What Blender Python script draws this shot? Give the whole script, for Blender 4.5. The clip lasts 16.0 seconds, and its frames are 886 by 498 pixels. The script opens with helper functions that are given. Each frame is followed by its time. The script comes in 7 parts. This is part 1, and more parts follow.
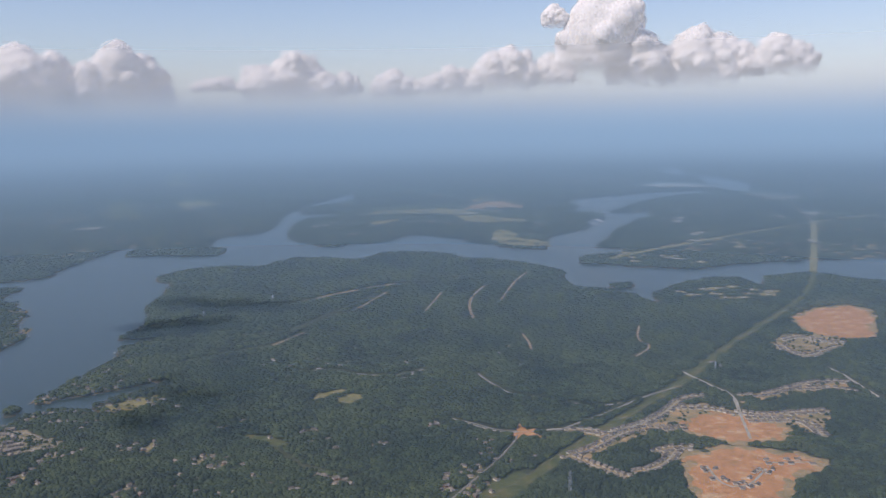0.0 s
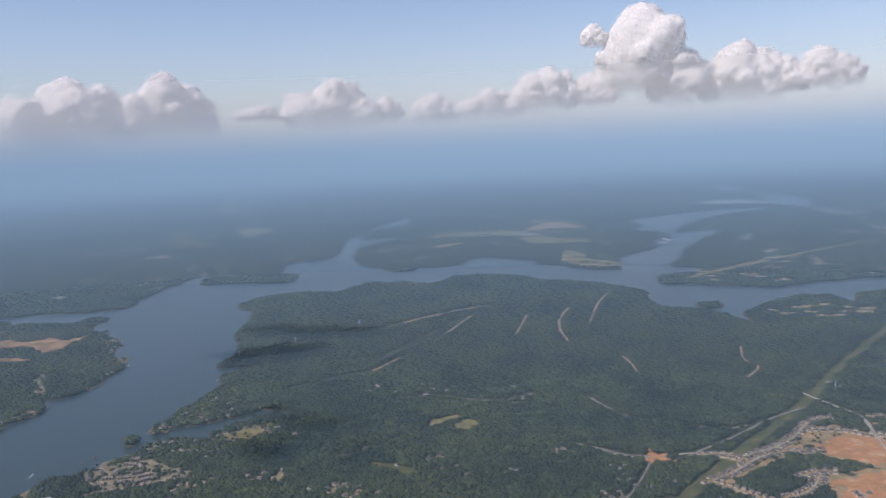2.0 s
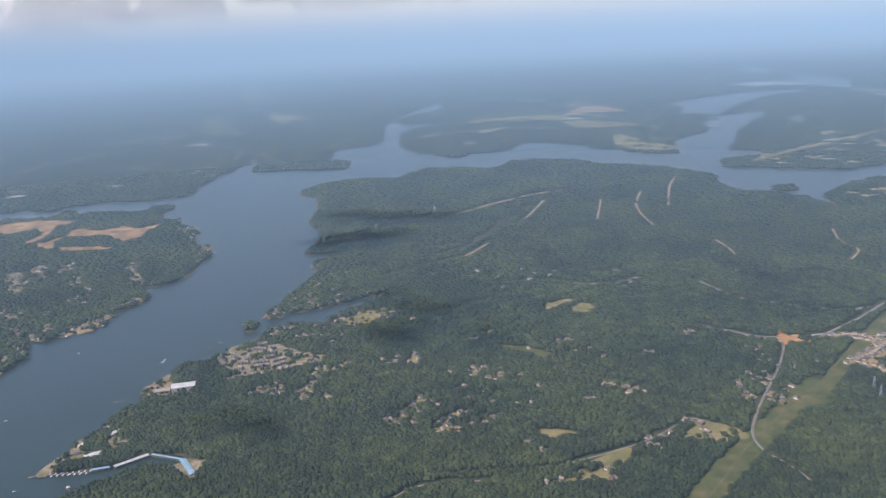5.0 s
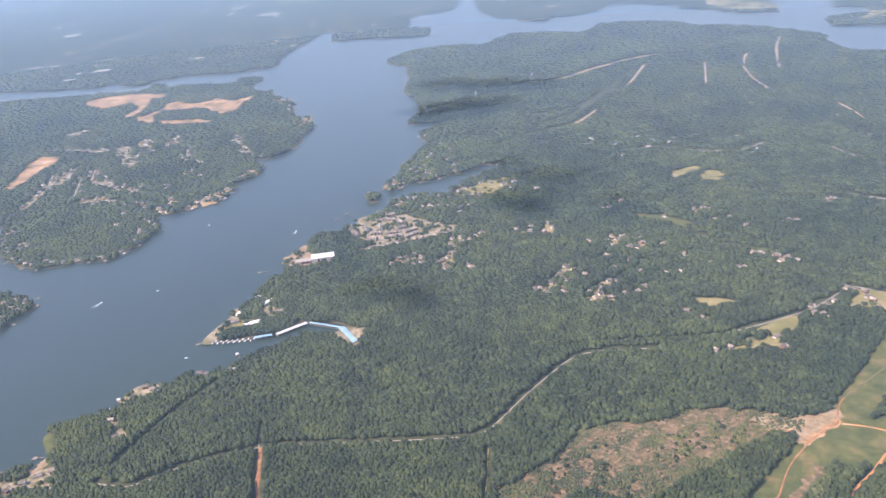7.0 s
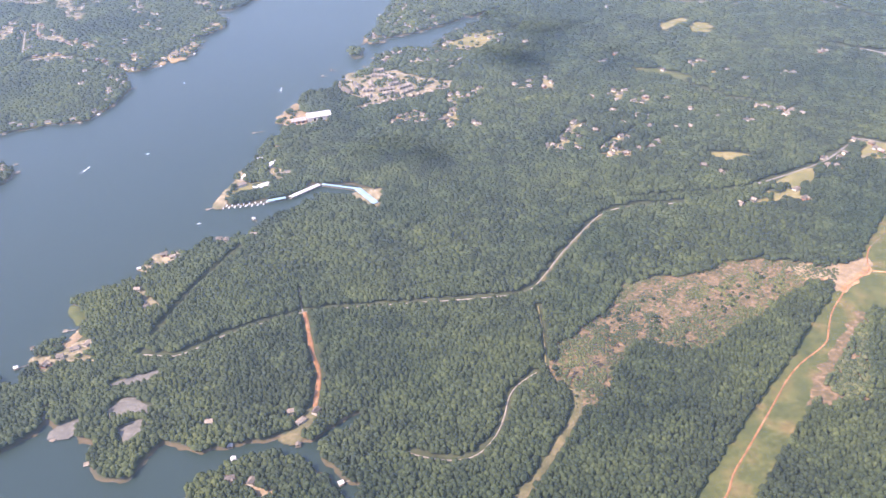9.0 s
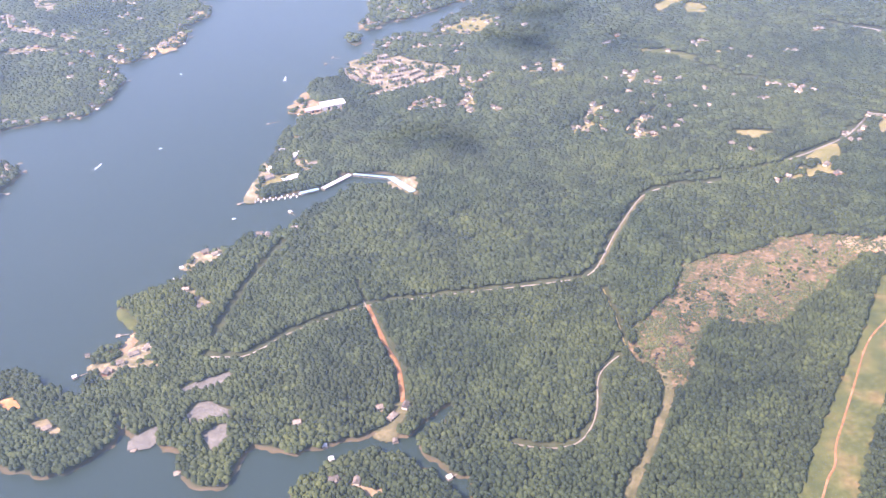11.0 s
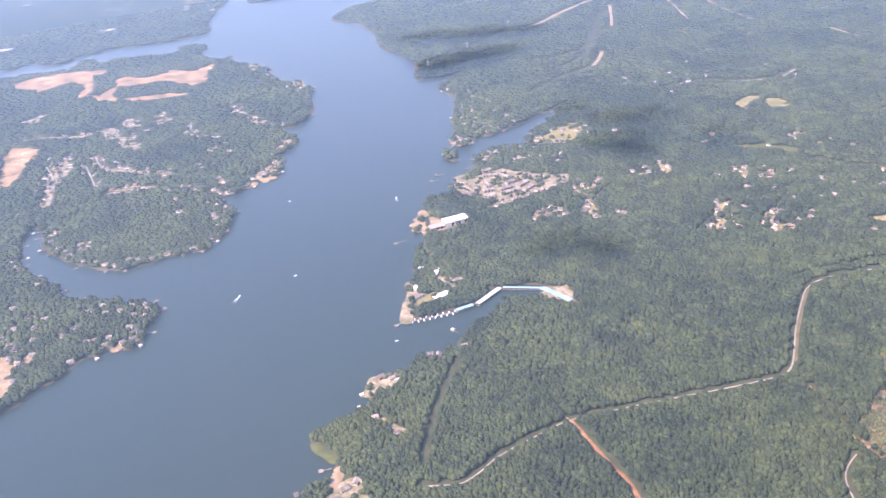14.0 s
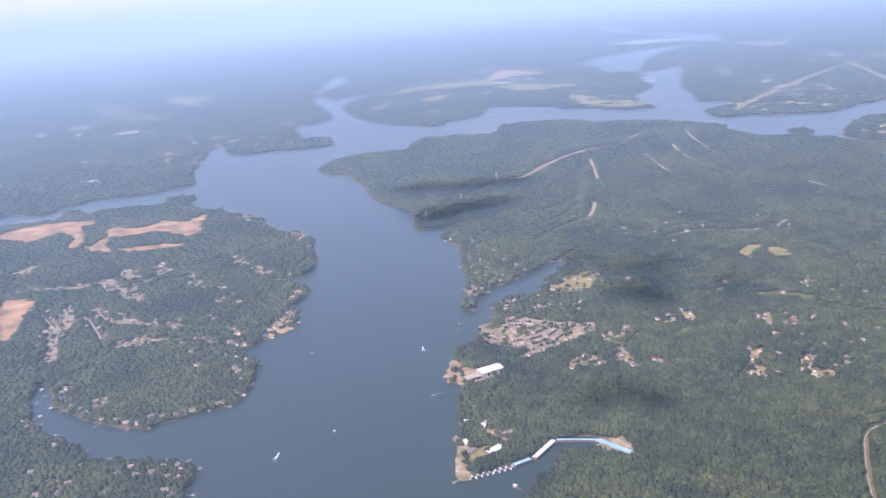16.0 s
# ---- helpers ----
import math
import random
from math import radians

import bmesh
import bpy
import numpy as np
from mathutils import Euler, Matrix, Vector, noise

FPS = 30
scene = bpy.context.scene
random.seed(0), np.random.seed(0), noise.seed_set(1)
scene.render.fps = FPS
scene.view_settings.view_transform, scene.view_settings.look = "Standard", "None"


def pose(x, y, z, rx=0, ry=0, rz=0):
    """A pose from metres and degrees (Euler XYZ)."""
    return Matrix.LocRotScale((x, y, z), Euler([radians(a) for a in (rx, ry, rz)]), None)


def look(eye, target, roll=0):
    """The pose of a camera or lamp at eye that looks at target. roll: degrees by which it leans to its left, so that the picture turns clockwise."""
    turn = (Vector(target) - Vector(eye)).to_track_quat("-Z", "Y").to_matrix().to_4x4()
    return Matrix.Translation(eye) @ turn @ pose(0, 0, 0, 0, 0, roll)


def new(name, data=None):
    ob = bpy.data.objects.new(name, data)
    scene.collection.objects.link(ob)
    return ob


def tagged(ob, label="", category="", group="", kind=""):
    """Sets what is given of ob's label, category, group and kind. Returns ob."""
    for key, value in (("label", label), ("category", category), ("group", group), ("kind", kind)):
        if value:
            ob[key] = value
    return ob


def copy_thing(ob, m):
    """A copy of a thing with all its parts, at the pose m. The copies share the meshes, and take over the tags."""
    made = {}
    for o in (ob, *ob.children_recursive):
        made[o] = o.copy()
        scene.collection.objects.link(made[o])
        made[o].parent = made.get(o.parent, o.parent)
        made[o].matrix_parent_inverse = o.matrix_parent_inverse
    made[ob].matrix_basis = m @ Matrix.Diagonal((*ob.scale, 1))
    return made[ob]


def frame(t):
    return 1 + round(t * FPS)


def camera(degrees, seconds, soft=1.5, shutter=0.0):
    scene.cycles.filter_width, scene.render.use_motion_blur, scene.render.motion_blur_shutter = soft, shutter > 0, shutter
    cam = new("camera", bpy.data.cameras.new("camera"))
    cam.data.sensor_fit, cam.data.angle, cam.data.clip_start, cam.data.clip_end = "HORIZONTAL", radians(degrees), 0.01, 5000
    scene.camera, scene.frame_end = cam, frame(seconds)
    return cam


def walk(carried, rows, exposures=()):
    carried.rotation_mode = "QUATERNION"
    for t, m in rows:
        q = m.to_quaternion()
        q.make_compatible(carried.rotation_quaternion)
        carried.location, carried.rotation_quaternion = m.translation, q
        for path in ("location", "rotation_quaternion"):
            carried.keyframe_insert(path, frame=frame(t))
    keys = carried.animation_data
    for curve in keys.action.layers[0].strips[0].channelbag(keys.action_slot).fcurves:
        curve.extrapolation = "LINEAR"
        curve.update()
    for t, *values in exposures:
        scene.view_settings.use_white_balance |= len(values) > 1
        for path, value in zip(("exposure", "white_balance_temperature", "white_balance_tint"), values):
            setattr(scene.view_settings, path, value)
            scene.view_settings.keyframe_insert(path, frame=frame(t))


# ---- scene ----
cam = camera(54.73, 16.0, soft=1.35)


def turned(yaw, pitch, roll):
    """Heading from +y to the left, tilt up and lean, in degrees."""
    return pose(0, 0, 0, 0, 0, yaw) @ pose(0, 0, 0, 90 + pitch) @ pose(0, 0, 0, 0, 0, roll)


walk(cam, [
    (0, pose(127.86, -26.57, 120.07) @ turned(-7.13, -8.38, -0.92)),
    (0.5, pose(119.44, -24.80, 120.33) @ turned(-6.75, -7.78, -1.12)),
    (1, pose(111.08, -23.07, 120.54) @ turned(-5.23, -7.24, -1.28)),
    (1.5, pose(102.78, -21.37, 120.68) @ turned(-4.93, -7.12, -1.62)),
    (2, pose(94.54, -19.69, 120.78) @ turned(-4.72, -6.80, -2.35)),
    (2.5, pose(86.36, -18.04, 120.84) @ turned(-5.49, -7.73, -2.77)),
    (3, pose(78.24, -16.40, 120.86) @ turned(-4.23, -7.75, -3.50)),
    (3.5, pose(70.17, -14.78, 120.84) @ turned(-3.83, -8.73, -2.95)),
    (3.7, pose(66.96, -14.14, 120.82) @ turned(-4.77, -9.31, -3.04)),
    (5.8, pose(33.78, -7.36, 120.47) @ turned(-2.31, -17.68, -3.01)),
    (6, pose(30.67, -6.71, 120.42) @ turned(-0.86, -18.45, -3.68)),
    (6.5, pose(22.93, -5.07, 120.31) @ turned(-1.48, -20.85, -3.88)),
    (7, pose(15.24, -3.41, 120.20) @ turned(0.00, -22.67, -4.77)),
    (7.5, pose(7.59, -1.72, 120.09) @ turned(-0.32, -24.82, -4.21)),
    (8, pose(0.00, 0.00, 120.00) @ turned(-2.01, -26.22, -4.92)),
    (8.5, pose(-7.55, 1.75, 119.92) @ turned(-2.30, -27.92, -5.17)),
    (8.7, pose(-10.55, 2.46, 119.90) @ turned(-4.19, -31.74, -3.79)),
    (10.8, pose(-41.66, 10.40, 119.93) @ turned(-9.65, -33.78, -3.04)),
    (11, pose(-44.58, 11.20, 119.96) @ turned(-10.88, -33.61, -2.53)),
    (11.5, pose(-51.86, 13.26, 120.09) @ turned(-10.90, -32.88, -2.80)),
    (12, pose(-59.09, 15.39, 120.27) @ turned(-11.33, -32.73, -2.88)),
    (12.5, pose(-66.28, 17.59, 120.51) @ turned(-11.19, -31.12, -3.83)),
    (13, pose(-73.43, 19.87, 120.81) @ turned(-10.96, -28.62, -5.30)),
    (13.5, pose(-80.55, 22.24, 121.18) @ turned(-11.58, -28.37, -5.52)),
    (14, pose(-87.62, 24.69, 121.62) @ turned(-11.83, -26.26, -6.14)),
    (14.5, pose(-94.66, 27.23, 122.14) @ turned(-13.54, -20.77, -5.86)),
    (15, pose(-101.66, 29.87, 122.73) @ turned(-14.85, -18.74, -5.08)),
    (15.5, pose(-108.63, 32.61, 123.42) @ turned(-15.86, -18.23, -4.72)),
    (16, pose(-115.56, 35.46, 124.20) @ turned(-16.73, -16.82, -4.83)),
], [(0, -0.18, 6750, 21), (3.7, -0.18, 6800, 21), (5.8, 0.72, 7000, 21), (7, 1.10, 7050, 29), (8.7, 1.45, 6950, 33), (11, 1.79, 6950, 40), (14.5, 1.40, 6730, 39), (16, 0.98, 6700, 37)])

# ---- light ----
SUN_AZ, SUN_EL = -113.0, 50.0          # degrees: azimuth from +y towards +x, height
sun_way = Vector((math.sin(radians(SUN_AZ)) * math.cos(radians(SUN_EL)), math.cos(radians(SUN_AZ)) * math.cos(radians(SUN_EL)), math.sin(radians(SUN_EL))))
world = bpy.data.worlds.new("sky")
world.use_nodes = True
scene.world = world
wn = world.node_tree.nodes
sky = wn.new("ShaderNodeTexSky")
sky.sky_type, sky.sun_disc = "NISHITA", False
sky.sun_elevation, sky.sun_rotation = radians(SUN_EL), radians(SUN_AZ)
sky.altitude, sky.air_density, sky.dust_density, sky.ozone_density = 800, 1.0, 1.6, 2.8
world.node_tree.links.new(sky.outputs[0], wn["Background"].inputs[0])
wn["Background"].inputs[1].default_value = 0.155
sun = new("sun", bpy.data.lights.new("sun", "SUN"))
sun.data.energy, sun.data.angle, sun.data.color = 3.5, radians(1.6), (1.0, 0.93, 0.82)
sun.matrix_basis = look(sun_way * 900, (0, 0, 0))


# ---- materials ----
def ramp(nt, fac, stops):
    n = nt.nodes.new("ShaderNodeValToRGB")
    while len(n.color_ramp.elements) < len(stops):
        n.color_ramp.elements.new(0.5)
    for e, (p, c) in zip(n.color_ramp.elements, stops):
        e.position, e.color = p, (*c, 1)
    nt.links.new(fac, n.inputs[0])
    return n.outputs[0]


def noise_of(nt, scale, detail=3.0, rough=0.55, vec=None):
    n = nt.nodes.new("ShaderNodeTexNoise")
    n.inputs["Scale"].default_value, n.inputs["Detail"].default_value, n.inputs["Roughness"].default_value = scale, detail, rough
    if vec is None:
        vec = nt.nodes.new("ShaderNodeNewGeometry").outputs["Position"]
    nt.links.new(vec, n.inputs["Vector"])
    return n.outputs["Fac"]


def mixed(nt, fac, a, b, kind="MIX"):
    n = nt.nodes.new("ShaderNodeMix")
    n.data_type, n.blend_type = "RGBA", kind
    for s, v in ((n.inputs[0], fac), (n.inputs[6], a), (n.inputs[7], b)):
        if isinstance(v, (int, float)):
            s.default_value = v
        elif isinstance(v, tuple):
            s.default_value = (*v, 1)
        else:
            nt.links.new(v, s)
    return n.outputs[2]


def surface(name, rough=0.9, metal=0.0):
    m = bpy.data.materials.new(name)
    m.use_nodes = True
    b = m.node_tree.nodes["Principled BSDF"]
    b.inputs["Roughness"].default_value, b.inputs["Metallic"].default_value = rough, metal
    b.inputs["Specular IOR Level"].default_value = 0.25
    return m, m.node_tree, b


def bump(nt, b, height, strength, dist):
    n = nt.nodes.new("ShaderNodeBump")
    n.inputs["Strength"].default_value, n.inputs["Distance"].default_value = strength, dist
    nt.links.new(height, n.inputs["Height"])
    nt.links.new(n.outputs[0], b.inputs["Normal"])


def earthy(name, dark, mid, light, big=0.08, fine=1.6, rough=0.95, relief=0.12, random=None):
    """A patchy ground or roof surface, varied at a broad and a fine scale."""
    m, nt, b = surface(name, rough)
    c = ramp(nt, noise_of(nt, big, 4), [(0.3, dark), (0.52, mid), (0.72, light)])
    g = ramp(nt, noise_of(nt, fine, 5, 0.7), [(0.3, (0.62, 0.62, 0.62)), (0.7, (1.25, 1.25, 1.25))])
    c = mixed(nt, 1.0, c, g, "MULTIPLY")
    if random:
        pick = nt.nodes.new("ShaderNodeObjectInfo").outputs["Random"] if random == "object" else nt.nodes.new("ShaderNodeNewGeometry").outputs["Random Per Island"]
        c = mixed(nt, 1.0, c, ramp(nt, pick, [(0.0, (0.6, 0.6, 0.62)), (0.5, (1.0, 0.97, 0.93)), (1.0, (1.35, 1.3, 1.22))]), "MULTIPLY")
    nt.links.new(c, b.inputs["Base Color"])
    bump(nt, b, noise_of(nt, fine, 4), 0.6, relief)
    return m


def leafy(name, low, mid, high):
    m, nt, b = surface(name, 0.85)
    geo = nt.nodes.new("ShaderNodeNewGeometry")
    c = ramp(nt, geo.outputs["Random Per Island"], [(0.0, low), (0.55, mid), (1.0, high)])
    # broad random tone; its dark patches also stand in for ridge shading
    c = mixed(nt, 1.0, c, ramp(nt, noise_of(nt, 0.02, 4), [(0.34, (0.62, 0.73, 0.75)), (0.52, (1.02, 1.03, 0.97)), (0.7, (1.32, 1.25, 0.92))]), "MULTIPLY")
    c = mixed(nt, 1.0, c, ramp(nt, noise_of(nt, 2.6, 3, 0.7), [(0.33, (0.81, 0.83, 0.82)), (0.67, (1.20, 1.18, 1.13))]), "MULTIPLY")
    c = mixed(nt, 1.0, c, ramp(nt, noise_of(nt, 0.16, 3), [(0.32, (0.74, 0.78, 0.78)), (0.68, (1.26, 1.24, 1.16))]), "MULTIPLY")
    nt.links.new(c, b.inputs["Base Color"])
    bump(nt, b, noise_of(nt, 3.4, 4, 0.7), 0.8, 0.14)
    return m


M = {}
M["floor"] = earthy("forest_floor", (0.044, 0.050, 0.026), (0.064, 0.072, 0.034), (0.088, 0.094, 0.046), 0.012, 0.25, relief=0.5)
nt, b = M["floor"].node_tree, M["floor"].node_tree.nodes["Principled BSDF"]
woods = b.inputs["Base Color"].links[0].from_socket
sep = nt.nodes.new("ShaderNodeSeparateXYZ")
nt.links.new(nt.nodes.new("ShaderNodeNewGeometry").outputs["Position"], sep.inputs[0])
span = nt.nodes.new("ShaderNodeMapRange")
span.inputs["From Min"].default_value, span.inputs["From Max"].default_value = 0.30, 0.16
nt.links.new(sep.outputs[2], span.inputs["Value"])
soil = ramp(nt, noise_of(nt, 0.09, 4), [(0.35, (0.055, 0.055, 0.034)), (0.55, (0.11, 0.085, 0.05)), (0.75, (0.16, 0.115, 0.07))])
nt.links.new(mixed(nt, span.outputs[0], woods, soil), b.inputs["Base Color"])
M["crown"] = leafy("broadleaf_canopy", (0.028, 0.040, 0.019), (0.039, 0.053, 0.024), (0.056, 0.071, 0.031))
M["pine"] = leafy("pine_canopy", (0.022, 0.032, 0.018), (0.027, 0.038, 0.020), (0.036, 0.048, 0.024))
M["bush"] = leafy("scrub", (0.045, 0.06, 0.028), (0.07, 0.085, 0.040), (0.115, 0.115, 0.058))
M["clay"] = earthy("red_clay", (0.36, 0.20, 0.085), (0.50, 0.235, 0.095), (0.56, 0.39, 0.22), 0.17, 0.9)
M["track_clay"] = earthy("damp_red_clay", (0.20, 0.12, 0.06), (0.33, 0.155, 0.07), (0.40, 0.24, 0.13), 0.35, 1.6)
M["scrub_clay"] = earthy("clay_with_scrub", (0.15, 0.125, 0.06), (0.37, 0.215, 0.105), (0.52, 0.35, 0.19), 0.10, 0.6)
M["clearcut"] = earthy("cut_over_soil", (0.075, 0.074, 0.036), (0.168, 0.118, 0.063), (0.30, 0.20, 0.117), 0.9, 4.0)
M["grass"] = earthy("mown_grass", (0.155, 0.15, 0.055), (0.24, 0.205, 0.083), (0.33, 0.26, 0.12), 0.09, 1.0)
M["corridor"] = earthy("corridor_grass", (0.058, 0.076, 0.026), (0.10, 0.108, 0.034), (0.20, 0.145, 0.062), 0.17, 1.1)
M["verge"] = earthy("dry_verge_grass", (0.09, 0.09, 0.042), (0.145, 0.13, 0.064), (0.21, 0.17, 0.09), 0.3, 1.6)
M["gravel"] = earthy("pale_gravel", (0.20, 0.175, 0.135), (0.27, 0.24, 0.185), (0.34, 0.30, 0.235), 0.15, 2.0)
M["asphalt"] = earthy("worn_asphalt", (0.16, 0.145, 0.12), (0.22, 0.20, 0.165), (0.30, 0.27, 0.22), 0.2, 2.0)
M["lot_paving"] = earthy("grey_lot_paving", (0.115, 0.11, 0.095), (0.16, 0.15, 0.128), (0.21, 0.195, 0.165), 0.3, 2.0)
M["concrete"] = earthy("pale_concrete", (0.30, 0.265, 0.205), (0.38, 0.34, 0.27), (0.46, 0.42, 0.34), 0.3, 2.0)
M["estate"] = earthy("estate_lots", (0.20, 0.17, 0.075), (0.34, 0.25, 0.13), (0.46, 0.28, 0.13), 0.16, 1.2)
M["condo"] = earthy("condominium_grounds", (0.13, 0.125, 0.06), (0.26, 0.215, 0.13), (0.38, 0.315, 0.205), 0.3, 1.2)
M["slash"] = earthy("dead_branches", (0.04, 0.034, 0.026), (0.062, 0.053, 0.041), (0.095, 0.08, 0.06), 0.8, 4.0)
M["sand"] = earthy("shore_sand", (0.22, 0.155, 0.085), (0.30, 0.22, 0.13), (0.38, 0.29, 0.175), 0.2, 1.2)
M["yard"] = earthy("yard_soil_and_lawn", (0.16, 0.15, 0.065), (0.27, 0.225, 0.115), (0.42, 0.335, 0.20), 0.25, 1.2, random="island")
M["shingle"] = earthy("roof_shingle", (0.12, 0.105, 0.09), (0.22, 0.19, 0.155), (0.38, 0.33, 0.27), 0.6, 5.0, 0.85, 0.02, "object")
M["shingle_mixed"] = earthy("roof_shingle_mixed", (0.12, 0.105, 0.09), (0.20, 0.175, 0.15), (0.32, 0.28, 0.235), 0.6, 5.0, 0.85, 0.02, "island")
M["siding"] = earthy("pale_siding", (0.48, 0.43, 0.35), (0.60, 0.55, 0.46), (0.70, 0.66, 0.58), 0.5, 5.0, 0.7, 0.01, "object")
M["tan_siding"] = earthy("tan_siding", (0.26, 0.21, 0.16), (0.34, 0.28, 0.22), (0.42, 0.36, 0.29), 0.5, 5.0, 0.8, 0.01)
M["brick"] = earthy("brick_wall", (0.24, 0.12, 0.085), (0.30, 0.16, 0.11), (0.36, 0.2, 0.15), 0.5, 6.0, 0.85, 0.01)
M["white_metal"] = earthy("white_metal_roof", (0.50, 0.49, 0.47), (0.60, 0.59, 0.57), (0.68, 0.67, 0.65), 0.4, 3.0, 0.45, 0.01)
M["blue_metal"] = earthy("blue_metal_roof", (0.22, 0.37, 0.46), (0.28, 0.45, 0.54), (0.36, 0.52, 0.60), 0.4, 3.0, 0.45, 0.01)
M["timber"] = earthy("weathered_timber", (0.20, 0.16, 0.12), (0.30, 0.25, 0.19), (0.40, 0.35, 0.28), 0.8, 6.0, 0.85, 0.01)
M["hull"] = earthy("white_gelcoat", (0.70, 0.70, 0.70), (0.78, 0.78, 0.78), (0.84, 0.84, 0.84), 0.8, 6.0, 0.3, 0.0)
M["glass_dark"] = earthy("dark_glazing", (0.02, 0.025, 0.03), (0.03, 0.035, 0.04), (0.045, 0.05, 0.055), 0.8, 6.0, 0.12, 0.0)
M["steel"] = earthy("galvanised_steel", (0.35, 0.36, 0.37), (0.45, 0.46, 0.47), (0.55, 0.56, 0.57), 0.8, 6.0, 0.5, 0.0)
M["foam"] = earthy("white_foam", (0.55, 0.62, 0.66), (0.72, 0.76, 0.78), (0.85, 0.87, 0.88), 1.0, 6.0, 0.6, 0.02)


def water_material():
    m, nt, b = surface("lake_water", 0.3)
    c = ramp(nt, noise_of(nt, 0.012, 4), [(0.3, (0.020, 0.036, 0.027)), (0.6, (0.023, 0.039, 0.029)), (0.8, (0.028, 0.043, 0.031))])
    nt.links.new(c, b.inputs["Base Color"])
    b.inputs["IOR"].default_value, b.inputs["Specular IOR Level"].default_value = 1.33, 0.9
    return m


def cloud_material(name="cloud_vapour", clear=0.0, torn=0.0):
    """White vapour. clear: how see-through it is throughout; torn: how thick its torn wisps are at most."""
    m, nt, b = surface(name, 1.0)
    out = nt.nodes["Material Output"]
    d, t, mix = nt.nodes.new("ShaderNodeBsdfDiffuse"), nt.nodes.new("ShaderNodeBsdfTranslucent"), nt.nodes.new("ShaderNodeMixShader")
    d.inputs[0].default_value, t.inputs[0].default_value, mix.inputs[0].default_value = (0.99, 0.98, 0.965, 1), (0.99, 0.98, 0.965, 1), 0.42 if not torn else 0.5
    nt.links.new(d.outputs[0], mix.inputs[1]), nt.links.new(t.outputs[0], mix.inputs[2])
    gap, both = nt.nodes.new("ShaderNodeBsdfTransparent"), nt.nodes.new("ShaderNodeMixShader")
    both.inputs[0].default_value = 1 - clear
    if not clear:                         # the base thins away into the haze
        co, sep = nt.nodes.new("ShaderNodeTexCoord"), nt.nodes.new("ShaderNodeSeparateXYZ")
        nt.links.new(co.outputs["Generated"], sep.inputs[0])
        lift = maths(nt, "ADD", sep.outputs[2], maths(nt, "MULTIPLY", maths(nt, "SUBTRACT", noise_of(nt, 0.016, 4, 0.6), 0.5), 0.55))
        span = nt.nodes.new("ShaderNodeMapRange")
        span.interpolation_type = "SMOOTHSTEP"
        span.inputs["From Min"].default_value, span.inputs["From Max"].default_value = 0.0, 0.36
        nt.links.new(lift, span.inputs["Value"])
        share = span.outputs[0]
        if torn:
            share = maths(nt, "MULTIPLY", share, maths(nt, "MULTIPLY", ramp(nt, noise_of(nt, 0.02, 6, 0.65), [(0.42, (0, 0, 0)), (0.66, (1, 1, 1))]), torn))
        nt.links.new(share, both.inputs[0])
    nt.links.new(gap.outputs[0], both.inputs[1]), nt.links.new(mix.outputs[0], both.inputs[2]), nt.links.new(both.outputs[0], out.inputs[0])
    n = nt.nodes.new("ShaderNodeBump")
    n.inputs["Strength"].default_value, n.inputs["Distance"].default_value = 0.07, 6.0
    nt.links.new(noise_of(nt, 0.06, 6, 0.65), n.inputs["Height"])
    nt.links.new(n.outputs[0], d.inputs["Normal"])
    return m


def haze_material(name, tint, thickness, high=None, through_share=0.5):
    """Sheet painted as haze: part see-through; thickness(nt) gives how much of it is opaque."""
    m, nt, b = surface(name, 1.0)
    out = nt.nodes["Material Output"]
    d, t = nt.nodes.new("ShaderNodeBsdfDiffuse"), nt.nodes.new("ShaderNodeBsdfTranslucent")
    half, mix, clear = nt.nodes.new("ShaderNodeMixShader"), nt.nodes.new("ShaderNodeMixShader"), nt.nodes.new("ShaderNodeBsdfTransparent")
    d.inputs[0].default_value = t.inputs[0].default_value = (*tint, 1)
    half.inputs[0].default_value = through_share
    if high:                              # tint painted paler higher up, for the bright horizon
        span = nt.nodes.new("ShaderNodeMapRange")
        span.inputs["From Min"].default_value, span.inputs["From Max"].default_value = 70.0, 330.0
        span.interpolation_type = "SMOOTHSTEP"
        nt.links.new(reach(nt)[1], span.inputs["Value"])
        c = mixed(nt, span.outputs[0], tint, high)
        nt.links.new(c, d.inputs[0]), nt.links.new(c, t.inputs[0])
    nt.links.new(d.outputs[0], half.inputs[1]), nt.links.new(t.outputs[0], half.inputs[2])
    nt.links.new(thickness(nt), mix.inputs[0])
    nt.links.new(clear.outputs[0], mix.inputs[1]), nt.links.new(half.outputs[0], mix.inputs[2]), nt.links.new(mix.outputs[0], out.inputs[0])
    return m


def maths(nt, op, a, b=None):
    n = nt.nodes.new("ShaderNodeMath")
    n.operation = op
    for s, v in zip(n.inputs, (a, b)):
        if isinstance(v, (int, float)):
            s.default_value = v
        elif v is not None:
            nt.links.new(v, s)
    return n.outputs[0]


def reach(nt):
    """Distance from the middle of the flight line, on plan."""
    sep = nt.nodes.new("ShaderNodeSeparateXYZ")
    nt.links.new(nt.nodes.new("ShaderNodeNewGeometry").outputs["Position"], sep.inputs[0])
    return maths(nt, "SQRT", maths(nt, "ADD", maths(nt, "POWER", sep.outputs[0], 2), maths(nt, "POWER", sep.outputs[1], 2))), sep.outputs[2]


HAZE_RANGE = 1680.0


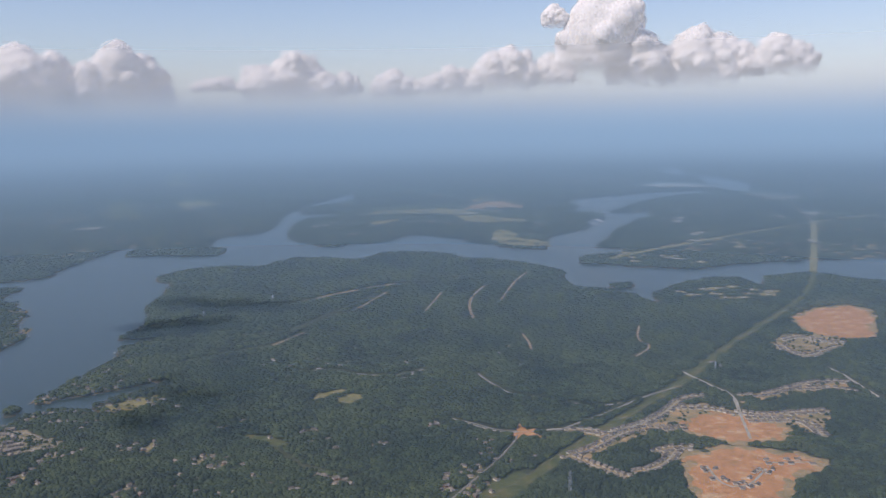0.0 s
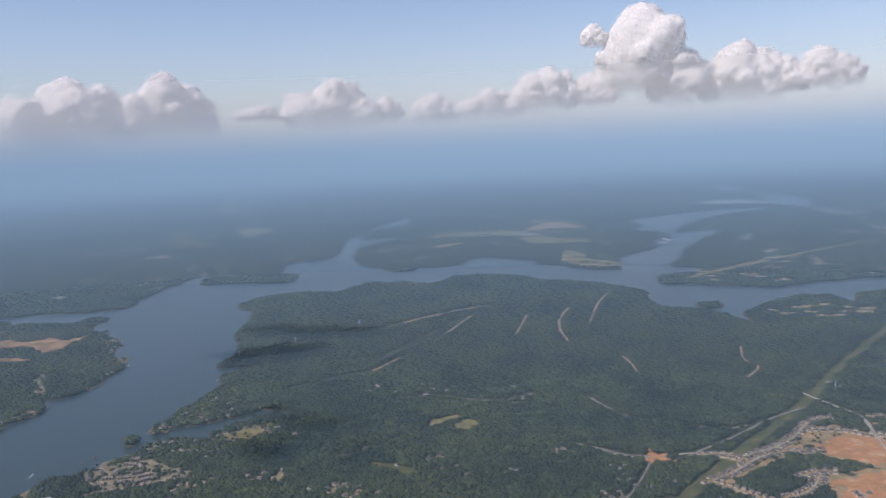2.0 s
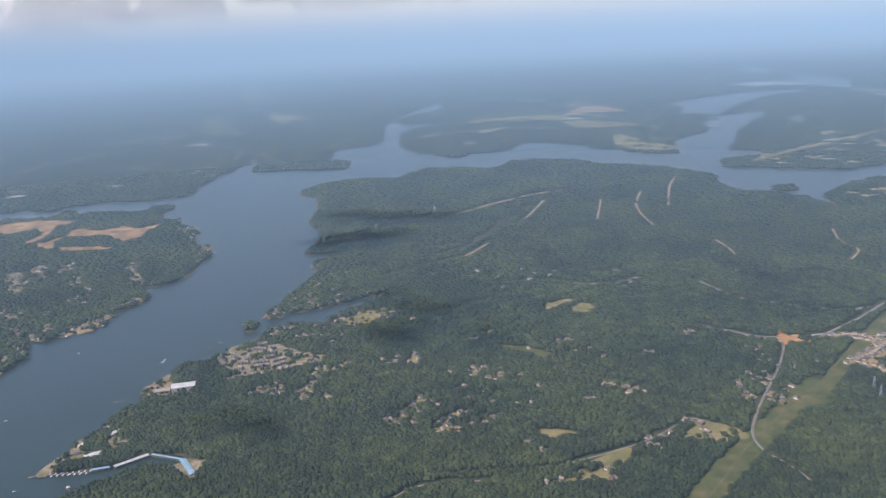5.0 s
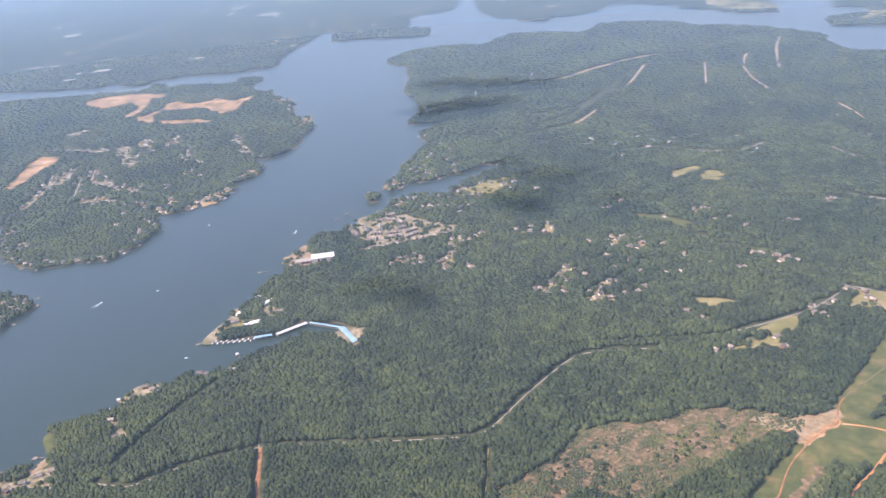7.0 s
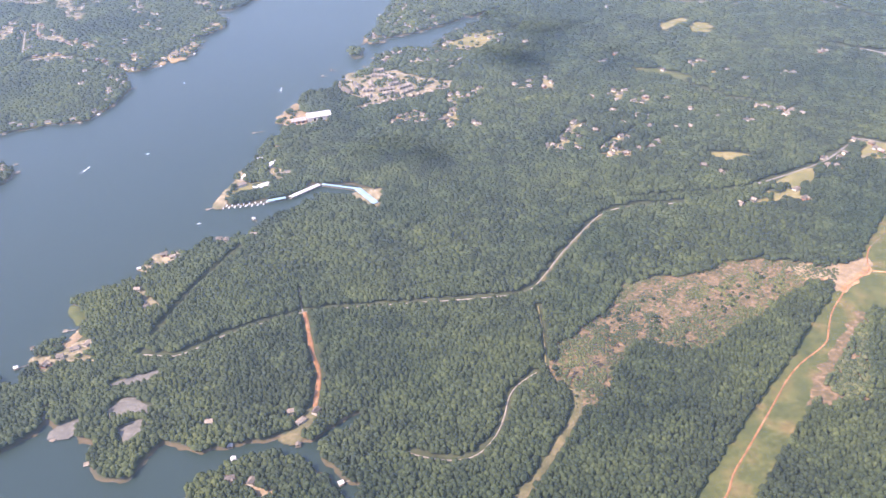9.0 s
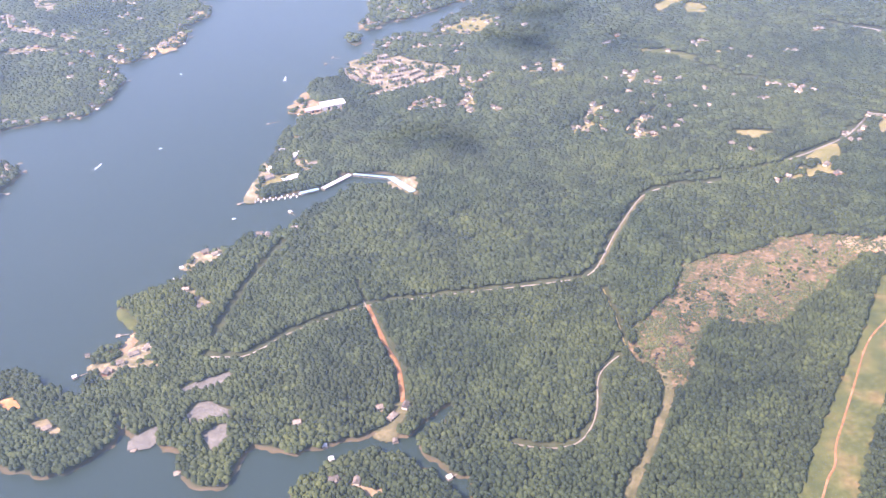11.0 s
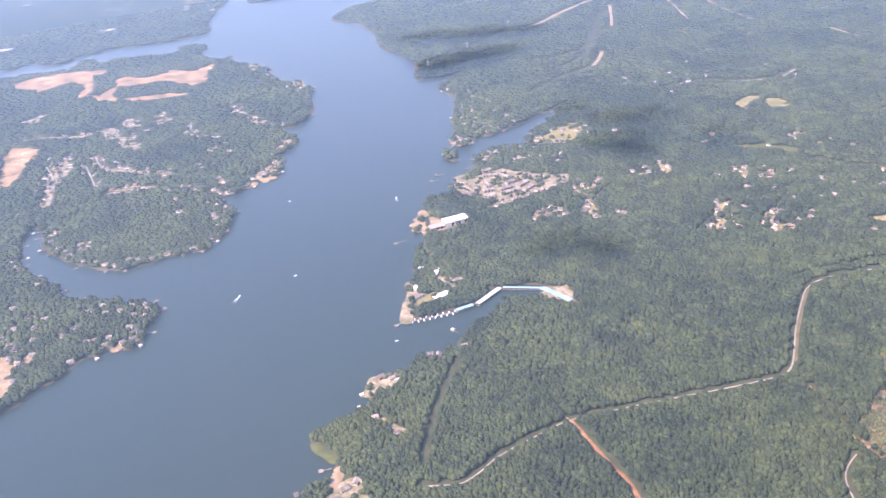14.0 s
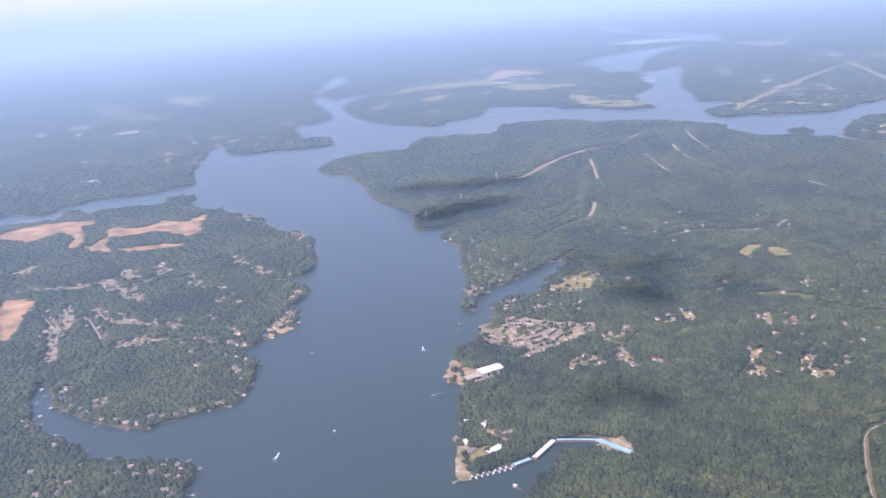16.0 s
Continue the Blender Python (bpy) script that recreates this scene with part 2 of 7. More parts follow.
def painted_haze(nt):
    """Haze painted as opacity: thicker with distance; along the horizon it thins away upwards."""
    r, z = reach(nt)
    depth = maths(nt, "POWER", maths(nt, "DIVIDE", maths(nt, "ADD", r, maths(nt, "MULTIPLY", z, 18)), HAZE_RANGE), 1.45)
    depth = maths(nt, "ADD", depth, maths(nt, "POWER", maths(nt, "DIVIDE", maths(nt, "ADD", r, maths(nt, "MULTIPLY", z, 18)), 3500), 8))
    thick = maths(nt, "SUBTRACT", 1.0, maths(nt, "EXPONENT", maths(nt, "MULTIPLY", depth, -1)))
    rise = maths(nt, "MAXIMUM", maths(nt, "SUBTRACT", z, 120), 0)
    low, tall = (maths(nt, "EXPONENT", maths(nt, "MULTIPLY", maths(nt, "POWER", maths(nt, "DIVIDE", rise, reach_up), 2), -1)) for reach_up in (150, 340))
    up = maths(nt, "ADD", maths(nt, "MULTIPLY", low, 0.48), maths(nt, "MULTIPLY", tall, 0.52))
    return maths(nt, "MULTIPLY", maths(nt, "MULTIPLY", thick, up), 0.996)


M["water"] = water_material()
M["cloud"] = cloud_material()
M["cloud_veil"] = cloud_material("cloud_veil_vapour", 0.0, 0.5)
M["thin_cloud"] = cloud_material("thin_cloud_vapour", 0.56)


# ---- plan ----
MAIN_SOUTH = [(-20.9, 132.5), (-25.5, 129.6), (-29.3, 126.9), (-33.2, 126.7), (-37.2, 129.2), (-43.8, 128.3), (-48.2, 127.2), (-54.4, 128.4), (-59.1, 130.7), (-60.7, 130.4), (-62.9, 125.3), (-66.4, 122.1), (-70.9, 123.5), (-72.2, 126.9), (-72.7, 131.3), (-74.9, 134.0), (-78.7, 136.4), (-81.6, 137.2), (-83.8, 141.5), (-86.6, 147.3), (-85.4, 141.8), (-87.2, 138.6), (-91.9, 134.7), (-98.5, 132.2), (-104.2, 136.4), (-126.3, 148.1), (-124.2, 157), (-119.7, 163), (-113.3, 166), (-108.2, 166), (-103.3, 162), (-98.5, 157), (-92.8, 153)]
MAIN_POINT = [(-93.6, 156.8), (-93.2, 161.2), (-92.7, 163.8), (-92.7, 166.6), (-91.5, 168.2), (-89.1, 168.2), (-87.3, 168.1), (-85.8, 169.7), (-84.8, 171.9), (-84.8, 174.5), (-86.9, 177.2), (-88.8, 181), (-89.6, 183.8), (-87.6, 185.5), (-85.8, 187.3), (-83, 188.9), (-79.9, 187.6), (-78.6, 188.5), (-78.1, 190.7), (-76.1, 191.4), (-74.1, 191.8), (-72.1, 193.5), (-74.2, 195.8), (-74.6, 199), (-73.7, 200.8), (-71.6, 202.4), (-69.5, 203.7), (-66.6, 204.2), (-64.5, 203.1), (-63.1, 203.3)]
MAIN_WEST = [(-60.9, 206), (-55.7, 208), (-49.8, 208), (-44.9, 213), (-38.2, 219), (-33.1, 223), (-27.7, 227), (-20.0, 224), (-16.1, 218), (-11.8, 215), (-12.0, 218), (-13.7, 227), (-17.3, 230), (-25.0, 234), (-31.0, 234), (-36.5, 228), (-42.2, 227), (-48.7, 227), (-54.2, 226), (-57.0, 228)]
MAIN_BAY = [(-55.0, 240), (-50.2, 252), (-47.3, 262)]
CREEK_S = [(-45, 268.1), (-42.5, 273), (-39.6, 278), (-42.7, 283.8), (-41.2, 286.9), (-38, 292.7), (-35.3, 299.2), (-33.8, 303.9), (-29.6, 307.3), (-24.9, 308.3), (-22.4, 309.3), (-22.1, 315.2), (-18.8, 319.6), (-11.1, 325.1), (-7.6, 326.5), (-8.7, 329.8), (-6.4, 336.2), (-2.8, 341.4), (2.1, 344.6), (7.2, 344.8), (14.8, 345), (20.7, 340.9), (25.8, 338.1), (22.1, 344.1), (18.8, 348.3), (22.6, 354.2)]
CREEK_N = [(27.6, 359.8), (34.3, 364.6), (40.4, 370.1), (46.6, 380.7), (56.7, 389.8), (62.6, 394.7), (55.6, 390.5), (49.2, 386.2), (43.3, 382.7), (36.1, 379.3), (29.5, 373.8), (21, 369.7), (14.2, 365.9), (9.6, 364.3), (5.3, 363.4), (0.9, 361.8), (-2.1, 357), (-6.2, 356.2)]
HEADLAND = [(-8.7, 360), (-7.6, 365.8), (-3.6, 375.3), (-1.1, 385.4), (2.9, 397.3), (6.1, 410), (9.8, 424), (11, 433), (8.7, 440), (5.5, 444), (9, 451), (14.9, 460), (21.7, 466), (26.2, 470), (19, 467), (9.8, 469), (1.1, 467), (0.8, 475), (6.4, 496), (8.4, 509), (6.9, 526), (1.8, 542), (-2.3, 559), (-1.3, 577), (1.6, 598), (-0.5, 617), (-1.3, 650), (-6.5, 649), (-13.5, 657), (-17, 674)]
MAIN_NORTH = [(-14.0, 690), (7.0, 714), (33.0, 722), (60.0, 714), (88.0, 752), (117.0, 751), (147.0, 733), (166, 762), (162, 765), (193, 772), (228, 750), (244, 716), (258, 709), (284, 691), (298, 664), (310, 638), (299, 597), (300, 569), (319, 557), (331, 536), (337, 504), (342, 533), (364, 558), (406, 584), (430, 578), (429, 558), (429, 546), (448, 577), (468, 585), (495, 592), (508, 564), (527, 546)]
WEST_NORTH = [(-233, 634), (-212.4, 634), (-198.5, 633), (-195.3, 653), (-182.5, 652), (-177.7, 636), (-163.8, 644), (-148.9, 640), (-130.3, 634), (-126.5, 651), (-118.8, 655), (-109.2, 651), (-106.7, 635), (-111.3, 627), (-110.1, 606), (-98.9, 591), (-91.4, 596), (-90.8, 579), (-79.7, 565), (-75.5, 554), (-71, 548), (-73.3, 542), (-70.3, 523), (-65.4, 510), (-61.5, 504), (-56.2, 496), (-53.2, 485), (-53.9, 475), (-56.7, 467), (-56.4, 455), (-57.6, 443), (-61.3, 434), (-63.7, 427), (-69.6, 424), (-76.2, 425), (-81.5, 430), (-76.6, 421), (-73.5, 415), (-70.7, 407)]
WEST_EAST = [(-69.6, 400), (-71.9, 395), (-76, 390.8), (-79.7, 387.3), (-81.3, 384.3), (-78.7, 376.1), (-80.6, 365.6), (-83.3, 358.8), (-86.9, 357.4), (-90.5, 355.3), (-94.1, 352.1), (-96.5, 350.2), (-101, 348.9), (-107.2, 351.5), (-111.6, 358.2), (-108.3, 350.3), (-105.5, 345.8), (-102.8, 338.6), (-100.9, 332.4), (-100.8, 326.9), (-102.3, 320.7), (-104.7, 314.8), (-106.1, 309.2), (-109.2, 306), (-110.4, 302), (-114.2, 300.2)]
WEST_SOUTH = [(-119.6, 300.6), (-125, 300.2), (-128.5, 298.5), (-133.8, 298.1), (-138.1, 296.9), (-142.5, 298.1), (-146.9, 301.1), (-151.5, 305.8), (-155.1, 308.4), (-158.1, 311.9), (-162.2, 318.3), (-165.2, 322), (-168.5, 327.2), (-170.4, 332.4), (-170.7, 338.3), (-172.5, 345.2), (-175.1, 350.6), (-177.1, 351.7), (-177.2, 345), (-178.6, 342.2), (-176.7, 335), (-175.7, 327.5), (-174.4, 322)]
WEST_TAIL = [(-175.3, 320.6), (-173.5, 315.5), (-170.7, 309.6), (-167.3, 302.7), (-162.8, 299.4), (-158.8, 293), (-157.2, 289.2), (-157.8, 285.8), (-153, 281.8), (-149.6, 279.2), (-144.8, 278), (-139.9, 275.8), (-135.1, 271.7), (-130.3, 269.5), (-127.9, 269.1), (-125.9, 265.8), (-125.6, 261), (-126.9, 256.8), (-128, 252.6), (-128.8, 247.9), (-133.1, 243.3), (-138.3, 246.2), (-141.6, 242.3), (-145.2, 243.6), (-147, 240.3)]
NORTH_LEFT = [(-237.7, 661), (-228.8, 673), (-216, 659), (-201.5, 658), (-199.3, 671), (-184.6, 675), (-179.5, 683), (-166, 682), (-154.2, 679), (-140.5, 680), (-126.6, 680), (-118.5, 686), (-108.2, 689), (-103.6, 702), (-107.1, 724), (-102.8, 761), (-98.1, 786), (-92.2, 813), (-82.8, 849), (-73.5, 874), (-73.3, 817), (-70.2, 791), (-59.2, 795), (-29.5, 796), (-1.1, 785), (18.3, 785), (22.5, 825), (11, 840), (-0.5, 843), (1.6, 863), (0.4, 893), (2.2, 920), (19.2, 935), (37.5, 940), (49.4, 952), (54.2, 983), (72.6, 983)]
ARM_WEST = [(55.8, 977), (59, 1052), (59.1, 1118), (64, 1168), (67.7, 1175), (80.6, 1195), (83.5, 1253), (107, 1330), (135.2, 1405), (156.1, 1468), (159.6, 1431), (155.1, 1354), (133.3, 1311), (107, 1272), (84, 1227), (80.9, 1179), (79.5, 1141), (95.5, 1143), (114.7, 1149), (128.7, 1152), (125.7, 1116), (110.7, 1110), (92.5, 1081), (78.9, 1046), (74.2, 1017), (74.6, 961)]
ARM_EAST = [(322.1, 744), (340.1, 805), (344, 830), (356.6, 850), (380.3, 872), (399.1, 882), (411, 905), (423, 935), (421, 952), (439, 984), (451, 968), (468, 1014), (471, 1049), (458, 1067), (439, 1081), (457, 1114), (469, 1135), (480, 1183), (469, 1224), (489, 1247), (539, 1281), (597, 1315), (676, 1345), (726, 1350), (740, 1332), (724, 1302), (687, 1282), (666, 1278), (631, 1247)]
ARM_EAST_B = [(612, 1223), (576, 1197), (549, 1159), (525, 1116), (504, 1091), (490, 1079), (482, 1060), (488, 1043), (516, 1049), (538, 1057), (531, 1030), (523, 1004), (500, 978), (486, 970), (471, 938), (460, 918), (446, 911), (425, 865), (410, 831), (397.6, 799), (386.5, 793), (375.2, 768), (371.8, 750), (382.1, 751), (394.6, 741), (385.2, 718), (370.7, 711), (349.5, 710), (334.7, 703)]
POND_A = [(967, 2115), (1008, 2190), (961, 1998), (910, 1819), (851, 1695), (852, 1758), (883, 1881)]
POND_B = [(870, 1666), (908, 1730), (902, 1651), (909, 1628), (887, 1514), (907, 1505), (804, 1307), (787, 1314), (783, 1366), (801, 1457), (857, 1597)]
ISLAND = [(-16.0, 344), (-16.0, 351), (-13.0, 353), (-10.0, 349), (-10.0, 343), (-13.0, 340)]
ISLET = [(321, 565), (330, 576), (339, 579), (346, 573), (341, 558), (329, 555)]
FOREST_ROAD = [(-69.2, 160.6), (-65.2, 159.5), (-61.3, 158.1), (-56.2, 160.4), (-52.3, 163.4), (-45.9, 165.8), (-39.3, 167.8), (-33.8, 169.7), (-25.9, 169.5), (-12.6, 168.7), (0.7, 167.6), (8.9, 167), (14.4, 166.9), (18.6, 166.7), (22.1, 168.4), (25.6, 172.4), (29, 177.2), (34, 183.9), (40, 190.9), (48.4, 200.3), (58, 202.2), (70.7, 200.5)]
ROAD_VERGE = [(24.6, 170.7), (27.7, 174.9), (30.7, 178.8), (35.6, 184.9), (41.1, 191.5), (47.8, 198.9)]
CLAY_ROAD = [(-32.5, 169.7), (-31.8, 165.2), (-31.1, 157.7), (-30.2, 151.6), (-29, 147.6), (-29.5, 141.4), (-30.1, 136.1)]
WINDING_TRACK = [(16.4, 138.4), (13.2, 136.5), (10.8, 134.5), (8.9, 131.4), (7.7, 127.5), (5.7, 123.2), (3.2, 119.7), (0.4, 117.4), (-2.4, 116.7), (-7.1, 117.4), (-12.2, 120.2)]
DIM_TRACK = [(21.9, 161.4), (21.3, 156.4), (20.9, 151.1), (19.8, 145.2), (19, 141.1), (18.9, 136.8), (20.3, 134.1), (22.4, 131.9)]
SIDE_TRACK = [(23.3, 132.1), (22.6, 126.2), (20.3, 122.7), (16.5, 118.1), (12.6, 113.1), (10.2, 110.2), (6.4, 106.4), (4, 102.8)]
FIRE_BREAK = [(-50.1, 202), (-57.8, 189), (-63.3, 177), (-67.2, 167)]
WEST_CUT = [(-127.6, 475), (-110.8, 470), (-99, 478), (-87, 481), (-77.1, 490)]
WEST_CUT_B = [(-201.4, 525), (-185.4, 510), (-174, 509), (-162.7, 510)]
WEST_CUT_C = [(-204.6, 490), (-192.4, 478), (-175.3, 463), (-164.6, 459), (-159.7, 464)]
EAST_CUT = [(47, 206.1), (56.5, 206.1), (69.3, 206.2), (84.6, 204.6), (99.3, 206)]
MID_CUT = [(149.9, 567), (130.4, 528), (115.3, 505), (100.6, 468), (87.5, 456), (70.4, 445)]
MID_CUT_B = [(98.5, 295.6), (106.1, 276.7), (114.4, 264.4), (126, 258.1)]
HOME_DRIVE = [(-33.8, 180), (-33.4, 173), (-32.7, 169)]
RIDGE_ROAD = [(81.9, 555), (96.1, 550), (112, 564), (124.1, 577), (151, 598), (176.2, 612), (196, 609)]
RIDGE_CUT = [(5.8, 490), (34.6, 517), (63, 535), (81.3, 553)]
RIDGE_ROAD_B = [(212, 622), (229, 635), (248, 648)]
SPUR_ROAD = [(162, 578), (150.9, 551), (137, 519)]
SPUR_CUT = [(137, 519), (121.9, 507), (102, 477), (92.6, 473), (75, 465), (64.6, 465)]
SPUR_LOW = [(107, 466), (99.6, 453), (90.1, 440)]
SPUR_LOW_CUT = [(90.1, 440), (73.2, 431), (56.8, 423), (46, 413)]
LOT_ROAD_A = [(235, 587), (219, 550), (212, 515), (210, 482)]
LOT_ROAD_B = [(280, 641), (261, 602), (237, 534)]
LOT_ROAD_C = [(201, 570), (182, 507)]
LOT_ROAD_D = [(231, 440), (231, 423), (228, 404)]
LOT_ROAD_E = [(302, 445), (289, 414), (294, 401), (276, 381)]
MID_ROAD = [(168, 379), (154, 370), (136.0, 376), (122.0, 388), (104.0, 386)]
CUL_ROAD = [(193, 368), (197, 349), (202, 334), (214, 327)]
EAST_ROAD = [(95.6, 206.6), (102.8, 208.7), (111.2, 211.8), (118.9, 214.6), (125.7, 218.9), (133.6, 225.1), (138.4, 228.2), (144.8, 221)]
EAST_ROAD_B = [(173, 306), (181, 299), (188, 290), (198, 289), (184, 263), (168, 241), (158, 226), (151, 214), (149.8, 204), (154, 193), (155, 185)]
CORRIDOR_ROAD = [(207.5, 283.2), (220.3, 292.4), (231.8, 299.2), (243.1, 307.9), (258.8, 320.4), (277, 330.2)]
TOWN_ROAD = [(172, 307), (182, 294), (191, 286), (222, 289), (230, 279), (251, 292)]
TOWN_ROAD_B = [(361, 349), (361, 331), (358, 314), (357, 300)]
TOWN_ROAD_C = [(290, 353), (294, 329), (298, 316), (288, 289), (280, 265)]
TOWN_ROAD_D = [(225, 318), (235, 311), (246, 314)]
FAR_CORRIDOR = [(497, 592), (565, 706), (670, 886)]
FAR_ROAD = [(670, 886), (767, 1108), (797, 1194)]
FAR_ROAD_B = [(364, 689), (434, 741), (521, 799), (637, 871), (781, 944)]
CORRIDOR_NEAR = [(97.1, 154.2), (86.8, 144.3), (79.0, 136.6), (70.5, 128.4), (63.4, 121.4), (56.5, 115.0), (49.4, 107.8), (42.4, 100.9), (37.6, 95.6), (29.7, 87.4)]
CORRIDOR_MID = [(106.5, 162.6), (115.5, 172.6), (132.6, 191.2), (150.4, 209.8), (190, 247)]
CORRIDOR_FAR = [(179, 230), (205, 260), (237, 292), (274, 326), (334, 396), (404, 466), (455, 524), (497, 592)]
CONDO_LANE_A = [(-20.2, 316.4), (-20.4, 308.7), (-15.5, 298), (-9.8, 295.4), (-6.4, 296.6)]
CONDO_LANE_B = [(-10.3, 319.2), (-0.8, 321.2), (6.6, 315.7), (11.7, 310.2), (20.9, 304.6)]
CONDO_LANE_C = [(-17.3, 317.5), (-12.3, 311), (-8.1, 300.3), (-7.6, 296.1), (0.9, 296.2), (8.9, 301.2), (20.6, 303.6)]
CONDO_LANE_D = [(-16, 287.4), (-8.9, 291.2), (-0.1, 292.7), (9.3, 295.7), (19.1, 299.4)]
CONDO_ROWS = [(-20, 310), (-15.1, 299.1), (-13, 299.2), (-9, 296.9), (-12, 303.3), (-8.1, 303.3), (-15.1, 312.5), (-12.9, 303.8), (-8.7, 313.1), (-8.4, 304.6), (-8.3, 317.9), (-2.1, 316.3), (-1.7, 316.1), (0.5, 311.3), (-7.2, 322.5), (-2.6, 322.9), (-5.9, 302.3), (-0.9, 303), (-5.9, 298.3), (1, 299.2), (0.6, 302.2), (6.3, 305.6), (0.7, 297), (7.3, 301.5), (-2.5, 306.6), (1.9, 308.2)]
FAR_ROAD_C = [(389, 711), (427, 735), (478, 766)]
SOUTH_BANK = [(-23.3, 100.5), (-23.0, 107.4), (-22.8, 110.4), (-23.3, 114.2), (-25.4, 116.9), (-27.7, 119.9), (-29.2, 122.7), (-28.6, 125.8), (-26.9, 127.2), (-23.9, 129.2), (-21.5, 131.7)]
SOUTH_LAND = [(-44.1, 125.6), (-37.6, 124.7), (-33.1, 122.8), (-29.6, 119.5), (-27.1, 117.0), (-25.6, 113.1), (-24.8, 110.3), (-25.6, 101.1), (-37.8, 99.6), (-50.2, 104.9), (-52.8, 115.1), (-53.4, 118.9), (-51.8, 121.4), (-47.5, 123.1)]
NORTH_GOLF = [(74.7, 920), (78.2, 886), (89.5, 861), (101.2, 846), (112.5, 818), (129.2, 814), (141.1, 836), (164.2, 838), (182.2, 846), (192.8, 866), (204.4, 890), (213.9, 893), (233.5, 878), (249, 860), (259.7, 852), (257.5, 822), (279.8, 804), (285.6, 779), (297.9, 761), (323.9, 751)]
NORTH_RIVER = [(342.3, 708), (330.4, 670), (339, 662), (349.2, 657), (358.1, 655), (364, 645), (383.7, 635), (403, 625), (414, 620), (437, 628), (453, 636), (471, 637), (492, 641)]
CLEARCUT = [(22.7, 146.5), (28.5, 150.1), (33.1, 154.3), (37.4, 157.7), (43.2, 165.6), (49.4, 167.7), (62.3, 166.7), (70.9, 170.9), (79.8, 170.3), (88.4, 166.6), (96.3, 162.5), (93.2, 158.2), (86.8, 157.4), (78.3, 153.6), (68.9, 146.9), (62.4, 144.3), (55, 138.9), (48.2, 138.7), (43.4, 142), (38.8, 142.2), (33.6, 135.8), (28.8, 129.7), (24.6, 124.8), (21.7, 126.4), (23.1, 132.1), (20.8, 135.4), (20, 139.4)]
CLAY_A = [(399, 446), (425, 468), (450, 472), (455, 456), (416, 395), (401, 395), (389, 413)]
CLAY_B = [(264, 293), (279, 297), (291, 287), (299, 274), (290, 263), (273, 263), (260, 277)]
CLAY_C = [(250, 253), (270, 258), (287, 249), (294, 240), (287, 234), (275, 229), (265, 215), (245, 210), (241, 221), (244, 236)]
CLAY_D = [(195.5, 300), (197.5, 301.7), (198.6, 292.9), (202.6, 285.9), (205, 279.3), (201.8, 278.1), (196.8, 280.1), (192.2, 284.5), (195.7, 290.2)]
CLAY_E = [(-229.9, 614), (-220.7, 619), (-211.3, 624), (-197.8, 624), (-183.4, 618), (-172.1, 614), (-172.5, 601), (-179, 598), (-180, 586), (-176.5, 566), (-176.7, 550), (-180.8, 545), (-183.8, 551), (-181.2, 563), (-184.3, 583), (-190.8, 590), (-198.7, 588), (-205.2, 577), (-226.7, 594)]
CLAY_F = [(-162.1, 560), (-163.9, 580), (-160.9, 586), (-147.1, 572), (-132.1, 579), (-130.5, 584), (-120.4, 571), (-109.9, 578), (-105.6, 584), (-105.1, 570), (-109.9, 560), (-109.5, 544), (-111.4, 536), (-117.9, 532), (-124, 544), (-132.1, 555), (-143.4, 556), (-154.5, 555)]
CLAY_G = [(-203.1, 448), (-203, 463), (-192.3, 458), (-192, 446), (-193.4, 431), (-193.4, 416), (-196.5, 407)]
CLAY_H = [(310.7, 1149), (333.7, 1210), (358, 1249), (380.1, 1251), (378.6, 1204), (392.2, 1173), (381.1, 1143), (362.5, 1149), (348.4, 1179), (321.9, 1145)]
CLAY_I = [(-175.3, 544), (-169.8, 549), (-164.2, 559), (-161.9, 557), (-164.8, 543), (-159, 527), (-160.5, 523), (-168.6, 533)]
CLAY_K = [(-154.8, 528), (-142.7, 526), (-130.4, 523), (-120.7, 516), (-127.4, 513), (-142.5, 517), (-153.1, 523)]
GRASS_A = [(116.8, 347.8), (123.7, 351.8), (130, 353.6), (129.8, 349.4), (122.5, 344.7), (116.3, 338.3)]
GRASS_B = [(126.4, 341.3), (132.1, 346.4), (136, 343), (135.3, 335.2), (131.1, 330.9), (127, 333.4)]
GRASS_C = [(90.3, 228.3), (95.1, 227.4), (100.8, 224), (99.8, 221.9), (93.1, 220.9), (90, 224.5)]
GRASS_D = [(92.4, 197.5), (96.2, 201.6), (99.3, 199.4), (101.9, 202.2), (104.2, 200.2), (102.9, 195.7), (96.9, 195.2), (92.4, 195.3)]
GRASS_E = [(129.7, 215), (138.1, 225), (145.9, 221), (150, 219), (149.5, 212), (142.5, 210), (136.9, 212)]
GRASS_F = [(100.1, 205.8), (105, 208.3), (108.3, 210.5), (114.5, 211.9), (112.1, 205.4), (107.6, 202.9), (105.6, 203.9), (102.6, 202.1)]
GRASS_G = [(90.2, 302.4), (99, 298), (107.4, 288.9), (105.5, 285.8), (96.6, 292.4), (89.8, 297.5)]
FIELD_X = [(110.8, 161.6), (117, 160.7), (120.9, 157.8), (124.4, 155.1), (117, 141.3), (87.2, 145.3), (93.9, 152.9), (103.5, 160.3)]
SCRUB_FIELD = [(91.7, 146.3), (95.4, 147.7), (78.2, 116.6), (65.4, 118.7), (72.9, 127.3), (80.2, 134.8)]
FIELD_TRACK = [(103.2, 159.7), (109, 157.7), (113.7, 154), (118.2, 152.7), (122.1, 150.7)]
FIELD_TRACK_B = [(107.4, 147.9), (102.7, 143.0), (97.8, 139.1), (94.6, 136.6), (93.2, 134.3)]
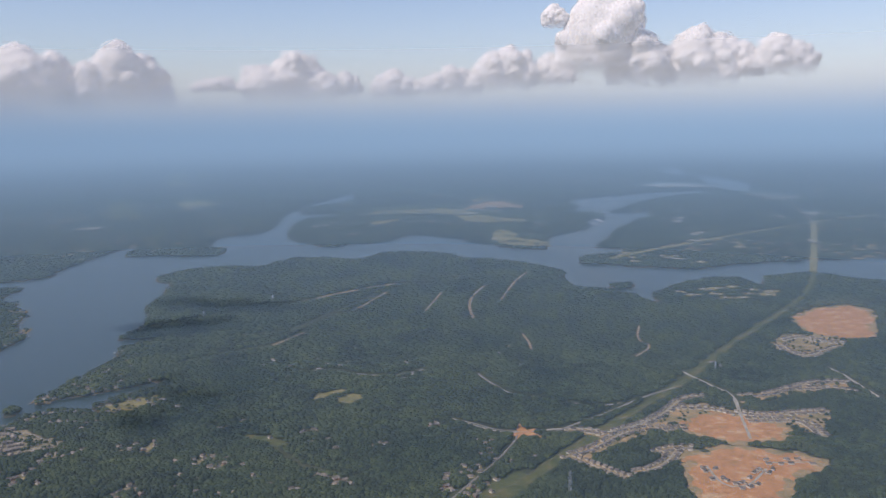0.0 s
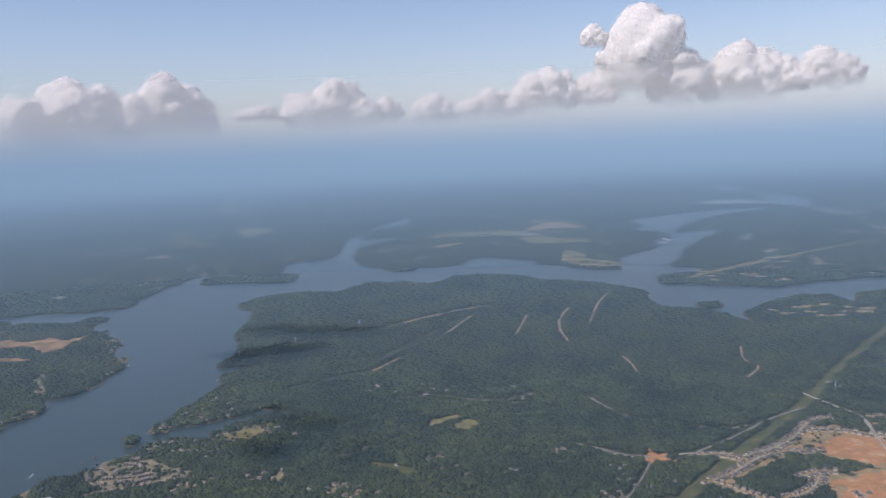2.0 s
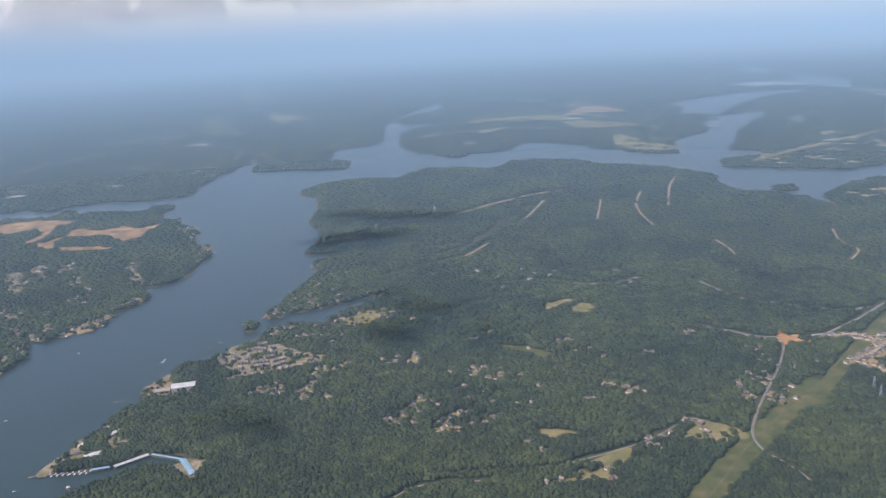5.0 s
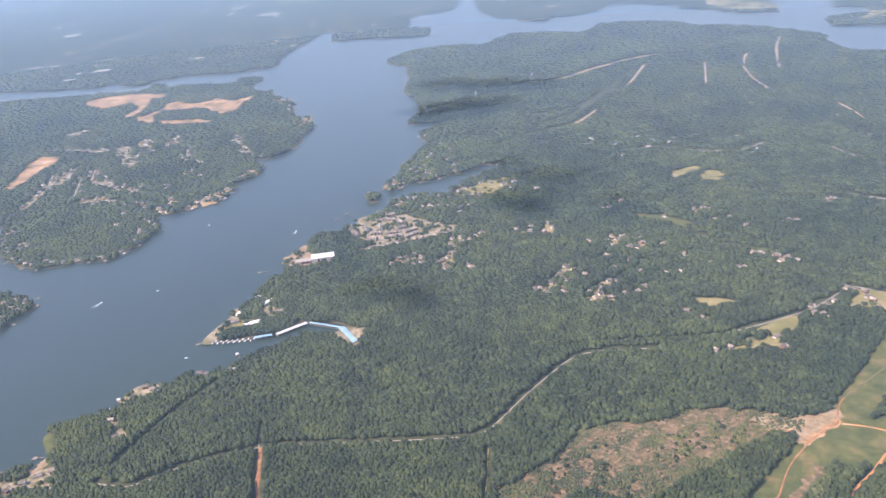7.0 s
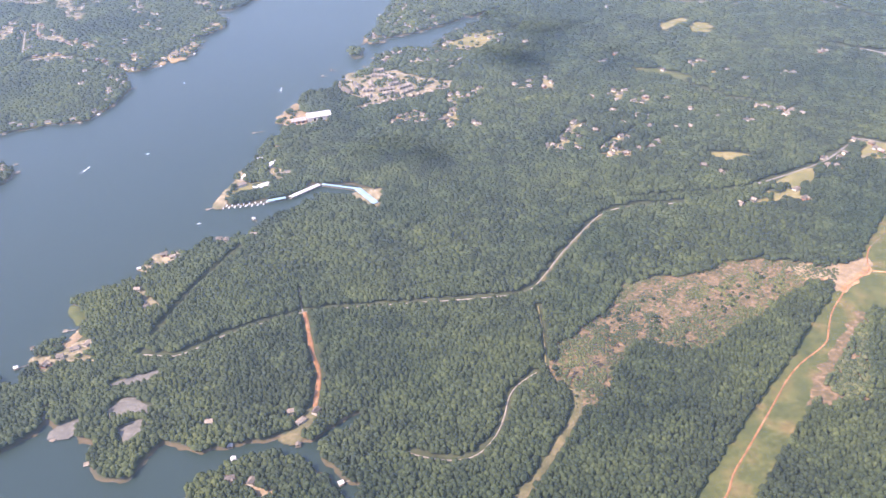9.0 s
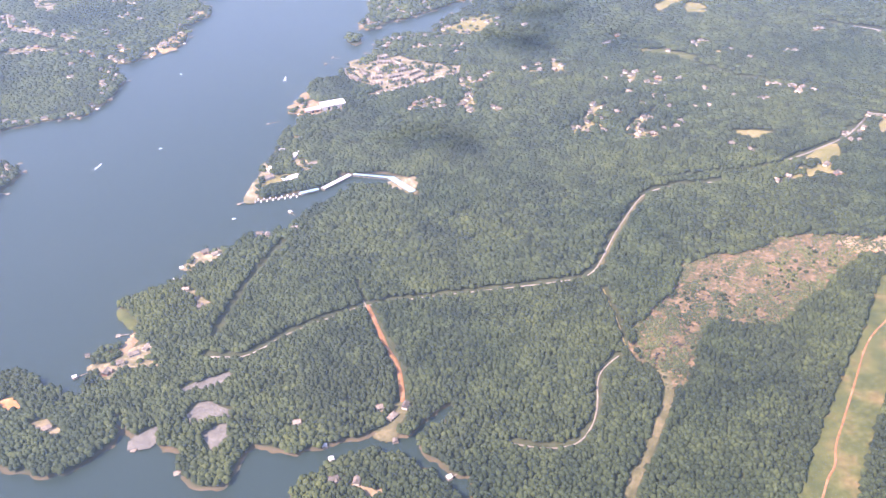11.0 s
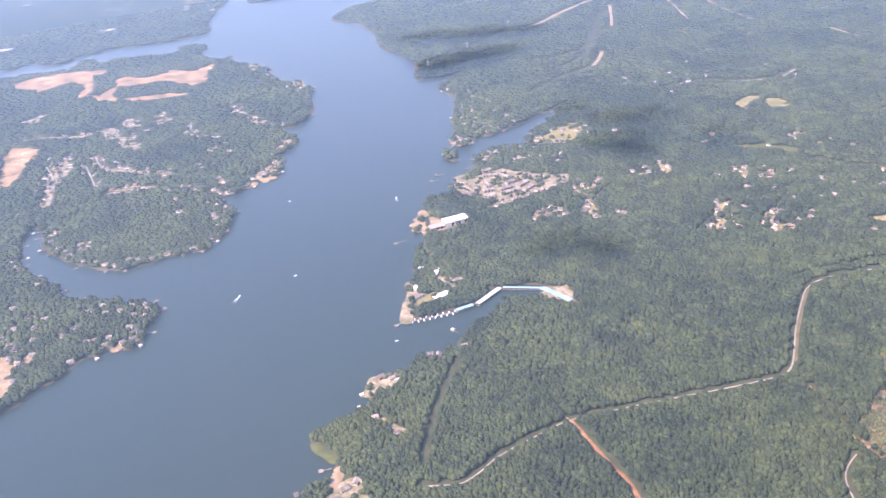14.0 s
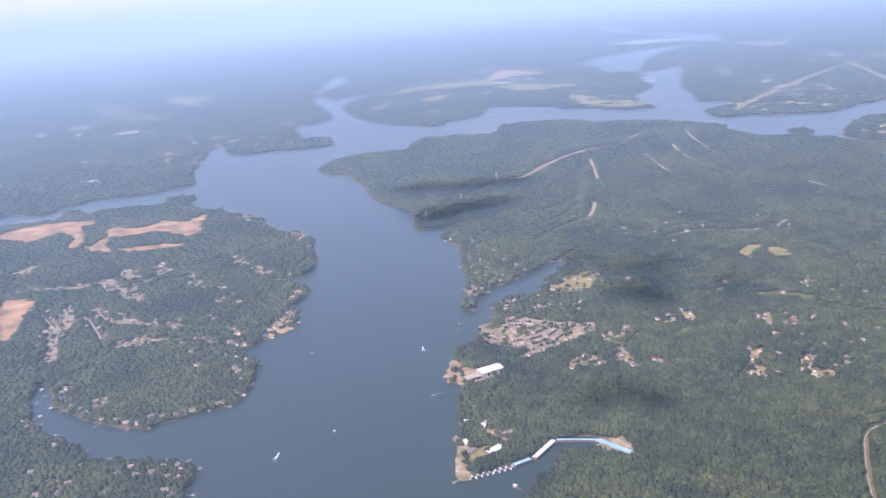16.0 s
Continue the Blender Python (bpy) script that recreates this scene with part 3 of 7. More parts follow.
GOLF_A = [(152.1, 1115), (178.5, 1114), (220.4, 1116), (265.4, 1109), (288.9, 1065), (288.5, 1000), (316.9, 985), (350.6, 982), (356.3, 1011), (325.5, 1027), (308.9, 1073), (301.8, 1144), (273.8, 1169), (224.8, 1161), (193.4, 1163), (179.8, 1136)]
GOLF_B = [(299.5, 876), (311.8, 913), (316.5, 891), (309.1, 845), (319.1, 825), (331.3, 805), (321.6, 779), (304.2, 787), (291.7, 807), (291.5, 841)]
GOLF_C = [(167, 1027), (216, 1065), (208, 1020), (166, 979)]
MEADOW_A = [(-200, 1210), (-211, 1311), (-182, 1276), (-143.6, 1154), (-159, 1120), (-177, 1153)]
MEADOW_B = [(-234, 1424), (-206, 1439), (-178, 1353), (-152, 1230), (-121.0, 1150), (-135.0, 1124), (-163, 1135), (-182, 1213), (-212, 1288)]
MEADOW_C = [(-238, 1813), (-228, 1912), (-175, 1852), (-167, 1776), (-207, 1756)]
MEADOW_D = [(187, 3288), (255, 3531), (261, 2940), (173, 2702)]
MEADOW_E = [(334, 1287), (377, 1351), (378, 1318), (339, 1244)]
MEADOW_F = [(-107.3, 1265), (-86.5, 1297), (-77.1, 1256), (-90.1, 1230)]
PALE_A = [(1576, 2862), (1854, 3097), (1709, 2841), (1523, 2716)]
PALE_B = [(992, 2399), (1111, 2690), (1046, 2452), (986, 2326)]
PALE_C = [(538, 1851), (591, 1966), (576, 1857), (547, 1805)]
LOT_A = [(-73.6, 151.1), (-71, 152.6), (-67, 153.3), (-64.1, 154), (-62.9, 152.3), (-65.3, 150.7), (-69.3, 150.4), (-72.7, 149.7)]
LOT_B = [(-72.6, 141.3), (-71.4, 143.8), (-69.8, 145.9), (-67.9, 145.9), (-66.4, 143.9), (-63.6, 142.5), (-64.2, 140.4), (-67.5, 141.7), (-70.2, 140.6)]
LOT_C = [(-68.8, 137.2), (-66.9, 138.4), (-64.5, 138.6), (-64.3, 133.4), (-66.4, 132.5), (-67.7, 131.8), (-67.5, 134.3)]
RAMP = [(-82.3, 137.7), (-80.9, 140), (-78.3, 141.3), (-77.4, 140.9), (-78.5, 138.6), (-79.4, 137)]
MARINA_YARD = [(-43, 284.1), (-40, 287.8), (-36.2, 297.5), (-35.3, 291.8), (-30.5, 287.6), (-24.9, 283.7), (-24.3, 279.4), (-31.4, 276.7), (-37.1, 276.8), (-41.2, 280.9)]
CAMP_YARD = [(-54.6, 235.3), (-52.7, 239.9), (-47, 238.7), (-42.8, 238.5), (-43.3, 233.7), (-46.5, 232.2), (-50.7, 232.1), (-54, 231.7)]
END_YARD = [(-16, 227), (-10, 227.1), (-10.3, 221.2), (-13.2, 217.3), (-14.9, 222.4)]
TOWN_LOT_A = [(207, 260), (223, 271), (247, 289), (266, 307), (282, 308), (278, 294), (260, 287), (242, 274), (225, 263), (214, 255)]
TOWN_LOT_C = [(297, 307), (326, 319), (354, 330), (351, 315), (332, 310), (305, 304)]
TOWN_LOT_D = [(291, 292), (312, 293), (327, 290), (323, 279), (304, 264), (300, 280)]
TOWN_LOT_E = [(354, 394), (375, 413), (399, 402), (394, 384), (361, 359), (352, 377)]
CONDO_LOT = [(-20.6, 316.6), (-15.3, 321.6), (-9.7, 321.5), (-0.2, 323.5), (7.1, 317.4), (12, 311.3), (21.7, 306.8), (19.9, 300.3), (9, 294.8), (-0.5, 291.2), (-9.5, 288.8), (-15.6, 285.2), (-15.4, 289.8), (-9.3, 293.5), (-15.6, 297.5), (-20.6, 307.7)]
SHORE_YARD_A = [(-92.9, 163), (-90.9, 163.8), (-88, 164), (-85.8, 166.3), (-83, 168.5), (-80.5, 167.4), (-81.3, 165.1), (-81.2, 163.1), (-78.3, 159.9), (-80, 159.6), (-83.1, 161.7), (-84.1, 160.2), (-87.7, 161.1), (-88.5, 157.7), (-89.6, 157.4), (-90.6, 160.9)]
SHORE_YARD_B = [(-74.3, 197), (-71.6, 202), (-67.1, 203), (-65.1, 199), (-68.7, 197), (-72.1, 195)]
SHORE_YARD_C = [(-88.9, 182.9), (-87.5, 181.9), (-84.9, 176.8), (-84.3, 175), (-85.8, 175.8), (-88.1, 179.4)]
BEACH_A = [(-84.5, 172.5), (-83.8, 171.3), (-85.2, 168.3), (-86.7, 166.5), (-87.2, 167.2), (-85.7, 169.6)]
SHORE_YARD_D = [(-36.7, 128.4), (-34.7, 130.5), (-33, 133.2), (-31.6, 136), (-29.5, 136.3), (-29.5, 133.9), (-31.1, 131.1), (-33, 128.9), (-34, 126.8)]
SHORE_YARD_E = [(-73.9, 186), (-71.9, 186), (-68.3, 179), (-70.1, 178)]
SHORE_YARD_F = [(-102.0, 148.1), (-99.7, 149.1), (-97.0, 145.2), (-97.2, 143.3), (-99.6, 145.1)]
SHORE_YARD_G = [(-110.4, 157), (-107.9, 157), (-105.2, 153), (-107.4, 153)]
SOUTH_YARD = [(-48.8, 120.6), (-42.8, 119.4), (-37.4, 114.1), (-39.5, 113.0), (-44.0, 117.8)]
HEAD_YARD = [(-8.0, 361), (-5.0, 368), (0.0, 362), (-4.0, 357)]
PARK_YARD = [(24.0, 345), (37.0, 358), (49.0, 360), (45.0, 345), (38.0, 337), (29.0, 339)]
SHORE_YARD_H = [(-63.0, 506), (-58.0, 508), (-57.0, 496), (-62.0, 485), (-64.0, 493)]
SHORE_YARD_I = [(-78.0, 406), (-73.0, 405), (-72.0, 396), (-78.0, 391), (-79.0, 397)]
SHORE_YARD_J = [(-92.0, 366), (-87.0, 372), (-81.0, 375), (-81.0, 366), (-87.0, 358), (-93.0, 354)]
SHORE_YARD_K = [(-98.0, 477), (-92.0, 479), (-92.0, 466), (-98.0, 464)]
SHORE_YARD_L = [(-91.0, 567), (-79.0, 562), (-78.0, 552), (-89.0, 555)]
SOUTH_YARD_B = [(-145.6, 253), (-142.3, 255), (-141.6, 252), (-143.9, 250)]
SOUTH_YARD_C = [(-138.2, 246), (-134.8, 248), (-134.2, 246), (-137.0, 244)]
SOUTH_YARD_D = [(-158, 264), (-156, 264), (-152, 258), (-152, 256)]
SOUTH_YARD_E = [(-172, 254), (-169, 254), (-166, 253), (-164, 247), (-163, 241), (-162, 236), (-163, 229), (-167, 231)]
SOUTH_YARD_F = [(-164, 250), (-161, 253), (-158, 248), (-158, 245), (-162, 245)]
CLAY_J = [(83.8, 164.6), (89.6, 166.6), (93.9, 164.3), (100.8, 164.4), (105.2, 165.2), (103.1, 161.5), (95.8, 157.5), (91.3, 154.5), (91.8, 159.5), (86.8, 158.1), (85.4, 160.7)]
END_YARD_B = [(-58.4, 226.7), (-57, 232.8), (-54.6, 238.2), (-53, 241.1), (-51.5, 242), (-53.7, 236.7), (-55.8, 230.7), (-57.1, 225.6)]
END_YARD_C = [(-53.0, 242), (-52.7, 247), (-51.1, 248), (-50.6, 243), (-51.7, 240)]
END_YARD_D = [(-42.6, 247), (-40.8, 249), (-39.4, 244), (-40.3, 240), (-41.7, 242)]
END_YARD_E = [(-43.4, 264), (-41.1, 264), (-40.3, 260), (-42.6, 260)]
END_YARD_F = [(-44.6, 245.2), (-43.1, 252.4), (-41.3, 252.4), (-42.4, 245), (-39.1, 239.9), (-40.5, 237.5), (-43.1, 239.7)]
END_YARD_G = [(-19.0, 223), (-15.8, 228), (-14.2, 226), (-13.1, 223), (-15.1, 221)]
MEADOW_G = [(-129.0, 1368), (-88.0, 1408), (-46.0, 1324), (-77.0, 1289), (-106.0, 1298)]
MEADOW_H = [(-285, 2121), (-254, 2268), (-210, 2082), (-232, 1985)]
MEADOW_I = [(-205, 2123), (-160, 2175), (-161, 2026), (-191, 2019)]
PALE_D = [(752, 1191), (791, 1212), (845, 1208), (807, 1162), (754, 1159)]
PALE_E = [(906, 1296), (943, 1305), (900, 1249), (873, 1252)]
PALE_F = [(966, 1259), (1111, 1408), (1052, 1329), (855, 1118), (732, 974), (721, 968)]
PALE_G = [(506, 844), (530, 851), (503, 811), (486, 811)]
ESTATE_STREET_A = [(210, 261), (221, 267), (233, 278), (245, 282), (260, 280)]
ESTATE_STREET_B = [(206.9, 260.3), (213.8, 251.8), (219, 243), (222.5, 238.6)]
ESTATE_STREET_C = [(233, 281), (249, 289), (262, 301), (272, 314), (284, 316)]
ESTATE_STREET_D = [(267, 304), (281, 300), (287, 293)]
ESTATE_STREET_E = [(291, 292), (301, 287), (313, 289), (324, 289)]
ESTATE_STREET_F = [(289, 284), (309, 281), (310, 273), (308, 263)]
ESTATE_STREET_G = [(300, 313), (312, 313), (332, 323), (347, 327), (356, 323)]
ESTATE_STREET_H = [(324, 319), (344, 317), (351, 310)]
ESTATE_STREET_I = [(366, 400), (380, 406), (385, 391), (394, 388)]
ESTATE_STREET_J = [(360, 391), (356, 375), (362, 365), (369, 370), (386, 380)]
ESTATE_STREET_K = [(253, 244), (251, 227), (259, 225), (272, 238)]
ESTATE_STREET_L = [(275, 243), (290, 241)]
ESTATE_STREET_M = [(240, 258), (250, 262), (254, 260)]
ESTATE_STREET_N = [(216.1, 263.1), (225.8, 269.9), (233.2, 278.8), (244.5, 281.8), (254.8, 278.8)]
ESTATE_STREET_O = [(226.6, 241.7), (233.3, 243.5), (240.8, 249.3), (247.3, 257.8)]
ESTATE_STREET_P = [(214.5, 283.8), (222.5, 284.3), (228.2, 277.2)]
VILLAGE_STREET_A = [(40.5, 244), (48.5, 249), (55.3, 256), (58.3, 263)]
VILLAGE_STREET_B = [(60.8, 236), (68.4, 243), (71.5, 249), (78.8, 252), (81.9, 260)]
VILLAGE_STREET_C = [(76.0, 282), (81.2, 278), (85.1, 270)]
VILLAGE_STREET_D = [(10.3, 273), (17.5, 275), (24.6, 284), (31.6, 289)]
EAST_STREET = [(131.3, 215), (137.6, 218), (143.7, 212)]
WEST_LANE_A = [(-207.3, 474), (-192, 475), (-175.7, 467), (-160.1, 469), (-154.8, 471)]
WEST_LANE_B = [(-161.2, 429), (-157.6, 412), (-151.4, 404), (-137.2, 393), (-126.9, 386)]
WEST_LANE_C = [(-182.1, 425), (-175, 403), (-174.1, 385.6), (-173.7, 373.1)]
WEST_LANE_D = [(-119.6, 455), (-116.1, 438), (-109.8, 433), (-103.9, 422)]
WEST_LANE_E = [(-155.7, 461), (-149.6, 444), (-144.6, 446)]
WEST_LANE_F = [(-146.2, 456), (-137.1, 460), (-127.6, 470)]
WEST_LANE_G = [(-173, 440), (-173.8, 424), (-170.2, 411)]
WEST_LANE_H = [(-163.6, 415), (-158.6, 394), (-157, 386.4)]
WEST_LANE_I = [(-151.9, 374), (-145.5, 373.8), (-136.9, 375.7), (-128.1, 371)]
HILL_LOT_A = [(-161.6, 473.0), (-154.6, 467.0), (-150.0, 455.0), (-140.4, 435.0), (-141.4, 427.0), (-146.6, 432.0), (-152.2, 447.0), (-157.6, 452.0)]
HILL_LOT_B = [(-153.9, 481.0), (-150.0, 485.0), (-142.7, 472.0), (-143.7, 463.0), (-150.7, 471.0)]
HILL_LOT_C = [(-137.3, 480.0), (-131.7, 485.0), (-128.1, 472.0), (-131.6, 461.0), (-136.3, 469.0)]
HILL_LOT_D = [(-179.9, 408.0), (-176.2, 415.0), (-172.2, 409.0), (-175.5, 402.0), (-175.2, 391.6), (-172.0, 371.2), (-173.8, 369.1), (-176.6, 385.9)]
HILL_LOT_E = [(-150.2, 406.0), (-145.6, 408.0), (-143.0, 398.7), (-136.0, 394.1), (-136.6, 388.7), (-145.1, 394.8), (-149.9, 400.0)]
HILL_LOT_F = [(-130.2, 391.7), (-126.6, 389.7), (-125.7, 382.2), (-128.9, 380.4)]
HILL_LOT_G = [(-150.7, 373.6), (-144.4, 375.4), (-134.6, 373.4), (-137.8, 369.9), (-146.3, 368.7)]
HILL_LOT_H = [(-96.3, 466.0), (-90.7, 471.0), (-91.6, 454.0), (-95.3, 456.0)]
HILL_LOT_I = [(-90.8, 454.0), (-85.7, 449.0), (-79.5, 430.0), (-85.8, 434.0), (-90.5, 441.0)]
HILL_LOT_J = [(-176.1, 424.0), (-172.0, 430.0), (-169.7, 419.0), (-171.5, 407.0), (-174.8, 412.0)]
HILL_LOT_K = [(-208.0, 513.0), (-198.0, 522.0), (-197.2, 505.0), (-204.8, 501.0)]
HILL_LOT_L = [(-156.4, 326.1), (-150.9, 325.7), (-153.2, 319.9), (-156.1, 317.6)]
WOOD_LOT_A = [(-2.0, 277.0), (2.7, 278.2), (5.1, 274.4), (1.5, 271.2), (-2.7, 273.3)]
WOOD_LOT_B = [(17.9, 289.4), (21.7, 290.3), (20.6, 279.6), (17.5, 268.0), (15.2, 265.7), (14.3, 270.7), (14.0, 275.0), (18.3, 280.8)]
WOOD_LOT_C = [(55.5, 300.4), (57.6, 297.9), (56.6, 286.8), (52.2, 287.3), (53.6, 293.4)]
WOOD_LOT_D = [(44.2, 293.5), (49.2, 294.0), (47.5, 290.4), (43.4, 290.2)]
WOOD_LOT_E = [(53.6, 257.1), (59.8, 258.0), (57.0, 252.7), (51.2, 250.7)]
WOOD_LOT_F = [(40.8, 241.8), (49.0, 246.0), (54.1, 244.4), (47.5, 241.2), (45.7, 235.8), (43.8, 240.3)]
WOOD_LOT_G = [(65.8, 245.7), (67.8, 244.7), (61.9, 236.7), (58.3, 237.5)]
WOOD_LOT_H = [(57.8, 234.2), (64.1, 235.5), (68.6, 233.3), (65.2, 230.5), (58.2, 230.8)]
WOOD_LOT_I = [(74.1, 276.1), (80.0, 281.6), (80.7, 278.6), (74.8, 272.0)]
WOOD_LOT_J = [(85.2, 274.3), (85.5, 271.1), (83.8, 267.1), (81.2, 267.4)]
WOOD_LOT_K = [(111.9, 303.3), (116.1, 303.9), (115.3, 298.2), (109.8, 296.0)]
WOOD_LOT_L = [(77.4, 313.1), (80.7, 311.2), (78.2, 307.4), (74.5, 309.5)]
WOOD_LOT_M = [(114.9, 291.6), (120.0, 292.4), (115.0, 286.5), (112.9, 287.7)]
TRACK_CORNER = [(85.7, 165.1), (93.1, 163.7), (94.4, 160.5), (102.7, 161.4), (102.7, 159.5), (96.5, 156.2), (92.4, 153.3), (92.2, 155.1), (95.8, 157.6), (90.1, 156.3), (88.2, 158.1), (85.4, 160.7)]
HOMES_AT_VILLAGE = [(55.8, 299.6), (56.9, 294.6), (53.3, 291.2), (49.1, 298), (43.5, 296.2), (76.4, 281.9), (77.8, 278.8), (80.4, 281), (80.4, 271.4), (85.3, 277.3), (85.3, 273.5), (83.1, 269.8), (73.6, 278.1), (67.5, 278.2), (91.9, 270.6), (78, 259.8), (71.6, 254.8), (71.3, 265.5), (96.6, 260.5), (103.2, 252), (78.8, 250.2), (86.5, 247.4), (91.5, 246.9), (55.6, 258.9), (58.5, 256), (52.2, 251.7), (54.2, 248.6), (61.1, 250.9), (49.3, 246.9), (45.3, 243.3), (46.9, 240.5), (43.1, 243.3), (52.1, 240), (67.5, 244.8), (69.4, 243.6), (63.1, 235.9), (65.3, 233.1), (61.2, 233.8), (70.2, 235.4), (74.3, 235.5), (77.3, 239.1), (72.7, 238.3)]
HOMES_AT_MID = [(111.7, 247.1), (110.1, 247.4), (119, 257.5), (120.6, 256.7), (124.5, 254), (124.6, 249.2), (129.9, 248.2), (127.9, 251.9), (122, 291.3), (117, 299.8), (116.3, 303.2), (125, 281.2), (138.6, 281.2), (143.1, 281.9), (99.7, 296.2), (82.1, 312.2), (87.8, 317.6), (85, 220.3), (88.5, 214.9), (161.8, 296.1), (165.1, 299.9), (57.2, 341.4)]
HOMES_AT_EAST = [(90.5, 197.7), (104.5, 201), (104.1, 195.4), (86.3, 196.2), (120.8, 217.2), (125.3, 216.3), (128.4, 218.3), (135.9, 226.6), (136.8, 224), (138.4, 219.5), (138.1, 212.1), (119.6, 212.6), (121.6, 211.2), (126.8, 250.6), (125.1, 253.3), (124.9, 248.2), (121.4, 256), (139.4, 223.1), (139.1, 217.4)]
HOMES_AT_NEAR = [(159.5, 296.6), (162.6, 299.9), (164.6, 302.2), (141.4, 283.7), (144.1, 282.7), (124.4, 280.3), (178.2, 279.8), (180.4, 276.5), (183.4, 278.9), (180.9, 270.7), (176.9, 265.9), (167.3, 250.6), (161.2, 241.3), (159.3, 238), (162.7, 238.3), (169.4, 239), (174.6, 241.3), (178.5, 243.9), (169.6, 232), (175.2, 234.5), (186.9, 258.9), (195.6, 261.1), (310.6, 365.8), (311.2, 357.6), (307.6, 354.3)]
HOMES_AT_WEST = [(-151, 477), (-147.8, 472), (-144.7, 477), (-135.9, 479), (-132.8, 480), (-131.4, 471), (-138, 469), (-167.8, 467), (-163.9, 468), (-160, 469), (-171.3, 466), (-191.6, 472), (-186.5, 472), (-180.8, 468), (-175.9, 465), (-199.4, 473), (-150.9, 444), (-148.8, 437), (-155.1, 452), (-144.2, 435), (-142.2, 427), (-141.4, 435), (-94, 466), (-96.5, 464), (-92.7, 457), (-89.8, 449), (-86.6, 439), (-82.8, 437), (-108, 415), (-106.6, 409), (-101.9, 413), (-109.7, 407), (-101.1, 402), (-119.8, 442), (-117.2, 435), (-114.4, 431)]
HOMES_AT_WEST_B = [(-182.1, 436), (-174.5, 431), (-171.2, 422), (-176.1, 417), (-173.8, 409), (-177.9, 412), (-180.2, 408), (-175.6, 401), (-182.5, 402), (-176.3, 392.2), (-173.8, 387), (-175.9, 381.7), (-181.1, 391.5), (-161.9, 424), (-159.6, 415), (-155.7, 409), (-153.1, 403), (-150.6, 413), (-148.4, 407), (-145, 403), (-141.3, 395.6), (-138, 391.6), (-155, 391), (-148.8, 377.7), (-146, 373), (-143.2, 378), (-139.9, 378.2), (-136.3, 373.7), (-130.7, 389.1), (-128, 384.8), (-126.6, 390.5), (-114, 390.9), (-112.6, 385)]
HOMES_AT_WEST_C = [(-125.9, 364.3), (-120.5, 365.9), (-117.3, 364.2), (-115.1, 359.2), (-106, 368.1), (-103.9, 363), (-108.3, 356.2), (-106, 351.9), (-102.9, 349.7), (-122.9, 352.8), (-121.2, 339.2), (-82.2, 376.4), (-84.3, 370.3), (-87.6, 365.7), (-89.9, 362.1), (-92.3, 360.1), (-60.7, 497), (-59.3, 491), (-66.9, 497), (-80.8, 551), (-84.1, 556), (-80.6, 517), (-166.1, 340.7), (-167.1, 337.7)]
HOMES_AT_CONDO = [(-13.8, 288.1), (-10.9, 289.5), (-8.4, 290.5), (-5.8, 291), (-3.5, 291.6), (-1.1, 292.1), (2.2, 293.4), (5.2, 294.3), (7.9, 294.8), (10.4, 295.9), (12.8, 296.6), (15.3, 297.7), (17.9, 298.9), (-1.5, 340.7), (-0.2, 336.6), (2.2, 341.1), (4.8, 341.3), (-2, 333.3), (11.2, 331.1), (12.7, 328.3), (15.2, 329.1), (18.3, 327.6), (23.5, 325.7), (23.2, 320.5), (27.6, 326.6), (8.7, 328.8)]
HOMES_AT_CONDO_B = [(18.9, 292.6), (18.1, 286.7), (22.1, 292.3), (22.6, 288), (25.4, 289.6), (22.6, 297.9), (27.8, 293.1), (30.2, 296.2), (16.7, 274.5), (14.7, 271.8), (15.6, 268.4), (12.8, 270.6), (15.7, 265.9), (-0.7, 277.1), (1.7, 278.1), (1.5, 273.6), (5.2, 279.6), (4.6, 274.8), (7.3, 276.7), (4.7, 271.2), (7.7, 271.9), (-3.1, 273.1), (23.7, 266.3), (25, 264.3)]
HOMES_WEST_SHORE = [(-171, 344), (-159, 323), (-144.0, 307), (-127.0, 300), (-112.0, 308), (-103.0, 334), (-111.0, 344), (-106.0, 310), (-123.0, 303), (-141.0, 301), (-158, 312), (-167, 324)]
HOMES_SOUTH_WEST = [(-176, 288), (-154, 275), (-129.5, 265), (-130.4, 251), (-142.1, 247), (-148.1, 236), (-157, 229), (-166, 238)]
HOMES_HEADLAND = [(-3.0, 374), (17.0, 421), (21.0, 441), (23.0, 406), (30.0, 381), (13.0, 369)]
HOMES_CREEK_PARK = [(20.0, 344), (31.0, 358), (50.0, 359), (46.0, 336), (33.0, 332)]
HOMES_MID_B = [(42.0, 411), (118.0, 414), (169, 382), (156, 361), (81.0, 382), (49.0, 389)]
HOMES_MID_C = [(109.0, 428), (160, 457), (220, 459), (237, 382), (203, 341), (153, 368), (121.0, 374)]
HOMES_MID_E = [(160, 248), (180, 270), (184, 249), (169, 229)]
HOMES_NORTH_SHORE = [(-137.0, 800), (-91.0, 844), (-17.0, 887), (52.0, 993), (42.0, 1037), (-55.0, 943), (-143.0, 876)]
HOMES_GOLF = [(166, 1022), (240, 1066), (302, 956), (337, 822), (315, 806), (256, 914), (196, 956)]
HOMES_NORTH_EAST = [(379, 715), (434, 777), (520, 798), (564, 745), (529, 663), (433, 645), (377, 666)]
HOMES_NORTH_EAST_B = [(523, 1097), (636, 1195), (716, 1274), (635, 1131), (513, 1025)]
HOMES_TOWN_ROWS = [(673, 915), (1000, 1238), (763, 891), (611, 775)]
HOMES_FAR_RIGHT = [(574, 704), (649, 724), (587, 634), (548, 643)]
HOMES_PENINSULA_TIP = [(358, 544), (414, 554), (437, 517), (402, 505), (358, 524)]

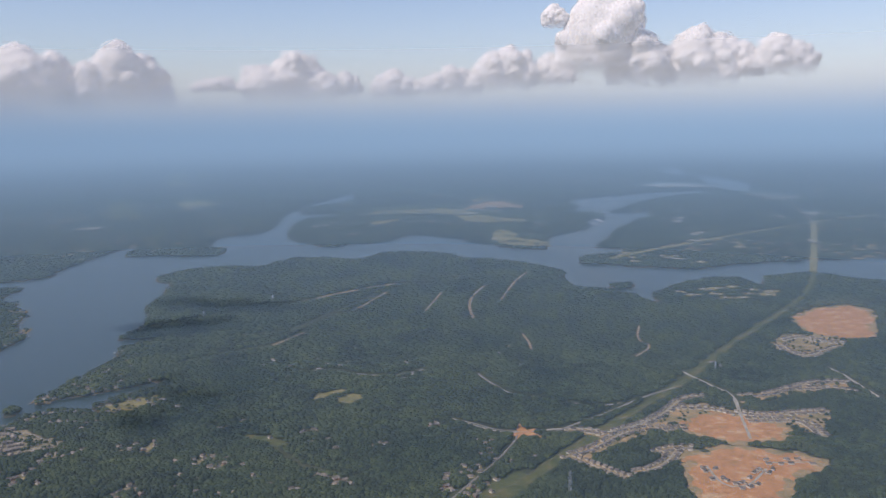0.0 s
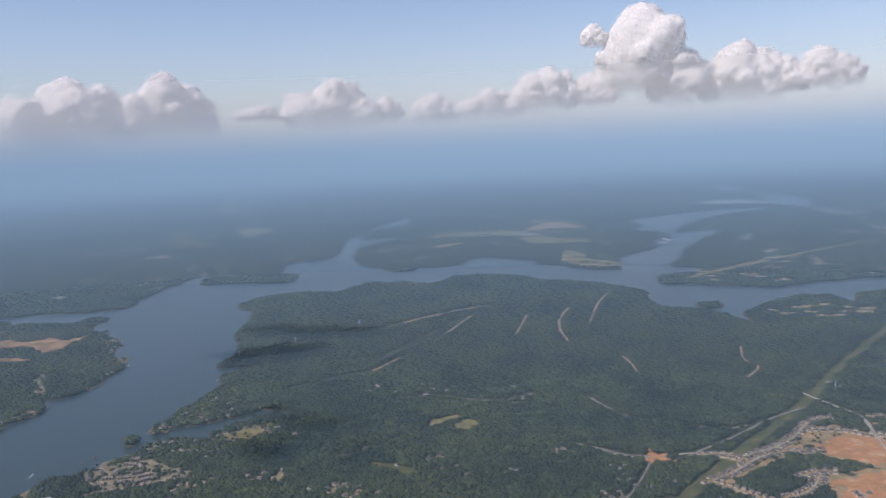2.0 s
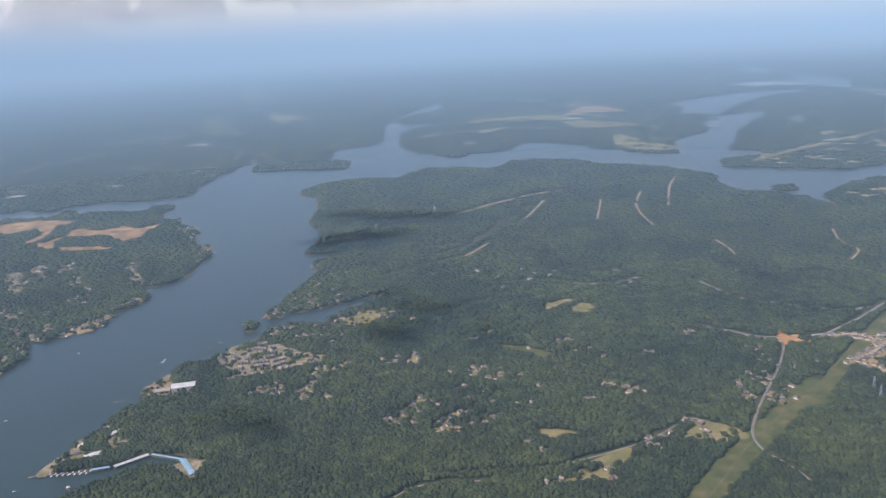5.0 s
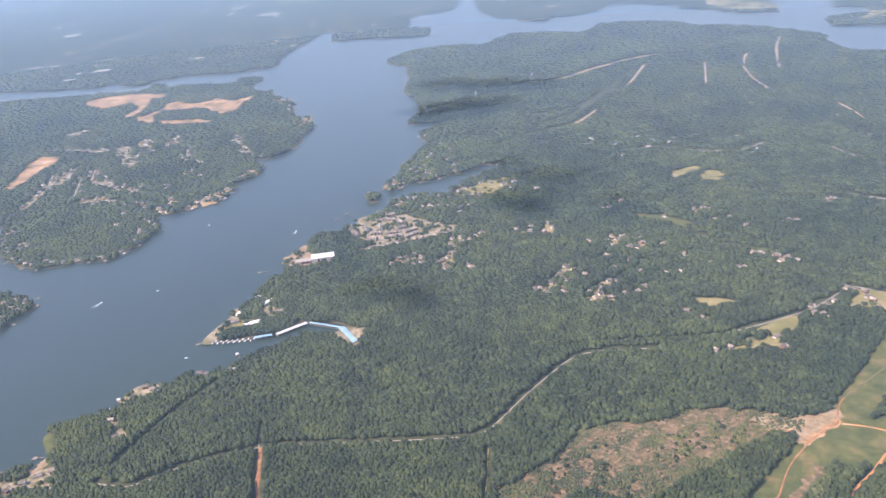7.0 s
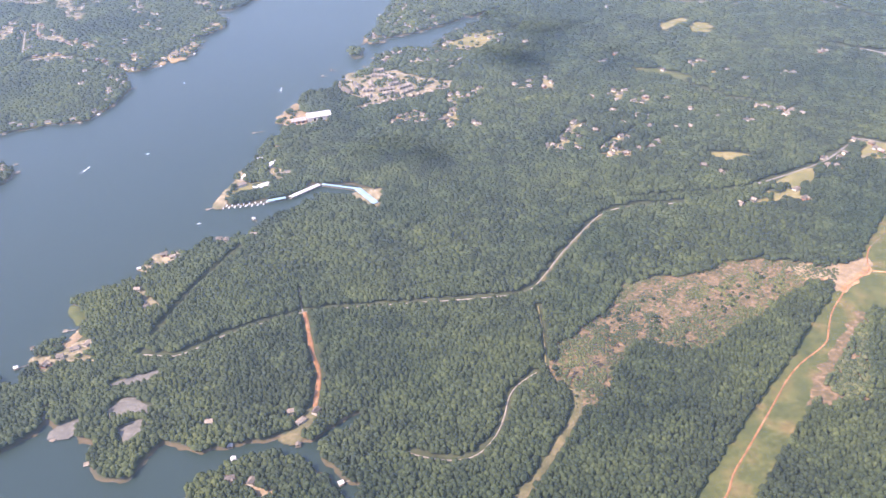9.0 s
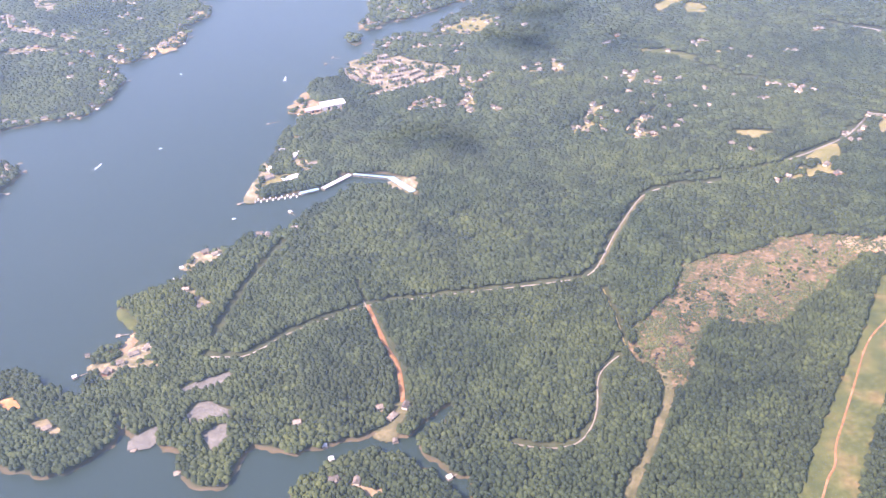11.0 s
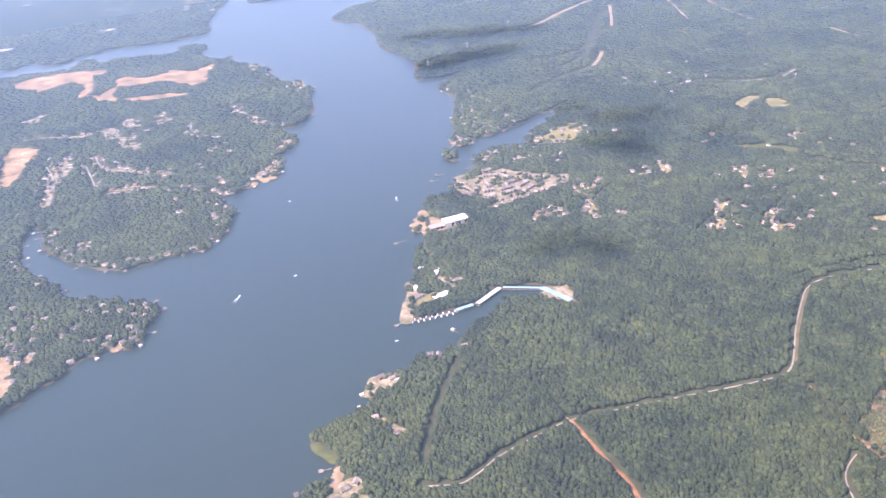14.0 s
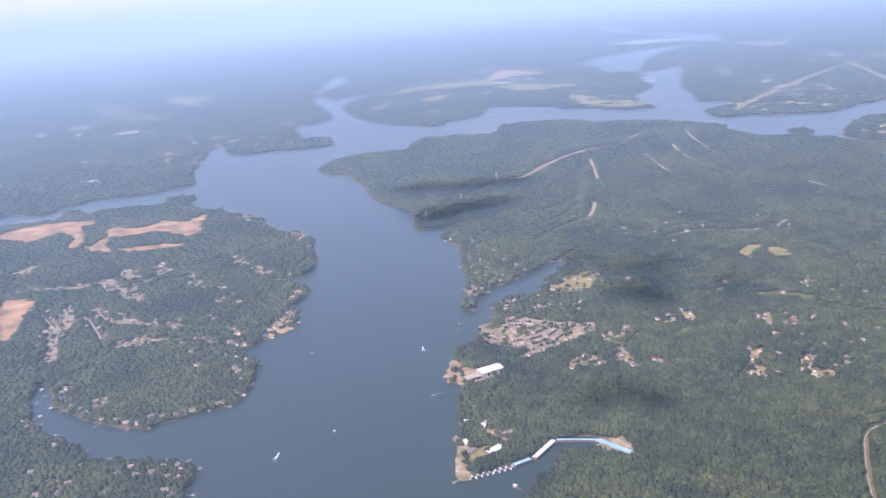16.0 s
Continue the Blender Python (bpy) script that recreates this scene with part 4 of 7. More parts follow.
MAIN_LAND = [(-10, -4900), (-10, 60)] + SOUTH_BANK + MAIN_SOUTH + MAIN_POINT + MAIN_WEST + MAIN_BAY + CREEK_S + CREEK_N + HEADLAND + MAIN_NORTH + [(800, 560), (1500, 700), (4900, 1300), (4900, -4900)]
WEST_LAND = WEST_NORTH + WEST_EAST + WEST_SOUTH + WEST_TAIL + [(-190, 196), (-330, 170), (-4900, 100), (-4900, 640), (-400, 640)]
NORTH_LAND = NORTH_LEFT + NORTH_GOLF + NORTH_RIVER + [(800, 640), (1500, 760), (4900, 1400), (4900, 4900), (-4900, 4900), (-4900, 700), (-400, 690)]
LANDS = [MAIN_LAND, WEST_LAND, NORTH_LAND, SOUTH_LAND, ISLAND, ISLET]
ARMS = [ARM_WEST, ARM_EAST + ARM_EAST_B, POND_A, POND_B]          # lake arms cut into the northern land


def line_gap(p, line, closed=False):
    """Distance of the points p from a line of points."""
    q = np.array(line, float)
    a, b = (q, np.roll(q, -1, 0)) if closed else (q[:-1], q[1:])
    best = np.full(len(p), 1e18)
    for (ax, ay), (bx, by) in zip(a, b):
        dx, dy = bx - ax, by - ay
        u = np.clip(((p[:, 0] - ax) * dx + (p[:, 1] - ay) * dy) / (dx * dx + dy * dy + 1e-9), 0, 1)
        best = np.minimum(best, (p[:, 0] - ax - u * dx) ** 2 + (p[:, 1] - ay - u * dy) ** 2)
    return np.sqrt(best)


def within(p, line):
    q = np.array(line, float)
    inside = np.zeros(len(p), bool)
    for (ax, ay), (bx, by) in zip(q, np.roll(q, -1, 0)):
        if ay != by:
            inside ^= ((ay > p[:, 1]) != (by > p[:, 1])) & (p[:, 0] < (bx - ax) * (p[:, 1] - ay) / (by - ay) + ax)
    return inside


def waves(p, size, seed):
    """Smooth wavering between about -1 and 1."""
    rng, s = np.random.default_rng(seed), np.zeros(len(p))
    for k in range(7):
        a, f = rng.uniform(0, 2 * np.pi), 2 * np.pi / size * rng.uniform(0.5, 1.8)
        s += np.sin((p[:, 0] * np.cos(a) + p[:, 1] * np.sin(a)) * f + rng.uniform(0, 6.28))
    return s / 3.2


def shore_gap(p):
    """How far inland a point lies; negative on the lake."""
    best = np.full(len(p), -1e9)
    for land in LANDS:
        g = line_gap(p, land, True)
        best = np.maximum(best, np.where(within(p, land), g, -g))
    for arm in ARMS:
        g = line_gap(p, arm, True)
        best = np.minimum(best, np.where(within(p, arm), -g, g))
    return best + 0.7 * waves(p, 9, 5) + 0.5 * waves(p, 4, 6)


def from_arrays(name, verts, faces, material, smooth=True):
    me = bpy.data.meshes.new(name)
    me.vertices.add(len(verts))
    me.vertices.foreach_set("co", np.asarray(verts, np.float32).ravel())
    n, k = faces.shape
    me.loops.add(n * k), me.polygons.add(n)
    me.loops.foreach_set("vertex_index", faces.astype(np.int32).ravel())
    me.polygons.foreach_set("loop_start", np.arange(n, dtype=np.int32) * k)
    me.update(calc_edges=True)
    me.polygons.foreach_set("use_smooth", np.full(n, smooth))
    me.materials.append(material)
    return new(name, me)


# ---- ground and lake ----
GROUND = 0.4
angles = np.radians(np.concatenate([np.arange(-56, 60, 0.28), np.arange(66, 298, 4.0)]))
radii = [0.3, 6.0, 14.0, 25.0]
while radii[-1] < 4940:
    radii.append(radii[-1] * (1.05 if radii[-1] < 95 else 1.0085 if radii[-1] < 420 else 1.013 if radii[-1] < 850 else 1.02 if radii[-1] < 1500 else 1.035))
radii = np.array(radii)
gr, ga = np.meshgrid(radii, angles, indexing="ij")
flat = np.stack([(gr * np.sin(ga)).ravel(), (gr * np.cos(ga)).ravel()], -1)
gap = shore_gap(flat)
height = np.clip(gap * 0.28, -2.0, GROUND)
na, nr = len(angles), len(radii)
i, j = np.meshgrid(np.arange(nr - 1), np.arange(na), indexing="ij")
quads = np.stack([i * na + j, i * na + (j + 1) % na, (i + 1) * na + (j + 1) % na, (i + 1) * na + j], -1).reshape(-1, 4)[:, ::-1]
hub = len(flat)
verts = np.vstack([np.c_[flat, height], [[0, 0, GROUND]]])
fan = np.stack([np.full(na, hub), np.arange(na), (np.arange(na) + 1) % na, np.full(na, hub)], -1)
ground = from_arrays("ground", verts, quads, M["floor"])
tagged(ground, "wooded green land round the lake", "ground", kind="structure")
ring = np.arange(0, 360, 3.0)
disc = np.vstack([[[0, 0, 0]], np.c_[4940 * np.sin(np.radians(ring)), 4940 * np.cos(np.radians(ring)), 0 * ring]])
k = np.arange(len(ring))
lake = from_arrays("water", disc, np.stack([0 * k, 1 + (k + 1) % len(ring), 1 + k], -1), M["water"], False)
tagged(lake, "grey-blue lake with long winding arms", "lake", kind="structure")

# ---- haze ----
# one curved sheet in place of hazy air, its tint and opacity painted
M["haze"] = haze_material("painted_haze", (0.41, 0.66, 0.885), painted_haze, (0.83, 0.885, 0.93))
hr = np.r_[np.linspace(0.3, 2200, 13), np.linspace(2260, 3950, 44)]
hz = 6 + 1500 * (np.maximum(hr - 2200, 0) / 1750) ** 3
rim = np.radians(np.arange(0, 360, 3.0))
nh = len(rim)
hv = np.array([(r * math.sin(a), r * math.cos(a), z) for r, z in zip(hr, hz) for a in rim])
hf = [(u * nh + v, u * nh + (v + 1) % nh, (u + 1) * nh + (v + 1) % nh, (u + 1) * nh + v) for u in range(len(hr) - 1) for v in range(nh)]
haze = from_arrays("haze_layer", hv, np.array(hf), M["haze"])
tagged(haze, "thin sheet painted as blue haze over land and horizon", "haze", kind="structure")


# ---- clearings ----
def sheet(name, outline, material, z, label, category, cell=None, edge=0.6, seed=1, grow=0.0):
    """A ground patch with an uneven edge, lying on the land."""
    q = np.array(outline, float)
    lo, hi = q.min(0) - 1 - grow, q.max(0) + 1 + grow
    cell = cell or max(0.5, (hi - lo).max() / 60)
    xs, ys = np.arange(lo[0], hi[0], cell), np.arange(lo[1], hi[1], cell)
    gx, gy = np.meshgrid(xs, ys, indexing="ij")
    p = np.stack([gx.ravel(), gy.ravel()], -1)
    s = line_gap(p, outline, True)
    s = np.where(within(p, outline), s, -s) + grow + edge * waves(p, 7 * cell + 3, seed)
    h = z + np.clip(s * 0.12, -0.6, 0.02)
    nx, ny = gx.shape
    a, b = np.meshgrid(np.arange(nx - 1), np.arange(ny - 1), indexing="ij")
    f = np.stack([a * ny + b, (a + 1) * ny + b, (a + 1) * ny + b + 1, a * ny + b + 1], -1).reshape(-1, 4)
    f = f[(s[f] > -1.5 * cell).any(1)]
    used, f = np.unique(f, return_inverse=True)
    ob = from_arrays(name, np.c_[p, h][used], f.reshape(-1, 4), material)
    return tagged(ob, label, category, kind="structure")


def smooth_line(points, step):
    q = np.array(points, float)
    if len(q) > 2:
        for _ in range(2):
            q = np.vstack([q[:1], np.stack([q[:-1] * 0.75 + q[1:] * 0.25, q[:-1] * 0.25 + q[1:] * 0.75], 1).reshape(-1, 2), q[-1:]])
    d = np.r_[0, np.cumsum(np.hypot(*np.diff(q, axis=0).T))]
    s = np.linspace(0, d[-1], max(2, int(d[-1] / step)))
    return np.stack([np.interp(s, d, q[:, 0]), np.interp(s, d, q[:, 1])], -1)


def ribbon(name, points, width, material, z, label, category="road", rough=0.15, seed=3, kind="structure"):
    """A road or strip along a line, a slab with slightly uneven edges."""
    q = smooth_line(points, max(1.0, width * 0.8))
    t = np.gradient(q, axis=0)
    t /= np.hypot(t[:, 0], t[:, 1])[:, None] + 1e-9
    n = np.stack([-t[:, 1], t[:, 0]], -1)
    w = width / 2 * (1 + rough * waves(q, width * 6, seed))[:, None]
    rows = [np.c_[q + n * w * s, np.full(len(q), z + dz)] for s, dz in ((-1.15, -0.06), (-1, 0), (0, 0.015), (1, 0), (1.15, -0.06))]
    v = np.stack(rows, 1).reshape(-1, 3)
    a, b = np.meshgrid(np.arange(len(q) - 1), np.arange(4), indexing="ij")
    f = np.stack([a * 5 + b, a * 5 + b + 1, (a + 1) * 5 + b + 1, (a + 1) * 5 + b], -1).reshape(-1, 4)[:, ::-1]
    ob = from_arrays(name, v, f, material)
    return tagged(ob, label, category, kind=kind)


OPEN_LINES, OPEN_AREAS = [], []          # what the woods leave free


ribbon("road", FOREST_ROAD, 0.42, M["gravel"], GROUND + 0.07, "grey two-lane road through the forest")
OPEN_LINES.append((FOREST_ROAD, 2.0))
ribbon("road", CLAY_ROAD, 0.85, M["track_clay"], GROUND + 0.07, "red clay track down to the cove")
OPEN_LINES.append((CLAY_ROAD, 2.2))
ribbon("road", WINDING_TRACK, 0.32, M["gravel"], GROUND + 0.07, "pale gravel track winding through forest")
OPEN_LINES.append((WINDING_TRACK, 1.6))
ribbon("road", SIDE_TRACK, 1.5, M["verge"], GROUND + 0.07, "grassy track along the wood edge")
OPEN_LINES.append((SIDE_TRACK, 2.1))
OPEN_LINES.append((FIRE_BREAK, 1.9))
ribbon("road", DIM_TRACK, 0.3, M["grass"], GROUND + 0.07, "faint grassy track beside the cut-over slope")
OPEN_LINES.append((DIM_TRACK, 1.0))
ribbon("verge", ROAD_VERGE, 0.9, M["verge"], GROUND + 0.06, "dry grass verge of the forest road", "verge")
OPEN_LINES.append((ROAD_VERGE, 1.8))
for cut, wide in ((WEST_CUT, 3.5), (WEST_CUT_B, 3.0), (WEST_CUT_C, 3.0), (EAST_CUT, 1.1), (MID_CUT, 3.5), (MID_CUT_B, 2.4), (RIDGE_CUT, 4.5), (SPUR_CUT, 4.0), (SPUR_LOW_CUT, 4.0)):
    OPEN_LINES.append((cut, wide))
ribbon("road", HOME_DRIVE, 0.25, M["gravel"], GROUND + 0.07, "short pale forest drive")
OPEN_LINES.append((HOME_DRIVE, 0.9))
ribbon("road", RIDGE_ROAD, 3.6, M["sand"], GROUND + 0.07, "pale cleared strip along the wooded ridge")
OPEN_LINES.append((RIDGE_ROAD, 7))
ribbon("road", RIDGE_ROAD_B, 1.8, M["sand"], GROUND + 0.07, "pale cleared strip along the wooded ridge")
OPEN_LINES.append((RIDGE_ROAD_B, 5))
ribbon("road", SPUR_ROAD, 1.8, M["sand"], GROUND + 0.07, "pale dirt spur road in the woods")
OPEN_LINES.append((SPUR_ROAD, 4.5))
ribbon("road", SPUR_LOW, 1.8, M["sand"], GROUND + 0.07, "pale dirt spur road in the woods")
OPEN_LINES.append((SPUR_LOW, 4.5))
ribbon("road", LOT_ROAD_A, 1.8, M["sand"], GROUND + 0.07, "pale unbuilt lot road in the woods")
OPEN_LINES.append((LOT_ROAD_A, 3.4))
ribbon("road", LOT_ROAD_B, 1.7, M["sand"], GROUND + 0.07, "pale unbuilt lot road in the woods")
OPEN_LINES.append((LOT_ROAD_B, 3.4))
ribbon("road", LOT_ROAD_C, 1.3, M["sand"], GROUND + 0.07, "pale unbuilt lot road in the woods")
OPEN_LINES.append((LOT_ROAD_C, 3.4))
ribbon("road", LOT_ROAD_D, 1.1, M["sand"], GROUND + 0.07, "pale unbuilt lot road in the woods")
OPEN_LINES.append((LOT_ROAD_D, 3.4))
ribbon("road", LOT_ROAD_E, 1.1, M["sand"], GROUND + 0.07, "pale winding dirt road in the woods")
OPEN_LINES.append((LOT_ROAD_E, 3.4))
ribbon("road", MID_ROAD, 1.2, M["asphalt"], GROUND + 0.07, "country road cut through the forest")
OPEN_LINES.append((MID_ROAD, 4.5))
ribbon("road", CUL_ROAD, 1.3, M["asphalt"], GROUND + 0.07, "narrow road between wooded lots")
OPEN_LINES.append((CUL_ROAD, 4))
ribbon("road", EAST_ROAD, 0.6, M["asphalt"], GROUND + 0.07, "country road past the homesteads")
OPEN_LINES.append((EAST_ROAD, 2.2))
ribbon("road", EAST_ROAD_B, 0.8, M["asphalt"], GROUND + 0.07, "road crossing the power corridor")
OPEN_LINES.append((EAST_ROAD_B, 2.4))
ribbon("road", CORRIDOR_ROAD, 1.2, M["asphalt"], GROUND + 0.12, "road beside the power corridor")
OPEN_LINES.append((CORRIDOR_ROAD, 3.5))
ribbon("road", TOWN_ROAD, 1.2, M["concrete"], GROUND + 0.07, "road into the new estate")
OPEN_LINES.append((TOWN_ROAD, 3.5))
ribbon("road", TOWN_ROAD_B, 1.6, M["concrete"], GROUND + 0.07, "wide pale road by the estate")
OPEN_LINES.append((TOWN_ROAD_B, 4.5))
ribbon("road", TOWN_ROAD_C, 1.4, M["concrete"], GROUND + 0.07, "estate street")
OPEN_LINES.append((TOWN_ROAD_C, 4))
ribbon("road", TOWN_ROAD_D, 1.2, M["asphalt"], GROUND + 0.07, "narrow wooded road")
OPEN_LINES.append((TOWN_ROAD_D, 3.5))
ribbon("road", FAR_CORRIDOR, 5, M["grass"], GROUND + 0.07, "grassy corridor cut straight through distant woods")
OPEN_LINES.append((FAR_CORRIDOR, 12))
ribbon("road", FAR_ROAD, 2.5, M["gravel"], GROUND + 0.07, "pale distant road")
OPEN_LINES.append((FAR_ROAD, 8))
ribbon("road", FAR_ROAD_C, 4.5, M["grass"], GROUND + 0.07, "pale distant roadside strip")
OPEN_LINES.append((FAR_ROAD_C, 13))
ribbon("road", FAR_ROAD_B, 4.5, M["grass"], GROUND + 0.07, "pale distant roadside strip")
OPEN_LINES.append((FAR_ROAD_B, 13))
CORRIDOR = CORRIDOR_NEAR[::-1] + CORRIDOR_MID + CORRIDOR_FAR[2:]
ribbon("power_corridor", CORRIDOR_NEAR[::-1] + CORRIDOR_MID, 8.5, M["corridor"], GROUND + 0.03, "mown green power-line corridor through the woods", "corridor", 0.2)
CORRIDOR_TRACK = [(30.5, 89.2), (36.2, 95), (39.5, 98.7), (42.4, 100.7), (44.9, 104.9), (48.4, 108.4), (53.1, 113.4), (59.4, 120), (68.9, 130.3), (79.2, 136.1), (81.3, 139.5), (83.4, 142.9), (85.4, 145.9), (88.1, 149.0), (91.0, 151.7), (93.0, 154.1), (95.7, 155.9), (99.2, 158.0), (102.8, 160.0), (103.7, 163.1), (106.4, 167.7), (108.5, 169.9)]
ribbon("corridor_track", CORRIDOR_TRACK, 0.36, M["track_clay"], GROUND + 0.11, "orange dirt track along the corridor", "track")
ribbon("corridor_track", [CORRIDOR_TRACK[-1]] + [(x + 1.2 * math.sin(y * 0.11), y) for x, y in map(tuple, smooth_line(CORRIDOR, 6)[22:90])], 0.36, M["verge"], GROUND + 0.11, "faint grassy wheel track along the corridor", "track")
ribbon("power_corridor", CORRIDOR_FAR, 5.0, M["corridor"], GROUND + 0.024, "olive power-line corridor running to the lake", "corridor", 0.2)
OPEN_LINES += [(CORRIDOR_NEAR[::-1] + CORRIDOR_MID, 8.5), (CORRIDOR_FAR, 6.0)]
sheet("clearcut", CLEARCUT, M["clearcut"], GROUND + 0.045, "cut-over slope of pinkish soil and brush", "clearcut", None, 0.9, 60)
OPEN_AREAS.append((CLEARCUT, 0.3))
for area in (CLAY_A, CLAY_B, CLAY_C):
    sheet("lot_ground", area, M["estate"], GROUND + 0.03, "tan graded ground round bare clay", "estate ground", None, 2.6, 71, grow=3.5)
    OPEN_AREAS.append((area, -3.5))
sheet("clay_ground", CLAY_A, M["clay"], GROUND + 0.049, "bare red clay building ground", "building ground", None, 2.6, 61)
OPEN_AREAS.append((CLAY_A, 0.3))
sheet("clay_ground", CLAY_B, M["clay"], GROUND + 0.053, "bare red clay building ground", "building ground", None, 2.6, 62)
OPEN_AREAS.append((CLAY_B, 0.3))
sheet("clay_ground", CLAY_C, M["clay"], GROUND + 0.057, "bare red clay building ground", "building ground", None, 2.6, 63)
OPEN_AREAS.append((CLAY_C, 0.3))
sheet("clay_ground", CLAY_D, M["clay"], GROUND + 0.061, "bare red clay building ground", "building ground", None, 2.6, 64)
OPEN_AREAS.append((CLAY_D, 0.3))
sheet("clay_ground", CLAY_E, M["scrub_clay"], GROUND + 0.045, "bare red clay building ground", "building ground", None, 2.6, 65, grow=0.6)
OPEN_AREAS.append((CLAY_E, -1.6))
sheet("clay_ground", CLAY_F, M["scrub_clay"], GROUND + 0.049, "bare red clay building ground", "building ground", None, 2.6, 66, grow=0.6)
OPEN_AREAS.append((CLAY_F, -1.6))
sheet("clay_ground", CLAY_G, M["scrub_clay"], GROUND + 0.053, "bare red clay building ground", "building ground", None, 2.6, 67, grow=2.0)
OPEN_AREAS.append((CLAY_G, -2.3))
sheet("clay_ground", CLAY_H, M["scrub_clay"], GROUND + 0.057, "bare red clay building ground", "building ground", None, 2.6, 68, grow=7)
OPEN_AREAS.append((CLAY_H, -7.3))
sheet("clay_ground", CLAY_I, M["scrub_clay"], GROUND + 0.061, "bare red clay building ground", "building ground", None, 2.6, 69, grow=0.6)
OPEN_AREAS.append((CLAY_I, -1.6))
sheet("clay_ground", CLAY_K, M["scrub_clay"], GROUND + 0.045, "bare red clay building ground", "building ground", None, 2.6, 64, grow=2.0)
OPEN_AREAS.append((CLAY_K, -2.3))
sheet("sand_yard", BEACH_A, M["sand"], GROUND + 0.075, "pale sandy beach below a lakeside house", "beach", None, 0.15, 65)
OPEN_AREAS.append((BEACH_A, -0.3))
sheet("field", GRASS_A, M["grass"], GROUND + 0.045, "dry mown field among the trees", "field", None, 2.6, 70)
OPEN_AREAS.append((GRASS_A, -1.2))
sheet("field", GRASS_B, M["grass"], GROUND + 0.049, "dry mown field among the trees", "field", None, 2.6, 71)
OPEN_AREAS.append((GRASS_B, -1.2))
sheet("field", GRASS_C, M["grass"], GROUND + 0.053, "dry mown field among the trees", "field", None, 0.35, 72)
OPEN_AREAS.append((GRASS_C, -0.8))
sheet("field", GRASS_D, M["grass"], GROUND + 0.057, "dry mown field among the trees", "field", None, 0.35, 73)
OPEN_AREAS.append((GRASS_D, -0.4))
sheet("field", GRASS_F, M["grass"], GROUND + 0.049, "dry mown field among the trees", "field", None, 0.35, 76)
OPEN_AREAS.append((GRASS_F, -0.4))
sheet("field", GRASS_G, M["corridor"], GROUND + 0.053, "narrow olive meadow in the woods", "field", None, 0.6, 77)
OPEN_AREAS.append((GRASS_G, -1.0))
sheet("field", GRASS_E, M["grass"], GROUND + 0.061, "dry mown field among the trees", "field", None, 0.35, 74)
OPEN_AREAS.append((GRASS_E, 0.3))
sheet("field", FIELD_X, M["corridor"], GROUND + 0.049, "rough green field beside the power corridor", "field", None, 0.8, 75)
OPEN_AREAS.append((FIELD_X, 0.3))
ribbon("road", FIELD_TRACK, 0.5, M["clay"], GROUND + 0.105, "orange dirt track across the field", "track")
ribbon("road", FIELD_TRACK_B, 0.6, M["clay"], GROUND + 0.112, "orange dirt track across the field", "track")
OPEN_LINES += [(FIELD_TRACK, 1.0), (FIELD_TRACK_B, 1.0)]
sheet("field", SCRUB_FIELD, M["clearcut"], GROUND + 0.045, "brushy open ground beside the corridor", "scrubland", None, 0.8, 78)
OPEN_AREAS.append((SCRUB_FIELD, 0.3))
sheet("field", GOLF_A, M["grass"], GROUND + 0.045, "pale green golf fairway", "fairway", None, 5, 75, grow=7)
OPEN_AREAS.append((GOLF_A, -7.3))
sheet("field", GOLF_B, M["grass"], GROUND + 0.049, "pale green golf fairway", "fairway", None, 5, 76, grow=6)
OPEN_AREAS.append((GOLF_B, -6.3))
sheet("field", GOLF_C, M["grass"], GROUND + 0.053, "pale green golf fairway", "fairway", None, 5, 77)
OPEN_AREAS.append((GOLF_C, 0.3))
sheet("field", MEADOW_A, M["corridor"], GROUND + 0.057, "distant pale green meadow", "meadow", None, 7, 78, grow=1)
OPEN_AREAS.append((MEADOW_A, -2))
sheet("field", MEADOW_B, M["corridor"], GROUND + 0.061, "distant pale green meadow", "meadow", None, 7, 79, grow=1)
OPEN_AREAS.append((MEADOW_B, -2))
sheet("field", MEADOW_C, M["grass"], GROUND + 0.045, "distant pale green meadow", "meadow", None, 7, 80)
OPEN_AREAS.append((MEADOW_C, 0.3))
sheet("field", MEADOW_D, M["grass"], GROUND + 0.049, "distant pale green meadow", "meadow", None, 7, 81)
OPEN_AREAS.append((MEADOW_D, 0.3))
sheet("field", MEADOW_E, M["grass"], GROUND + 0.053, "distant pale green meadow", "meadow", None, 7, 82)
OPEN_AREAS.append((MEADOW_E, 0.3))
sheet("field", MEADOW_F, M["grass"], GROUND + 0.057, "distant pale green meadow", "meadow", None, 7, 83)
OPEN_AREAS.append((MEADOW_F, 0.3))
HILL_LOTS = (HILL_LOT_A, HILL_LOT_B, HILL_LOT_C, HILL_LOT_D, HILL_LOT_E, HILL_LOT_F, HILL_LOT_G, HILL_LOT_H, HILL_LOT_I, HILL_LOT_J, HILL_LOT_K, HILL_LOT_L)
for k, lot in enumerate(HILL_LOTS):
    sheet("lot_ground", lot, M["condo"], GROUND + 0.046 + 0.003 * (k % 5), "sunny house lots cleared among trees", "house lot", None, 1.2, 140 + k, grow=0.6)
    OPEN_AREAS.append((lot, -0.9))
WOOD_LOTS = (WOOD_LOT_A, WOOD_LOT_B, WOOD_LOT_C, WOOD_LOT_D, WOOD_LOT_E, WOOD_LOT_F, WOOD_LOT_G, WOOD_LOT_H, WOOD_LOT_I, WOOD_LOT_J, WOOD_LOT_K, WOOD_LOT_L, WOOD_LOT_M)
